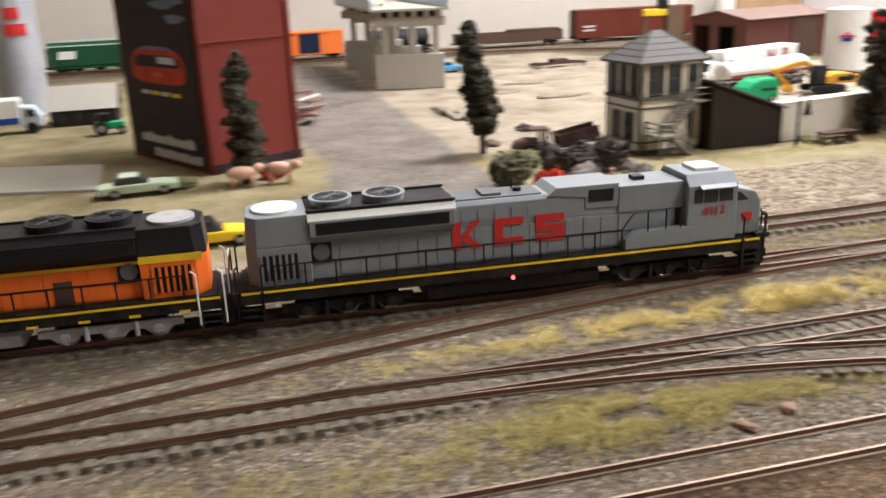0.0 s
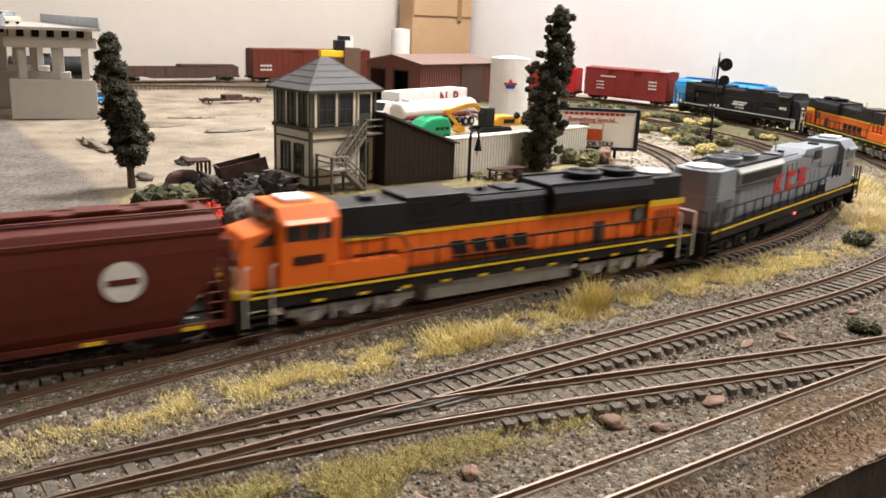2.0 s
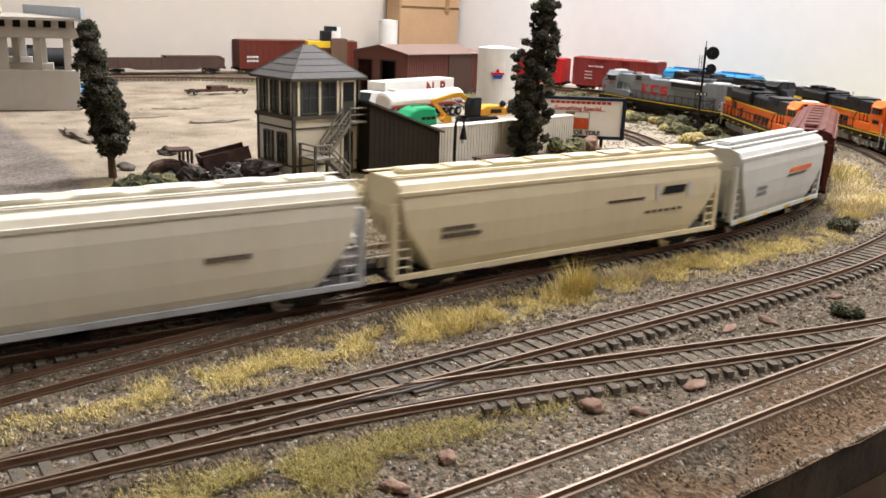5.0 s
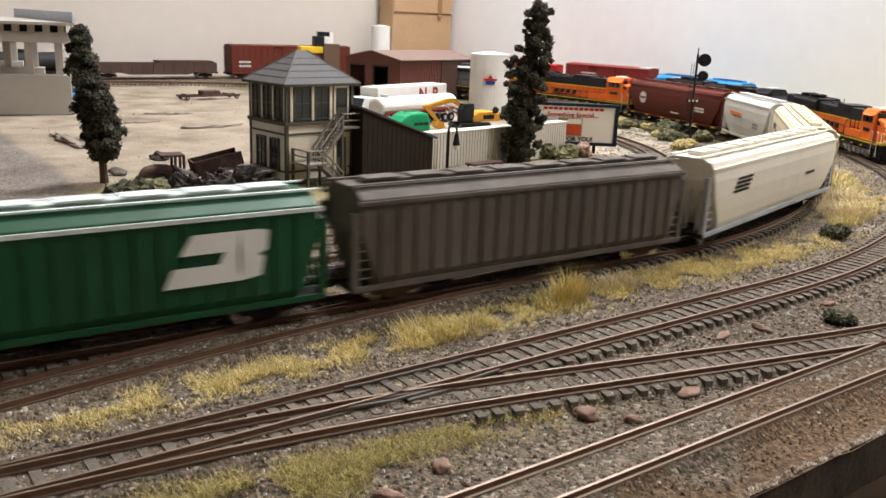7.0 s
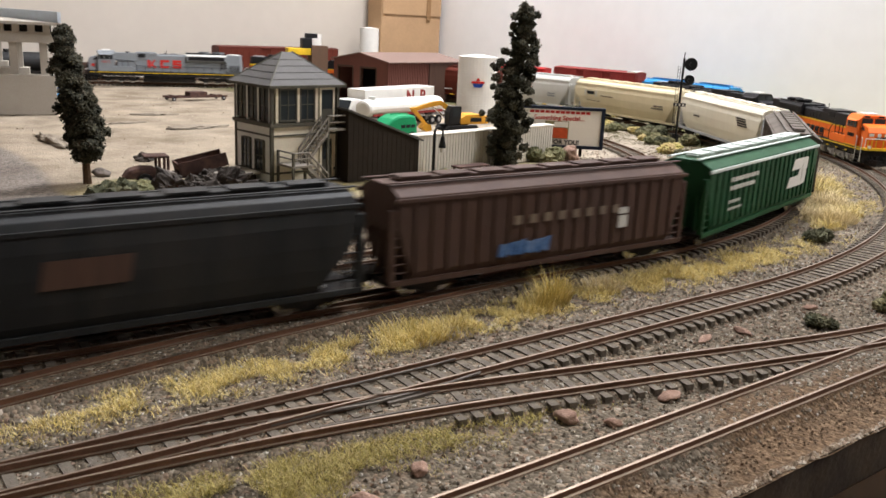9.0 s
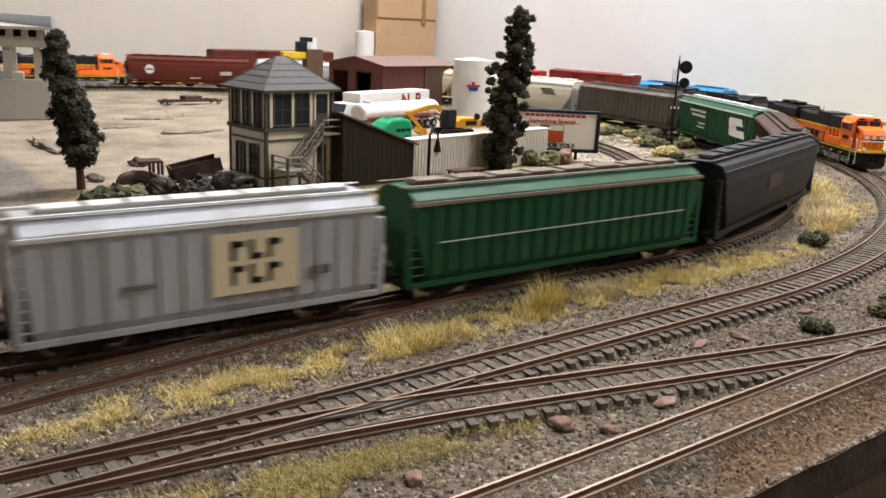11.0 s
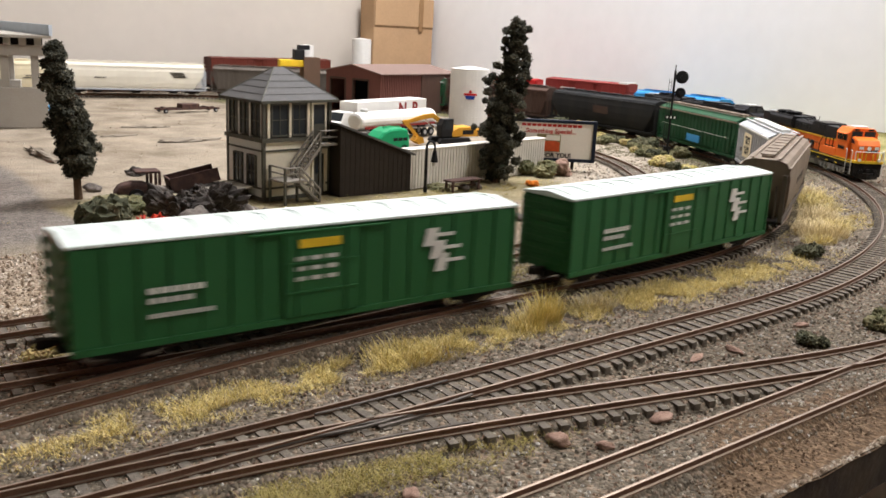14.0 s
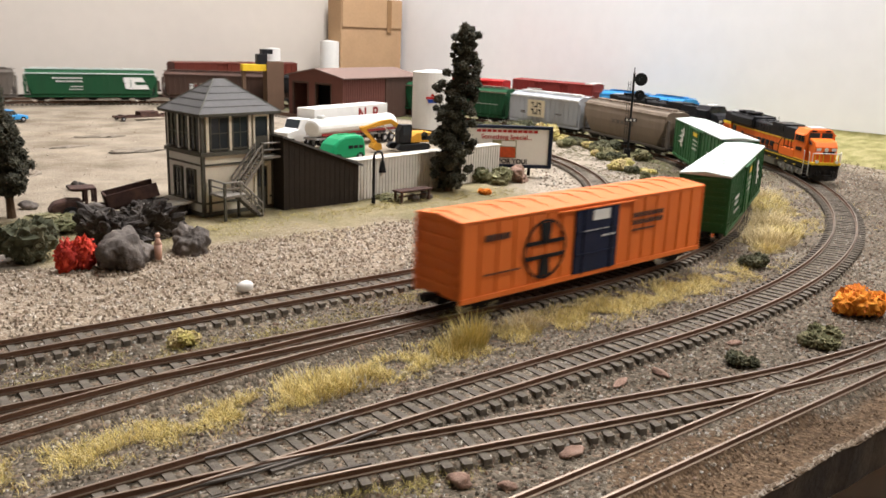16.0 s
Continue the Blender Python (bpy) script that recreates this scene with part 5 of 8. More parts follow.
def standing_stock():
    e = orange_engine("standing cars")
    e.matrix_world = ring_pose(0.77, A_FRONT, True)
    e = black_engine("standing cars")
    e.matrix_world = ring_pose(0.77, A_FRONT + 21.3, True)
    b = boxcar(0.200, BOX_RED, "oxide red boxcar with white lettering bars", None, None, 0.0, 0.04, "boxcar", "standing cars", 0.061)
    b.matrix_world = ring_pose(0.825, 97.7)
    for s in (-1, 1):
        for z in (0.040, 0.034, 0.028):
            patch_row(b, -0.070, z, 4, 0.0034, 0.0024, s, 0.0186, WHITE)
            patch_row(b, 0.045, z - 0.006, 5, 0.0028, 0.0018, s, 0.0186, WHITE)
        patch_row(b, 0.020, 0.044, 8, 0.0034, 0.0024, s, 0.0186, WHITE)
    part("roof_patch", M().box(-0.090, -0.072, -0.016, 0.016, 0.0600, 0.0625), WHITE_ROOF, b, "bare white roof end")
    b = boxcar(0.150, BRIGHT_RED, "bright red boxcar with a white slash emblem", None, None, 0.0, 0.04, "boxcar", "standing cars", 0.055)
    b.matrix_world = ring_pose(0.825, 110.4)
    for s in (-1, 1):
        m = M().prism([(-0.055, 0.030), (-0.030, 0.030), (-0.024, 0.0345), (-0.050, 0.0345)], *sorted((s * 0.0186, s * 0.0190)))
        m.prism([(-0.045, 0.036), (-0.020, 0.036), (-0.016, 0.0395), (-0.040, 0.0395)], *sorted((s * 0.0186, s * 0.0190)))
        part("emblem", m, WHITE, b, "white slash emblem")
    for a in (86.6, 79.2):
        c = covered_hopper(0.104, BLUE, "short sky-blue covered hopper", False, bays=2, top=0.0530)
        tagged(c, group="standing cars")
        c.matrix_world = ring_pose(0.825, a)
    for x, length in ((0.690, 0.245),):
        g = gondola(length, "brown weathered gondola car, empty")
        g.matrix_world = on_back(x)
        tagged(part("cargo_cover", M().prism([(0.0, 0.0335), (0.110, 0.0335), (0.110, 0.0300), (0.0, 0.0300)], -0.0150, 0.0150), BROWN, g), "flat brown load cover")
    b = boxcar(0.290, MAROON, "long maroon boxcar with white lettering bars", None, None, 0.0, 0.05, "boxcar", "standing cars", 0.066)
    b.matrix_world = on_back(0.972)
    for s in (-1, 1):
        for z in (0.030, 0.022):
            patch_row(b, -0.120, z, 4, 0.0050, 0.0040, s, 0.0186, PALE_GREY)
    c = covered_hopper(0.190, BN_GREEN, "dark green covered hopper standing by the wall", True, roof=WHITE_ROOF)
    tagged(c, group="standing cars")
    c.matrix_world = on_back(-0.115)
    for s in (-1, 1):
        patch("emblem", c, -0.070, -0.040, 0.026, 0.040, s, 0.0182, WHITE, 0.003, "white block emblem")
    b = boxcar(0.150, BOX_ORANGE, "orange boxcar with a navy door standing by the wall", None, NAVY, 0.0, 0.04, "boxcar", "standing cars")
    b.matrix_world = on_back(0.275)
    t = thing("tank_car", "black tank car with a low dome", "freight car", "standing cars")
    part("tank", M().cyl((-0.062, 0, 0.030), (0.062, 0, 0.030), 0.0165, 24), CAR_BLACK, t, smooth=False, bevel=0.002)
    part("dome", M().cyl((0, 0, 0.045), (0, 0, 0.051), 0.006, 16), CAR_BLACK, t)
    part("frame", M().box(-0.070, 0.070, -0.0120, 0.0120, 0.0100, 0.0140), UNDER, t)
    for s in (-1, 1):
        freight_truck(t, s * 0.048)
    couplers(t, 0.072)
    t.matrix_world = on_back(0.455)


standing_stock()


# ---- buildings ----
def window(parent, x0, x1, z0, z1, y, n=2, frame=None, name="window"):
    """Glazed sash on a face that looks along -y."""
    w = part(name, M().box(x0, x1, y - 0.0006, y + 0.0004, z0, z1), GLASS, parent)
    f = M()
    t = 0.0009
    f.box(x0 - t, x0 + t * 0.4, y - 0.0014, y, z0 - t, z1 + t).box(x1 - t * 0.4, x1 + t, y - 0.0014, y, z0 - t, z1 + t)
    f.box(x0, x1, y - 0.0013, y, z1 - t * 0.4, z1 + t).box(x0 - t, x1 + t, y - 0.0018, y, z0 - t, z0 + t * 0.4)
    part("window_frame", f, frame or TRIM, w)
    g = M()
    for k in range(1, n):
        x = x0 + (x1 - x0) * k / n
        g.box(x - 0.0003, x + 0.0003, y - 0.0010, y, z0, z1)
    zm = (z0 + z1) / 2
    g.box(x0, x1, y - 0.0010, y, zm - 0.0003, zm + 0.0003)
    part("glazing_bar", g, frame or TRIM, w)
    return w


def signal_tower():
    """Two storeys, glazed upper floor, hipped slate roof, outside stair."""
    t = thing("signal_tower", "two-storey railway signal tower with hipped grey roof and glazed upper floor", "building")
    W, D, belt, eave, top = 0.0655, 0.052, 0.049, 0.081, 0.106
    part("wall", M().box(0, W, 0, D, 0, belt), PLASTER, t)
    # the left face is a cooler, paler off-white than the front
    part("cool_side_face", M().box(-0.0006, 0.0, 0.0, D, 0, belt), PLASTER_COOL, t, "cooler off-white layer on the left face")
    part("upper_wall", M().box(0.0008, W - 0.0008, 0.0008, D - 0.0008, belt, eave), TRIM, t)
    part("belt", M().box(-0.0028, W + 0.0022, -0.0028, D + 0.002, belt - 0.0012, belt + 0.0020), TRIM, t)
    part("base_board", M().box(-0.0016, W + 0.001, -0.0016, D + 0.001, 0, 0.0030), TRIM, t)
    for z in (0.0095, 0.0400):
        part("band", M().box(-0.0014, W + 0.0006, -0.0012, D, z, z + 0.0014), TRIM, t)
    for x, y in ((0, 0), (W, 0), (0, D), (W, D)):
        part("corner_post", M().box(x - 0.0013, x + 0.0013, y - 0.0013, y + 0.0013, 0, eave), TRIM, t)
    # upper floor: pale mullions and sashes
    front = ((0.0075, 0.0230), (0.0275, 0.0410))
    for x0, x1 in front:
        window(t, x0, x1, belt + 0.0040, eave - 0.0035, 0.0, 2)
    for x in (0.0045, 0.0252, 0.0435):
        part("mullion", M().box(x - 0.0013, x + 0.0013, -0.0010, 0.001, belt + 0.002, eave), PLASTER, t)
    d = part("upper_door", M().box(0.0480, 0.0600, -0.0008, 0.001, belt + 0.0020, eave - 0.0040), GLASS, t)
    part("door_frame", M().box(0.0462, 0.0480, -0.0016, 0.001, belt, eave - 0.002).box(0.0600, 0.0616, -0.0016, 0.001, belt, eave - 0.002).box(0.0462, 0.0616, -0.0016, 0.001, eave - 0.004, eave - 0.0022), PLASTER, d)
    part("door_panel", M().box(0.0480, 0.0600, -0.0014, 0.0, belt + 0.002, belt + 0.012), TRIM, d)
    for i in range(3):
        y0 = 0.0030 + i * 0.0165
        w = part("window", M().box(-0.0002, 0.0012, y0, y0 + 0.0135, belt + 0.0040, eave - 0.0035), GLASS, t)
        f = M()
        for y in (y0, y0 + 0.0066, y0 + 0.0132):
            f.box(-0.0010, 0.001, y - 0.0004, y + 0.0006, belt + 0.0035, eave - 0.003)
        f.box(-0.0010, 0.001, y0, y0 + 0.0135, belt + 0.0150, belt + 0.0157)
        part("window_frame", f, TRIM, w)
    for i in range(4):
        y = 0.0015 + i * 0.0163
        part("mullion", M().box(-0.0012, 0.001, y - 0.0010, y + 0.0010, belt + 0.002, eave), PLASTER_COOL, t)
    # lower floor
    for y0 in (0.010, 0.030):
        w = part("window", M().box(-0.0014, -0.0004, y0, y0 + 0.0105, 0.0120, 0.0355), GLASS, t)
        f = M().box(-0.0024, -0.0004, y0 - 0.0014, y0, 0.0110, 0.0365).box(-0.0024, -0.0004, y0 + 0.0105, y0 + 0.0119, 0.0110, 0.0365).box(-0.0024, -0.0004, y0, y0 + 0.0105, 0.0355, 0.0368).box(-0.0028, -0.0004, y0 - 0.002, y0 + 0.0125, 0.0100, 0.0118)
        f.box(-0.0020, -0.0004, y0 + 0.0048, y0 + 0.0056, 0.012, 0.0355).box(-0.0020, -0.0004, y0, y0 + 0.0105, 0.0230, 0.0238)
        part("window_frame", f, TRIM, w)
    d = part("door", M().box(0.0490, 0.0595, -0.0008, 0.001, 0.0020, 0.0360), TRIM, t)
    part("door_pane", M().box(0.0505, 0.0580, -0.0014, 0.0, 0.0190, 0.0335), GLASS, d)
    part("door_frame", M().box(0.0468, 0.0490, -0.0014, 0.001, 0.0, 0.0375).box(0.0595, 0.0612, -0.0014, 0.001, 0.0, 0.0375).box(0.0468, 0.0612, -0.0014, 0.001, 0.0358, 0.0378), PLASTER, d)
    # roof
    o = 0.0055
    cx, cy = W / 2, D / 2
    r = M().add([(-o, -o, eave), (W + o, -o, eave), (W + o, D + o, eave), (-o, D + o, eave), (cx - 0.005, cy, top), (cx + 0.005, cy, top)], [(3, 2, 1, 0), (0, 1, 5, 4), (1, 2, 5), (2, 3, 4, 5), (3, 0, 4)])
    roof = part("roof", r, ROOF_GREY, t)
    part("fascia", M().box(-o, W + o, -o, D + o, eave - 0.0020, eave + 0.0002), TRIM, roof)
    for k in range(1, 5):
        q = k / 5.2
        m = M()
        z = eave + (top - eave) * q
        xa, xb, ya, yb = -o + (cx - 0.005 + o) * q, W + o + (cx + 0.005 - W - o) * q, -o + (cy + o) * q, D + o + (cy - D - o) * q
        m.tube([(xa, ya, z), (xb, ya, z), (xb, yb, z), (xa, yb, z), (xa, ya, z)], 0.0005, 4)
        part("slate_course", m, ROOF_GREY, roof)
    m = M()
    for c in ((-o, -o), (W + o, -o), (W + o, D + o), (-o, D + o)):
        m.cyl((*c, eave), (cx + (0.005 if c[0] > 0 else -0.005), cy, top), 0.0007, 5)
    part("hip_ridge", m, TRIM, roof)
    # outside stair up to the landing
    s = part("landing", M().box(0.0450, 0.0715, -0.0140, 0.0, 0.0440, 0.0458), SILVER_WOOD, t)
    for x, y in ((0.0462, -0.0130), (0.0705, -0.0130), (0.0705, -0.0015)):
        part("post", M().box(x - 0.0010, x + 0.0010, y - 0.0010, y + 0.0010, 0, 0.0570), TRIM, s)
    for z in (0.0510, 0.0565):
        part("railing", M().tube([(0.0462, -0.0130, z), (0.0705, -0.0130, z), (0.0705, -0.001, z)], 0.0007, 6), SILVER_WOOD, s)
    for xa, za, xb, zb, y in ((0.0460, 0.0450, 0.0235, 0.0195, -0.0085), (0.0180, 0.0195, 0.0385, 0.0, -0.0190)):
        f = part("stair_flight", M().box(min(xa, xb), min(xa, xb) + 0.0005, y - 0.0005, y + 0.0005, 0.0, 0.0006), SILVER_WOOD, t)
        for yy in (y - 0.0056, y + 0.0040):
            part("stringer", M().prism([(xa, za), (xa, za - 0.0036), (xb, max(zb - 0.0036, 0)), (xb, zb + 0.0004)], yy, yy + 0.0012), SILVER_WOOD, f)
        n = 9
        for k in range(n):
            q = (k + 0.5) / n
            x, z = xa + (xb - xa) * q, za + (zb - za) * q
            part("tread", M().box(x - 0.0020, x + 0.0020, y - 0.0046, y + 0.0042, z - 0.0014, z - 0.0004), SILVER_WOOD, f)
        for yy in (y - 0.0052, y + 0.0046):
            part("railing", M().tube([(xa, yy, za + 0.0105), (xb, yy, zb + 0.0105)], 0.0008, 6), SILVER_WOOD, f)
            part("railing", M().tube([(xa, yy, za + 0.0055), (xb, yy, zb + 0.0055)], 0.0006, 6), SILVER_WOOD, f)
            for q in (0.0, 0.5, 1.0):
                x, z = xa + (xb - xa) * q, za + (zb - za) * q
                part("baluster", M().cyl((x, yy, max(z - 0.001, 0)), (x, yy, z + 0.0108), 0.0007, 6), SILVER_WOOD, f)
    h = part("half_landing", M().box(0.0030, 0.0240, -0.0250, -0.0020, 0.0180, 0.0195), SILVER_WOOD, t)
    for x, y in ((0.0040, -0.0240), (0.0040, -0.0030), (0.0230, -0.0135)):
        part("landing_post", M().box(x - 0.0009, x + 0.0009, y - 0.0009, y + 0.0009, 0, 0.0300), TRIM, h)
    for z in (0.0250, 0.0298):
        part("railing", M().tube([(0.0180, -0.0240, z), (0.0040, -0.0240, z), (0.0040, -0.0030, z)], 0.0007, 6), SILVER_WOOD, h)
    t.matrix_world = pose(0.452, 0.747, -0.0005, 0, 0, 8)
    deck = thing("timber_deck", "low grey timber deck beside the signal tower", "platform")
    part("deck_top", M().box(-0.038, -0.003, 0.012, 0.046, 0.0090, 0.0110), CONCRETE, deck, bevel=0.0003)
    part("deck_base", M().box(-0.036, -0.005, 0.015, 0.044, 0, 0.0090), DARK_BROWN, deck)
    deck.matrix_world = pose(0.452, 0.747, -0.0005, 0, 0, 8)


SILVER_WOOD = mat("silvery_grey_timber", (0.26, 0.235, 0.20), 0.85, 0, 0.25, 200, 0.2)
signal_tower()


def dark_hut():
    h = thing("lean_to_shed", "dark brown board lean-to shed with sloping roof", "shed")
    part("wall", M().prism([(0, 0), (0.074, 0), (0.074, 0.0335), (0, 0.0605)], 0, 0.050), DARK_BROWN, h)
    for k in range(15):
        x = 0.0025 + k * 0.005
        part("board", M().box(x - 0.0023, x + 0.0023, -0.0003, 0.0, 0.0, 0.0600 - x * 0.365), DARK_BROWN, h)
    part("roof", M().prism([(-0.002, 0.0612), (0.078, 0.0320), (0.078, 0.0336), (-0.002, 0.0628)], -0.003, 0.053), ROOF_GREY, h)
    h.matrix_world = pose(0.5175, 0.738, -0.0005, 0, 0, 2)


def panel_fence():
    f = thing("panel_fence", "chalky white corrugated panel fence", "fence")
    part("rail", M().box(0, 0.200, 0.0012, 0.0030, 0.030, 0.0325).box(0, 0.200, 0.0012, 0.0030, 0.006, 0.008), FENCE_WHITE, f)
    part("cap", M().box(-0.001, 0.201, -0.0022, 0.0120, 0.0350, 0.0362), FENCE_WHITE, f, "flat white top board")
    part("back_board", M().box(0, 0.200, 0.0002, 0.0012, 0, 0.035), DARK_BROWN, f)
    slat = M().box(0, 0.0030, -0.0012, 0.0002, 0, 0.035).mesh("slat")
    slat.materials.append(FENCE_WHITE)
    for k in range(52):
        ob = new("slat", slat)
        ob.parent, ob.matrix_basis = f, pose(k * 0.00385, 0, 0)
    f.matrix_world = pose(0.5935, 0.745, 0, 0, 0, 9)


def street_lamp():
    l = thing("street_lamp", "black swan-neck street lamp", "lamp post")
    part("pole", M().cyl((0, 0, 0), (0, 0, 0.0380), 0.0013, 8).cyl((0, 0, 0), (0, 0, 0.005), 0.0018, 8).cyl((0, 0, 0.017), (0, 0, 0.0185), 0.0016, 8), BLACK, l)
    pts = [(0.0045 - 0.0045 * math.cos(a), 0, 0.038 + 0.0045 * math.sin(a)) for a in [k * math.pi / 10 for k in range(11)]]
    part("neck", M().tube(pts + [(0.0090, 0, 0.034)], 0.0010, 6), BLACK, l)
    part("shade", M().cyl((0.0090, 0, 0.0250), (0.0090, 0, 0.0345), 0.0034, 12, 0.0016), BLACK, l)
    part("globe", M().cyl((0.0090, 0, 0.0215), (0.0090, 0, 0.0252), 0.0022, 12), WHITE, l)
    l.matrix_world = pose(0.5995, 0.727, 0)
    l.scale = (1.0, 1.0, 1.07)


def billboard():
    b = thing("billboard", "roadside billboard with cream face, red lettering and black frame", "billboard")
    W, z0, z1 = 0.092, 0.0115, 0.0510
    part("panel", M().box(0, W, 0, 0.0022, z0, z1), CREAM_SIGN, b)
    f = M().box(-0.0034, W + 0.0034, -0.0016, 0.0034, z1 - 0.0006, z1 + 0.0028).box(-0.0034, W + 0.0034, -0.0016, 0.0034, z0 - 0.0028, z0 + 0.0008)
    f.box(-0.0034, 0.0006, -0.0016, 0.0034, z0, z1).box(W - 0.0006, W + 0.0034, -0.0016, 0.0034, z0, z1)
    part("frame", f, BLACK_BLUE, b, bevel=0.0005)
    for x in (0.014, 0.072):
        part("post", M().box(x - 0.0016, x + 0.0016, 0.0022, 0.0050, 0, z1 - 0.002), DARK_BROWN, b)
    for k in range(12):
        part("headline_bar", M().box(0.014 + k * 0.0055, 0.0185 + k * 0.0055, -0.0003, 0.0, 0.0462, 0.0490), RED, b)
    lettering("slogan", "Something Special...", 0.0069, RED, b, pose(0.046, -0.0003, 0.0412, 90), "red slogan", 0.018)
    lettering("slogan", "JUST FOR YOU!", 0.0068, BLACK, b, pose(0.046, -0.0003, 0.0152, 90), "black slogan", 0.03)
    part("picture", M().box(0.031, 0.057, -0.0004, 0.0, 0.0190, 0.0380), PICTURE_GREEN, b, "picture of a red food package")
    part("picture_box", M().prism([(0.032, 0.0200), (0.056, 0.0195), (0.056, 0.0290), (0.052, 0.0310), (0.036, 0.0305), (0.032, 0.0275)], -0.0007, -0.0003), RED_ORANGE, b)
    part("picture_card", M().box(0.041, 0.056, -0.0009, -0.0004, 0.0315, 0.0372), CREAM_SIGN, b)
    b.matrix_world = pose(0.774, 0.815, 0, 0, 0, -38)


CREAM_SIGN = mat("cream_sign_face", (0.84, 0.80, 0.70), 0.5, 0, 0.06, 60)
BLACK_BLUE = mat("blue_black_frame", (0.012, 0.018, 0.035), 0.5, 0, 0.2, 80)
PICTURE_GREEN = mat("olive_picture_ground", (0.30, 0.26, 0.12), 0.5, 0, 0.4, 200)
RED_ORANGE = mat("red_orange_print", (0.62, 0.10, 0.03), 0.5, 0, 0.3, 300)


def signal_mast():
    s = thing("railway_signal", "black two-headed railway signal mast with ladder", "signal")
    part("mast", M().cyl((0, 0, 0), (0, 0, 0.108), 0.0014, 8).cyl((0, 0, 0), (0, 0, 0.012), 0.0024, 8).cyl((0, 0, 0.108), (0, 0, 0.115), 0.0006, 6), BLACK, s)
    for z, r in ((0.1010, 0.0078), (0.0820, 0.0062)):
        h = part("signal_head", M().cyl((0.008, -0.0050, z), (0.008, -0.0035, z), r, 24), BLACK, s)
        part("lamp_housing", M().box(0.0045, 0.0115, -0.0035, 0.0025, z - 0.005, z + 0.005), BLACK, h)
        part("hood", M().cyl((0.008, -0.0090, z), (0.008, -0.0045, z), 0.0024, 10), BLACK, h)
        part("bracket", M().box(0, 0.006, -0.0008, 0.0008, z - 0.001, z + 0.001), BLACK, h)
    m = M()
    for x in (-0.0030, -0.0060):
        m.cyl((x, 0.001, 0.004), (x, 0.001, 0.098), 0.0003, 4)
    for k in range(21):
        m.cyl((-0.0030, 0.001, 0.006 + k * 0.0044), (-0.0060, 0.001, 0.006 + k * 0.0044), 0.00025, 4)
    part("ladder", m, BLACK, s)
    part("number_plate", M().box(-0.0075, 0.0075, -0.0018, -0.0010, 0.0490, 0.0530), BLACK, s)
    m = M()
    for x in (-0.0055, -0.001, 0.0035):
        m.box(x, x + 0.0022, -0.0022, -0.0018, 0.0497, 0.0523)
    part("plate_bars", m, WHITE, s)
    part("relay_box", M().box(-0.004, 0.004, 0.002, 0.008, 0, 0.014), BLACK, s, bevel=0.0004)
    s.matrix_world = pose(1.035, 0.805, -0.001, 0, 0, -42)


def overpass():
    """Concrete piers under a raised road, running away to the wall."""
    o = thing("concrete_overpass", "grey concrete highway overpass on walled piers", "bridge")
    dirx = Vector((0.0, 1.0, 0)).normalized()
    for i in range(3):
        p = Vector((0.316, 1.300, 0)) + dirx * (0.145 * i)
        q = part("pier_wall", M().box(0, 0.100, 0, 0.020, 0, 0.0490), CONCRETE, o, bevel=0.0006)
        q.matrix_basis = pose(p.x, p.y, p.z, 0, 0, -14)
        for x in (0.016, 0.054, 0.088):
            part("column", M().box(x - 0.0045, x + 0.0045, 0.005, 0.014, 0.0490, 0.0880), CONCRETE, q)
        part("cap_beam", M().box(-0.003, 0.103, 0.001, 0.018, 0.0880, 0.1010), CONCRETE, q, bevel=0.0005)
        # near-black sheet stands in for the shade between cap beam and deck
        part("girder_gap_shade", M().box(0.002, 0.098, 0.006, 0.016, 0.1010, 0.1094), UNDER, q, "dark sheet standing in for the shade between the girders")
        for k in range(6):
            part("girder_end", M().box(0.004 + k * 0.017, 0.012 + k * 0.017, -0.003, 0.022, 0.1010, 0.1095), CONCRETE, q)
    a, b = Vector((0.316, 1.29, 0)), Vector((0.316, 1.29, 0)) + dirx * 0.36
    side = Vector((0.97, -0.24, 0)) * 0.106
    v = [(*(p + e).xy, z) for z in (0.1095, 0.1130) for p, e in ((a, Vector((-0.004, 0, 0))), (a, side), (b, side), (b, Vector((-0.004, 0, 0))))]
    part("deck", M().add(v, [(3, 2, 1, 0), (4, 5, 6, 7), (0, 1, 5, 4), (1, 2, 6, 5), (2, 3, 7, 6), (3, 0, 4, 7)]), CONCRETE, o)
    for e in (Vector((-0.003, 0, 0)), side):
        m = M()
        d = Vector((0.004, 0, 0))
        v = [(*(p + e + f).xy, z) for z in (0.1130, 0.1260) for p, f in ((a, -d / 2), (a, d / 2), (b, d / 2), (b, -d / 2))]
        part("parapet", m.add(v, [(3, 2, 1, 0), (4, 5, 6, 7), (0, 1, 5, 4), (1, 2, 6, 5), (2, 3, 7, 6), (3, 0, 4, 7)]), SKY_GREY, o, "pale blue-grey parapet")


SKY_GREY = mat("pale_blue_grey_paint", (0.50, 0.56, 0.62), 0.6, 0, 0.12, 60)


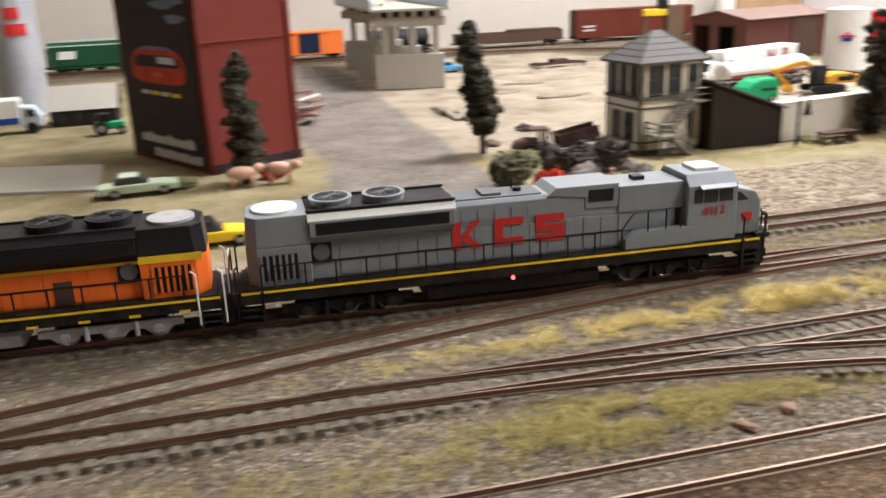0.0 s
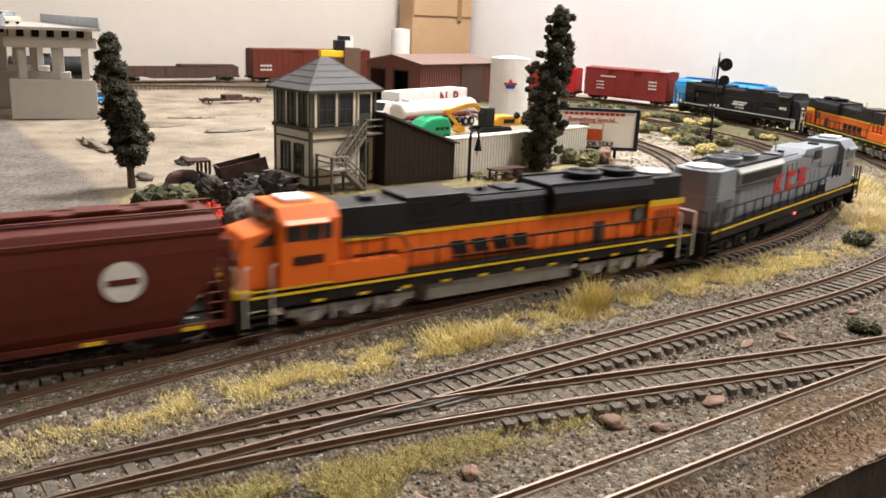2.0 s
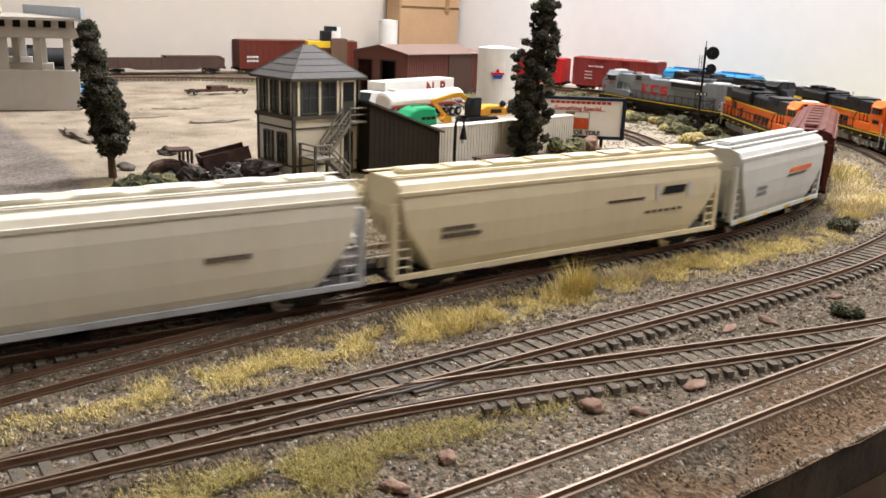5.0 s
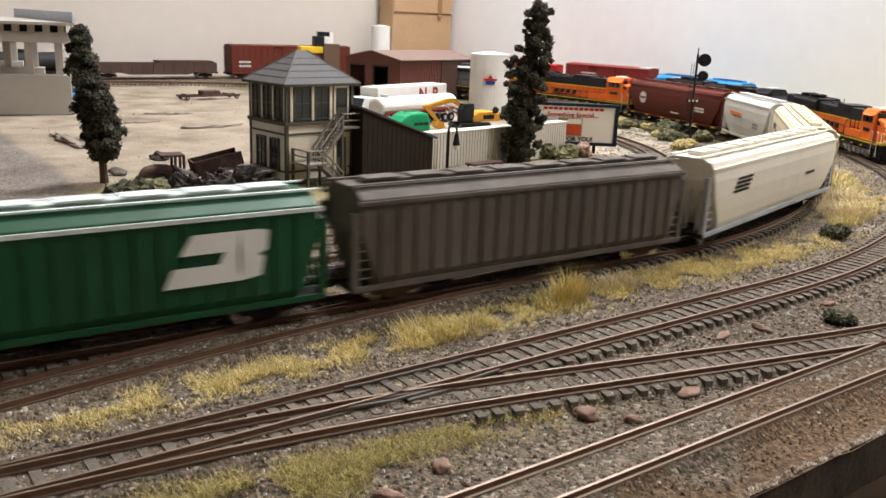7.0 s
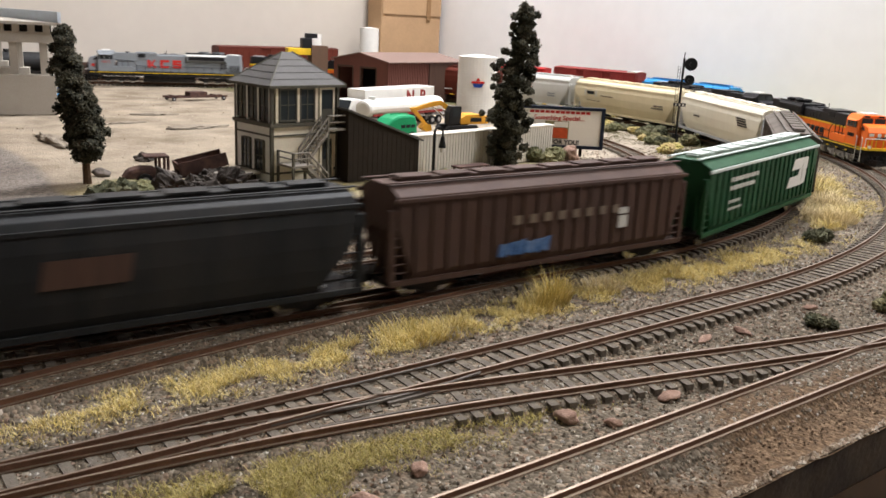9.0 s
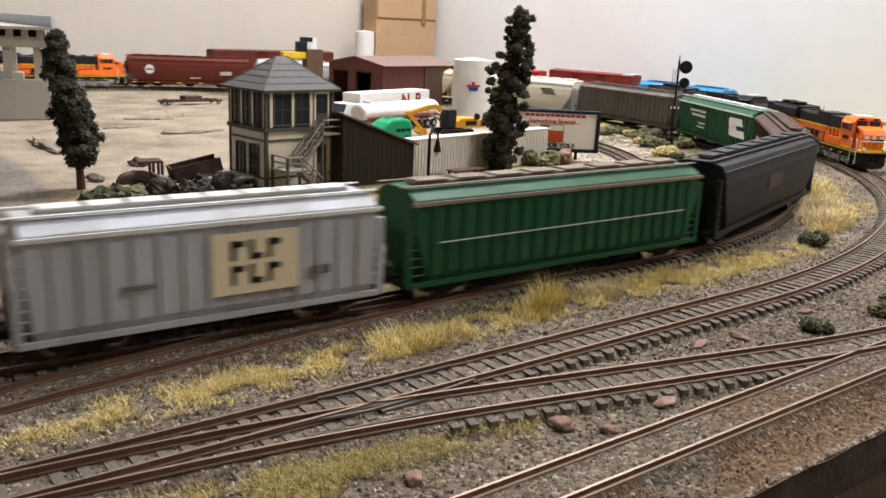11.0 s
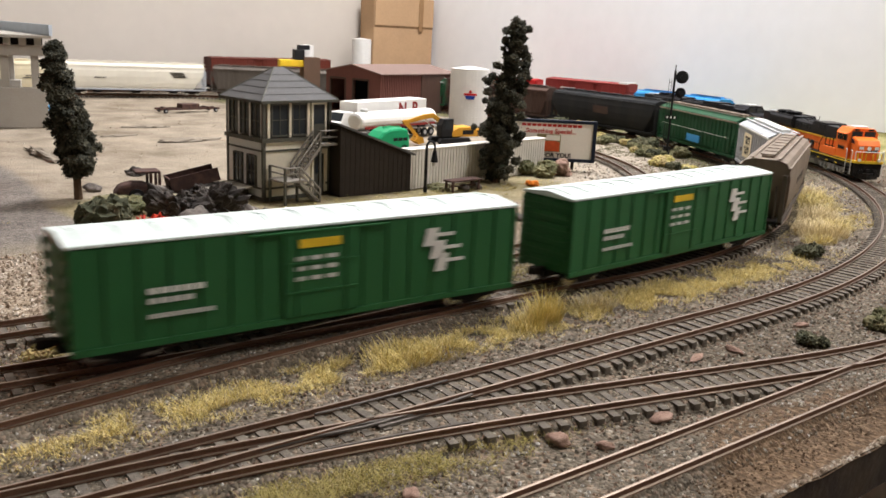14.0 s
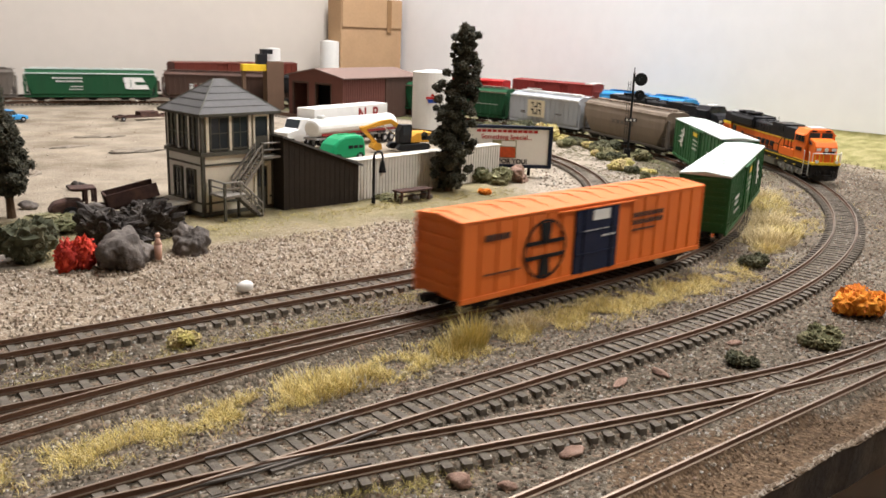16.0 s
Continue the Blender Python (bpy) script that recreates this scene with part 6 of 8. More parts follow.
def engine_shed():
    s = thing("corrugated_shed", "brown-red corrugated industrial shed with two black doorways", "shed")
    W, D, e, r = 0.125, 0.200, 0.070, 0.081
    # gable end looks along -y with two openings; the long side looks along +x
    for x0, x1, z0, z1 in ((0, 0.010, 0, e), (0.046, 0.062, 0, e), (0.100, W, 0, e), (0.010, 0.046, 0.058, e), (0.062, 0.100, 0.058, e)):
        part("gable_panel", M().box(x0, x1, 0, 0.003, z0, z1), SHED_RED, s)
    part("gable_top", M().prism([(0, e), (W, e), (W / 2, r)], 0, 0.003), SHED_RED, s)
    for x0 in (0.010, 0.063):
        for x in (x0 - 0.001, x0 + 0.035):
            part("doorway_jamb", M().box(x, x + 0.002, -0.001, 0.004, 0, 0.059), BROWN, s)
        part("doorway_lintel", M().box(x0 + 0.001, x0 + 0.035, -0.001, 0.004, 0.056, 0.059), BROWN, s)
    # darker brown section towards the far end of the long side
    part("dark_side_panel", M().box(W + 0.0002, W + 0.0030, 0.104, 0.168, 0, e - 0.004), BROWN, s, "dark brown section of the long side", bevel=0.0004)
    # added black board gives the doorways their dark, unlit interior
    part("doorway_blackout", M().box(0.003, W - 0.003, 0.07, 0.074, 0, e), BLACK, s)
    part("side_wall", M().box(0, 0.003, 0.003, D, 0, e).box(W - 0.003, W, 0.003, D, 0, e).box(0.003, W - 0.003, D - 0.003, D, 0, e), SHED_RED, s)
    rib = M().box(0, 0.0012, 0, 0.0022, 0, e - 0.001).mesh("corrugation")
    rib.materials.append(SHED_RED)
    for k in range(44):
        ob = new("corrugation", rib)
        ob.parent, ob.matrix_basis = s, pose(W, 0.004 + k * 0.0044, 0)
    for sx in (0, 1):
        x = -0.005 if sx == 0 else W + 0.005
        part("roof_slope", M().add([(x, -0.004, e - 0.0008), (W / 2, -0.004, r + 0.001), (W / 2, D + 0.004, r + 0.001), (x, D + 0.004, e - 0.0008), (x, -0.004, e - 0.0024), (W / 2, -0.004, r - 0.0004), (W / 2, D + 0.004, r - 0.0004), (x, D + 0.004, e - 0.0024)], [(0, 1, 2, 3), (7, 6, 5, 4), (0, 4, 5, 1), (3, 2, 6, 7), (0, 3, 7, 4), (1, 5, 6, 2)]), SHED_ROOF, s)
    s.matrix_world = pose(0.8976, 1.4307, 0, 0, 0, -75)


def arc_patch(name, parent, r, mid, span, z0, z1, material):
    """Paint on a round shell: a thin bent plate."""
    n = 10
    v = [((r + d) * math.cos(radians(mid - span + 2 * span * k / n)), (r + d) * math.sin(radians(mid - span + 2 * span * k / n)), z) for k in range(n + 1) for d in (-0.0004, 0.0008) for z in (z0, z1)]
    f = [(4 * k + a, 4 * k + b, 4 * k + 4 + b, 4 * k + 4 + a) for k in range(n) for a, b in ((0, 1), (1, 3), (3, 2), (2, 0))]
    return part(name, M().add(v, f + [(0, 2, 3, 1), (4 * n, 4 * n + 1, 4 * n + 3, 4 * n + 2)]), material, parent)


def oil_tank(x, y, r, h, label, emblem=False, paint=None):
    t = thing("storage_tank", label, "storage tank")
    part("shell", M().cyl((0, 0, 0), (0, 0, h), r, 36), paint or WHITE, t, smooth=False)
    for k in range(1, 6):
        part("hoop", M().cyl((0, 0, h * k / 6 - 0.0004), (0, 0, h * k / 6 + 0.0004), r + 0.0004, 36), paint or WHITE, t)
    part("lid", M().cyl((0, 0, h), (0, 0, h + r * 0.12), r * 1.01, 36, r * 0.2), paint or WHITE, t)
    if emblem:
        c, q = math.cos(radians(-126)), math.sin(radians(-126))
        m = M()
        n = (c * (r + 0.0006), q * (r + 0.0006))
        tx, ty = -q, c
        for pts, material, nm in (([(-0.010, 0.048), (0.010, 0.048), (0.010, 0.051), (-0.010, 0.051)], RED, "emblem_band"), ([(-0.003, 0.0515), (0.003, 0.0515), (0.001, 0.056), (-0.001, 0.056)], RED, "emblem_top"), ([(-0.008, 0.0475), (0.008, 0.0475), (0.006, 0.042), (-0.006, 0.042)], BLUE_DEEP, "emblem_foot")):
            v = [(n[0] + tx * a + c * d, n[1] + ty * a + q * d, z) for d in (-0.003, 0.0006) for a, z in pts]
            part(nm, M().add(v, [(3, 2, 1, 0), (4, 5, 6, 7), (0, 1, 5, 4), (1, 2, 6, 5), (2, 3, 7, 6), (3, 0, 4, 7)]), material, t)
    t.matrix_world = pose(x, y, 0)
    return t


BLUE_DEEP = mat("deep_blue_paint", (0.02, 0.06, 0.30), 0.5, 0, 0.1, 60)


MURAL_CLOUD = mat("mural_cloud_blue", (0.16, 0.19, 0.27), 0.6, 0, 0.5, 40)
MURAL_RED = mat("mural_red_paint", (0.50, 0.05, 0.02), 0.6, 0, 0.45, 40)


def mural_building():
    b = thing("mural_building", "tall flat brick-red building with a dark painted mural wall", "building")
    A, B, H = 0.094, 0.150, 0.230
    part("wall", M().box(0, A, 0, B, 0, H), BRICK_RED, b)
    part("string_course", M().box(-0.001, A + 0.001, -0.0012, B, 0.112, 0.1135), BRICK_RED, b)
    part("mural", M().box(-0.0012, 0.0, 0.008, B - 0.006, 0.004, H - 0.004), MURAL_DARK, b, "dark mural wall")
    # a painted engine front under a cloudy night sky, in plain shapes
    def paint(pts, material, lift):
        part("mural_shape", M().prism(pts, -0.0012 - 0.0004 * lift, -0.0010, "x"), material, b)

    for y, z, w, h in ((0.046, 0.186, 0.034, 0.010), (0.036, 0.168, 0.024, 0.007), (0.062, 0.178, 0.030, 0.006), (0.030, 0.150, 0.018, 0.006), (0.052, 0.144, 0.022, 0.004), (0.034, 0.132, 0.016, 0.004)):
        paint([(y + w * math.cos(a) * (1 + 0.2 * math.sin(3 * a + z * 90)), z + h * math.sin(a)) for a in [k * math.pi / 8 for k in range(16)]], MURAL_CLOUD, 1)
    front = [(0.026, 0.062), (0.030, 0.052), (0.050, 0.048), (0.100, 0.048), (0.120, 0.053), (0.126, 0.064), (0.124, 0.092), (0.114, 0.106), (0.096, 0.112), (0.054, 0.112), (0.036, 0.106), (0.027, 0.092)]
    front = [(y, 0.0745 + (z - 0.048) * 0.5) for y, z in front]
    paint(front, MURAL_RED, 1)
    paint([(0.040, 0.1040), (0.056, 0.1080), (0.096, 0.1080), (0.110, 0.1040), (0.096, 0.1050), (0.056, 0.1050)], MURAL_CLOUD, 2)
    paint([(0.034, 0.0900), (0.118, 0.0890), (0.117, 0.0970), (0.108, 0.1000), (0.044, 0.1000), (0.034, 0.0970)], MURAL_DARK, 2)
    paint([(0.040, 0.0930), (0.072, 0.0930), (0.072, 0.0990), (0.044, 0.0990)], SKY_GREY, 3)
    paint([(0.066, 0.0810), (0.086, 0.0810), (0.084, 0.0850), (0.068, 0.0850)], RED_ORANGE, 3)
    for y, w, m in ((0.040, 0.014, YELLOW), (0.060, 0.012, PALE_GREY), (0.078, 0.014, YELLOW), (0.098, 0.012, PALE_GREY)):
        paint([(y, 0.0640), (y + w, 0.0640), (y + w, 0.0675), (y, 0.0675)], m, 2)
    for k in range(8):
        y = 0.026 + k * 0.0125
        paint([(y, 0.0185), (y + 0.0095, 0.0185), (y + 0.0095, 0.0255 + 0.003 * (k % 3 == 0)), (y, 0.0255)], PALE_GREY, 1)
    for k in range(7):
        y = 0.016 + k * 0.0125
        paint([(y, 0.0055), (y + 0.0098, 0.0055), (y + 0.0098, 0.0135), (y, 0.0135 - 0.002 * (k % 2))], PALE_GREY, 1)
    part("plinth", M().box(0.002, A + 0.0010, -0.0014, 0.0, 0, 0.008), MURAL_DARK, b)
    part("downpipe", M().cyl((A - 0.004, -0.0012, 0), (A - 0.004, -0.0012, H), 0.0010, 8), BRICK_RED, b)
    b.matrix_world = pose(0.081, 0.822, 0, 0, 0, 30)


SILO_GREY = mat("weathered_silo_grey", (0.36, 0.37, 0.39), 0.6, 0.2, 0.2, 30)
RUST_PALE_BOARD = mat("faded_pink_board", (0.40, 0.25, 0.21), 0.8, 0, 0.3, 120)


def small_buildings():
    h = thing("cottage", "low grey cottage with a pitched roof", "building")
    part("wall", M().box(0, 0.075, 0, 0.05, 0, 0.020), DARK_BROWN, h)
    part("roof", M().prism([(-0.003, 0.019), (0.053, 0.019), (0.025, 0.046)], -0.003, 0.078, "x"), CONCRETE, h)
    h.matrix_world = pose(-0.105, 1.17, 0, 0, 0, 0)
    t = oil_tank(-0.155, 1.30, 0.030, 0.160, "tall grey cylindrical silo with a red emblem", False, SILO_GREY)
    arc_patch("emblem", t, 0.0306, -72, 24, 0.104, 0.118, RED)
    arc_patch("emblem", t, 0.0306, -76, 16, 0.124, 0.138, RED)
    for k, (x, w) in enumerate(((0.006, 0.010), (0.026, 0.008), (0.044, 0.010))):
        part("window", M().box(x, x + w, -0.0006, 0.0004, 0.006, 0.015), GLASS, h)
    part("gable", M().prism([(0.0, 0.0195), (0.050, 0.0195), (0.025, 0.0440)], 0.0752, 0.0790, "x"), DARK_BROWN, h)
    v = thing("delivery_truck", "white toy delivery truck with a blue lower side", "truck")
    part("box", M().box(-0.034, 0.018, -0.014, 0.014, 0.010, 0.040), WHITE, v, bevel=0.002)
    part("cab", M().prism([(0.018, 0.007), (0.040, 0.007), (0.040, 0.018), (0.032, 0.030), (0.018, 0.031)], -0.013, 0.013), SKY_GREY, v, bevel=0.0015)
    part("side_stripe", M().box(-0.032, 0.016, -0.0146, -0.0140, 0.012, 0.019), BLUE_DEEP, v)
    part("side_window", M().box(0.024, 0.033, -0.0135, -0.0129, 0.019, 0.027), GLASS, v)
    for x in (-0.020, 0.028):
        for y in (-0.0125, 0.0125):
            part("wheel", M().cyl((x, y - 0.002, 0.0065), (x, y + 0.002, 0.0065), 0.0065, 14), BLACK, v)
    v.matrix_world = pose(-0.150, 1.150, 0, 0, 0, 6)
    p = M().add([(-0.160, 0.945, -0.002), (-0.020, 0.905, -0.002), (-0.012, 0.800, -0.002), (-0.160, 0.835, -0.002), (-0.160, 0.945, 0.0020), (-0.020, 0.905, 0.0020), (-0.012, 0.800, 0.0020), (-0.160, 0.835, 0.0020)], [(0, 1, 2, 3), (4, 5, 6, 7), (0, 1, 5, 4), (1, 2, 6, 5), (2, 3, 7, 6), (3, 0, 4, 7)])
    tagged(part("paved_path", p, CONCRETE, bevel=0.0006), "pale grey concrete slab path on the turf", "path", kind="structure")
    heap = thing("lumber_pile", "untidy pile of pinkish scrap boards beside the road", "scrap")
    rng = random.Random(77)
    for k in range(16):
        q = part("scrap_board", M().box(-rng.uniform(0.012, 0.024), rng.uniform(0.012, 0.022), -0.003, 0.003, 0, 0.0022), (PINK_STONE, PALE_GREY, RUST_PALE_BOARD)[k % 3], heap)
        q.matrix_basis = pose(rng.uniform(-0.010, 0.010), rng.uniform(-0.016, 0.016), 0.0022 * k, rng.uniform(-6, 6), rng.uniform(-8, 8), rng.uniform(-35, 35))
    heap.matrix_world = pose(0.186, 1.060, 0.001)


dark_hut()
panel_fence()
street_lamp()
billboard()
signal_mast()
overpass()
engine_shed()
oil_tank(1.008, 1.175, 0.0305, 0.087, "white ribbed oil storage tank with a red and blue emblem", True)
oil_tank(1.235, 1.86, 0.0220, 0.116, "small white cylindrical tank by the wall")
oil_tank(1.090, 1.86, 0.0170, 0.098, "short white cylindrical tank by the wall")
mural_building()
small_buildings()


# ---- vehicles and yard things ----
def tyre(parent, x, y, z, r, w=0.003):
    t = part("wheel", M().cyl((x, y - w / 2, z), (x, y + w / 2, z), r, 14), BLACK, parent)
    part("hub", M().cyl((x, y - w / 2 - 0.0002, z), (x, y + w / 2 + 0.0002, z), r * 0.5, 10), SILVER, t)


def semi_trailer():
    t = thing("semi_truck", "white semi truck with a long box trailer", "truck")
    part("trailer_box", M().box(0.0, 0.158, -0.0150, 0.0150, 0.0135, 0.0460), WHITE, t, bevel=0.0006)
    part("trailer_skirt", M().box(0.004, 0.154, -0.0138, 0.0138, 0.0095, 0.0135), BOX_RED, t, "dark red lower rail")
    lettering("letter", "N", 0.0245, BOX_RED, t, pose(0.100, -0.0152, 0.0325, 90), "dark red initial", 0.03)
    lettering("letter", "P", 0.0245, BOX_RED, t, pose(0.129, -0.0152, 0.0325, 90), "dark red initial", 0.03)
    part("cab", M().prism([(-0.050, 0.006), (-0.004, 0.006), (-0.004, 0.034), (-0.022, 0.034), (-0.028, 0.022), (-0.048, 0.019)], -0.013, 0.013), WHITE, t, bevel=0.001)
    part("cab_window", M().prism([(-0.0225, 0.0325), (-0.0275, 0.0225), (-0.0278, 0.0228), (-0.0228, 0.0330)], -0.0115, 0.0115), GLASS, t)
    for x in (-0.040, -0.010, 0.125, 0.138):
        for y in (-0.0120, 0.0120):
            tyre(t, x, y, 0.0058, 0.0058)
    t.matrix_world = pose(0.740, 1.095, 0, 0, 0, 19)


def green_cab():
    """A green moulded truck cab seen over the fence."""
    t = thing("truck_cab", "emerald green moulded toy truck cab behind the fence", "truck")
    pts = [(-0.026, 0.004), (-0.026, 0.012), (-0.022, 0.020), (-0.015, 0.026), (-0.006, 0.0295), (0.012, 0.0300), (0.020, 0.028), (0.023, 0.020), (0.024, 0.004)]
    part("cab_shell", M().prism(pts, -0.0130, 0.0130), GREEN_TARP, t, bevel=0.0030)
    for k in range(3):
        part("vent_slot", M().box(-0.002 + k * 0.0075, 0.004 + k * 0.0075, -0.0134, -0.0128, 0.0150, 0.0185), BLACK, t)
    part("roof_ridge", M().box(-0.008, 0.018, -0.0008, 0.0008, 0.0295, 0.0308), GREEN_TARP, t)
    for x in (-0.016, 0.015):
        for y in (-0.0115, 0.0115):
            tyre(t, x, y, 0.0052, 0.0052)
    t.matrix_world = pose(0.708, 0.952, 0, 0, 0, 6)


def tank_trailer():
    """White tank trailer parked before the long box trailer."""
    t = thing("tank_trailer", "white rounded tank trailer with a red lower stripe", "truck")
    prof = [(0.0135 * math.cos(a), 0.0255 + 0.0115 * math.sin(a)) for a in [k * math.pi / 9 for k in range(18)]]
    part("tank", M().prism(prof, -0.078, 0.078, "x"), WHITE, t, bevel=0.0040)
    part("hatch", M().cyl((-0.060, 0, 0.036), (-0.060, 0, 0.0405), 0.0050, 14), PALE_GREY, t, bevel=0.0006)
    part("frame", M().box(-0.080, 0.080, -0.0110, 0.0110, 0.0120, 0.0145), SILVER, t)
    for s in (-1, 1):
        part("stripe", M().box(-0.072, 0.072, *sorted((s * 0.0126, s * 0.0137)), 0.0165, 0.0195), BOX_RED, t, "dark red lower stripe")
        for k in range(4):
            part("tool_box", M().box(-0.060 + k * 0.032, -0.044 + k * 0.032, *sorted((s * 0.0100, s * 0.0128)), 0.0135, 0.0180), BLACK, t)
    for x in (-0.064, -0.050, 0.052, 0.066):
        for y in (-0.0110, 0.0110):
            tyre(t, x, y, 0.0060, 0.0060)
    t.matrix_world = pose(0.795, 1.068, 0, 0, 0, 16)


GREEN_TARP = mat("emerald_green_plastic", (0.01, 0.30, 0.12), 0.45, 0, 0.12, 80)
DIGGER = mat("ochre_yellow_paint", (0.62, 0.30, 0.03), 0.5, 0, 0.2, 100)


def excavator():
    e = thing("excavator", "ochre yellow excavator with a bent boom", "excavator")
    for y in (-0.012, 0.012):
        part("crawler", M().prism([(-0.022, 0.002), (-0.026, 0.006), (-0.022, 0.011), (0.022, 0.011), (0.026, 0.006), (0.022, 0.002)], y - 0.004, y + 0.004), BLACK, e, bevel=0.0006)
    part("body", M().prism([(-0.006, 0.0125), (0.036, 0.0125), (0.036, 0.0225), (0.030, 0.0265), (0.006, 0.0265), (-0.006, 0.0205)], -0.0135, 0.0135), DIGGER, e, bevel=0.0010)
    part("engine_grille", M().box(0.012, 0.030, -0.0140, -0.0134, 0.0160, 0.0220), BLACK, e)
    c = part("cab", M().prism([(-0.022, 0.0125), (-0.003, 0.0125), (-0.003, 0.0385), (-0.018, 0.0385), (-0.022, 0.0300)], -0.0135, -0.0010), BLACK, e, bevel=0.0008)
    part("cab_glass", M().box(-0.0170, -0.0060, -0.0140, -0.0134, 0.0240, 0.0360), GLASS, c)
    part("counterweight", M().box(0.036, 0.043, -0.0125, 0.0125, 0.0125, 0.0235), DIGGER, e, bevel=0.0012)
    part("boom", M().prism([(-0.010, 0.0260), (-0.006, 0.0320), (-0.026, 0.0455), (-0.040, 0.0440), (-0.072, 0.0345), (-0.071, 0.0300), (-0.038, 0.0375), (-0.026, 0.0390)], 0.0010, 0.0052), DIGGER, e, bevel=0.0005)
    part("boom_ram", M().cyl((-0.016, 0.006, 0.0200), (-0.040, 0.006, 0.0385), 0.0011, 7), STEEL, e)
    part("arm", M().prism([(-0.074, 0.0350), (-0.068, 0.0370), (-0.046, 0.0120), (-0.050, 0.0100)], 0.0014, 0.0048), DIGGER, e, bevel=0.0004)
    part("bucket", M().prism([(-0.052, 0.0140), (-0.044, 0.0120), (-0.042, 0.0040), (-0.050, 0.0020), (-0.057, 0.0070)], -0.003, 0.009), DIGGER, e)
    e.matrix_world = pose(0.829, 0.990, 0, 0, 0, -4)
    e.scale = (0.95, 0.95, 0.88)


def yellow_loader():
    b = thing("loading_tower", "brown block tower carrying a yellow crane", "crane")
    part("tower", M().box(-0.002, 0.028, 0, 0.03, 0, 0.0850), BROWN_BLOCK, b)
    part("jib", M().box(-0.045, 0.000, 0.004, 0.022, 0.0680, 0.0800), YELLOW, b, bevel=0.001)
    part("winch", M().box(-0.018, 0.000, 0.004, 0.022, 0.0800, 0.0980), BLACK, b, bevel=0.001)
    part("gear", M().box(-0.010, 0.010, 0.006, 0.020, 0.0980, 0.1060), BLACK, b)
    part("jib_post", M().box(-0.044, -0.038, 0.008, 0.018, 0, 0.0680), BROWN_BLOCK, b)
    b.matrix_world = pose(0.905, 1.52, 0, 0, 0, -12)


BROWN_BLOCK = mat("umber_brown_block", (0.14, 0.085, 0.055), 0.8, 0, 0.15, 60)


def junked_truck():
    t = thing("wrecked_truck", "rusty wrecked dump truck sunk among rocks", "truck")
    part("hood", M().prism([(-0.004, 0.004), (0.022, 0.004), (0.022, 0.0165), (0.010, 0.0175), (0.000, 0.0150), (-0.004, 0.0090)], -0.008, 0.008), RUST_DARK, t, bevel=0.0025)
    part("fender", M().prism([(0.018, 0.003), (0.040, 0.003), (0.038, 0.0115), (0.030, 0.0150), (0.021, 0.0125)], -0.0125, -0.0060), RUST_PALE, t, bevel=0.002)
    part("cab_roof", M().box(0.012, 0.032, -0.009, 0.009, 0.0255, 0.0275), RUST_DARK, t, bevel=0.0008)
    for x, y in ((0.024, -0.008), (0.024, 0.008), (0.031, -0.008), (0.031, 0.008)):
        part("cab_pillar", M().cyl((x, y, 0.012), (x, y, 0.026), 0.0012, 6), RUST_DARK, t)
    part("chassis", M().box(0.004, 0.075, -0.006, 0.006, 0.006, 0.011), RUST_DARK, t)
    bed = part("dump_bed", M().box(0.038, 0.080, -0.011, 0.011, 0.0120, 0.0135).box(0.038, 0.080, -0.011, -0.0100, 0.0135, 0.0240).box(0.038, 0.080, 0.0100, 0.011, 0.0135, 0.0240).box(0.038, 0.0395, -0.011, 0.011, 0.0135, 0.0240), RUST_DARK, t)
    bed.matrix_basis = pose(0.006, 0, -0.0120, 0, -13, 0)
    for x in (0.012, 0.060):
        for y in (-0.010, 0.010):
            tyre(t, x, y, 0.006, 0.0062)
    t.matrix_world = pose(0.352, 0.795, -0.001, 0, 0, -8)
    t.scale = (0.95, 0.95, 0.88)
    c = thing("old_car_frame", "rusted bare car chassis lying on the sand", "scrap")
    part("rail", M().box(-0.05, 0.05, -0.010, -0.007, 0.004, 0.007).box(-0.05, 0.05, 0.007, 0.010, 0.004, 0.007), RUST_DARK, c)
    part("cross_piece", M().box(-0.04, -0.035, -0.012, 0.012, 0.004, 0.008).box(0.03, 0.035, -0.012, 0.012, 0.004, 0.008), RUST_DARK, c)
    part("seat", M().box(-0.014, 0.016, -0.009, 0.009, 0.006, 0.013), RUST_DARK, c, bevel=0.001)
    for x in (-0.042, 0.042):
        for y in (-0.012, 0.012):
            tyre(c, x, y, 0.003, 0.003)
    c.matrix_world = pose(0.655, 1.44, 0, 0, 0, 6)


RUST_DARK = mat("dark_rust", (0.075, 0.042, 0.035), 0.85, 0, 0.5, 150, 0.4, (0.14, 0.075, 0.05), 0.5)
RUST_PALE = mat("faded_grey_rust", (0.22, 0.19, 0.165), 0.85, 0, 0.3, 150, 0.3)


def sedan(label, paint, roof, m, length=0.056):
    c = thing("car", label, "car")
    h = length / 2
    pts = [(-h, 0.0035), (h, 0.0035), (h, 0.0085), (h * 0.55, 0.0100), (h * 0.25, 0.0105), (-h * 0.5, 0.0105), (-h, 0.0090)]
    part("body", M().prism(pts, -0.0105, 0.0105), paint, c, bevel=0.0012)
    part("cabin", M().prism([(h * 0.28, 0.0104), (h * 0.02, 0.0165), (-h * 0.42, 0.0165), (-h * 0.62, 0.0104)], -0.0090, 0.0090), GLASS, c, bevel=0.0006)
    part("roof", M().box(-h * 0.44, h * 0.03, -0.0092, 0.0092, 0.0160, 0.0170), roof, c, bevel=0.0005)
    for x in (-h * 0.6, h * 0.62):
        for y in (-0.0098, 0.0098):
            tyre(c, x, y, 0.0038, 0.0038, 0.002)
    c.matrix_world = m
    return c


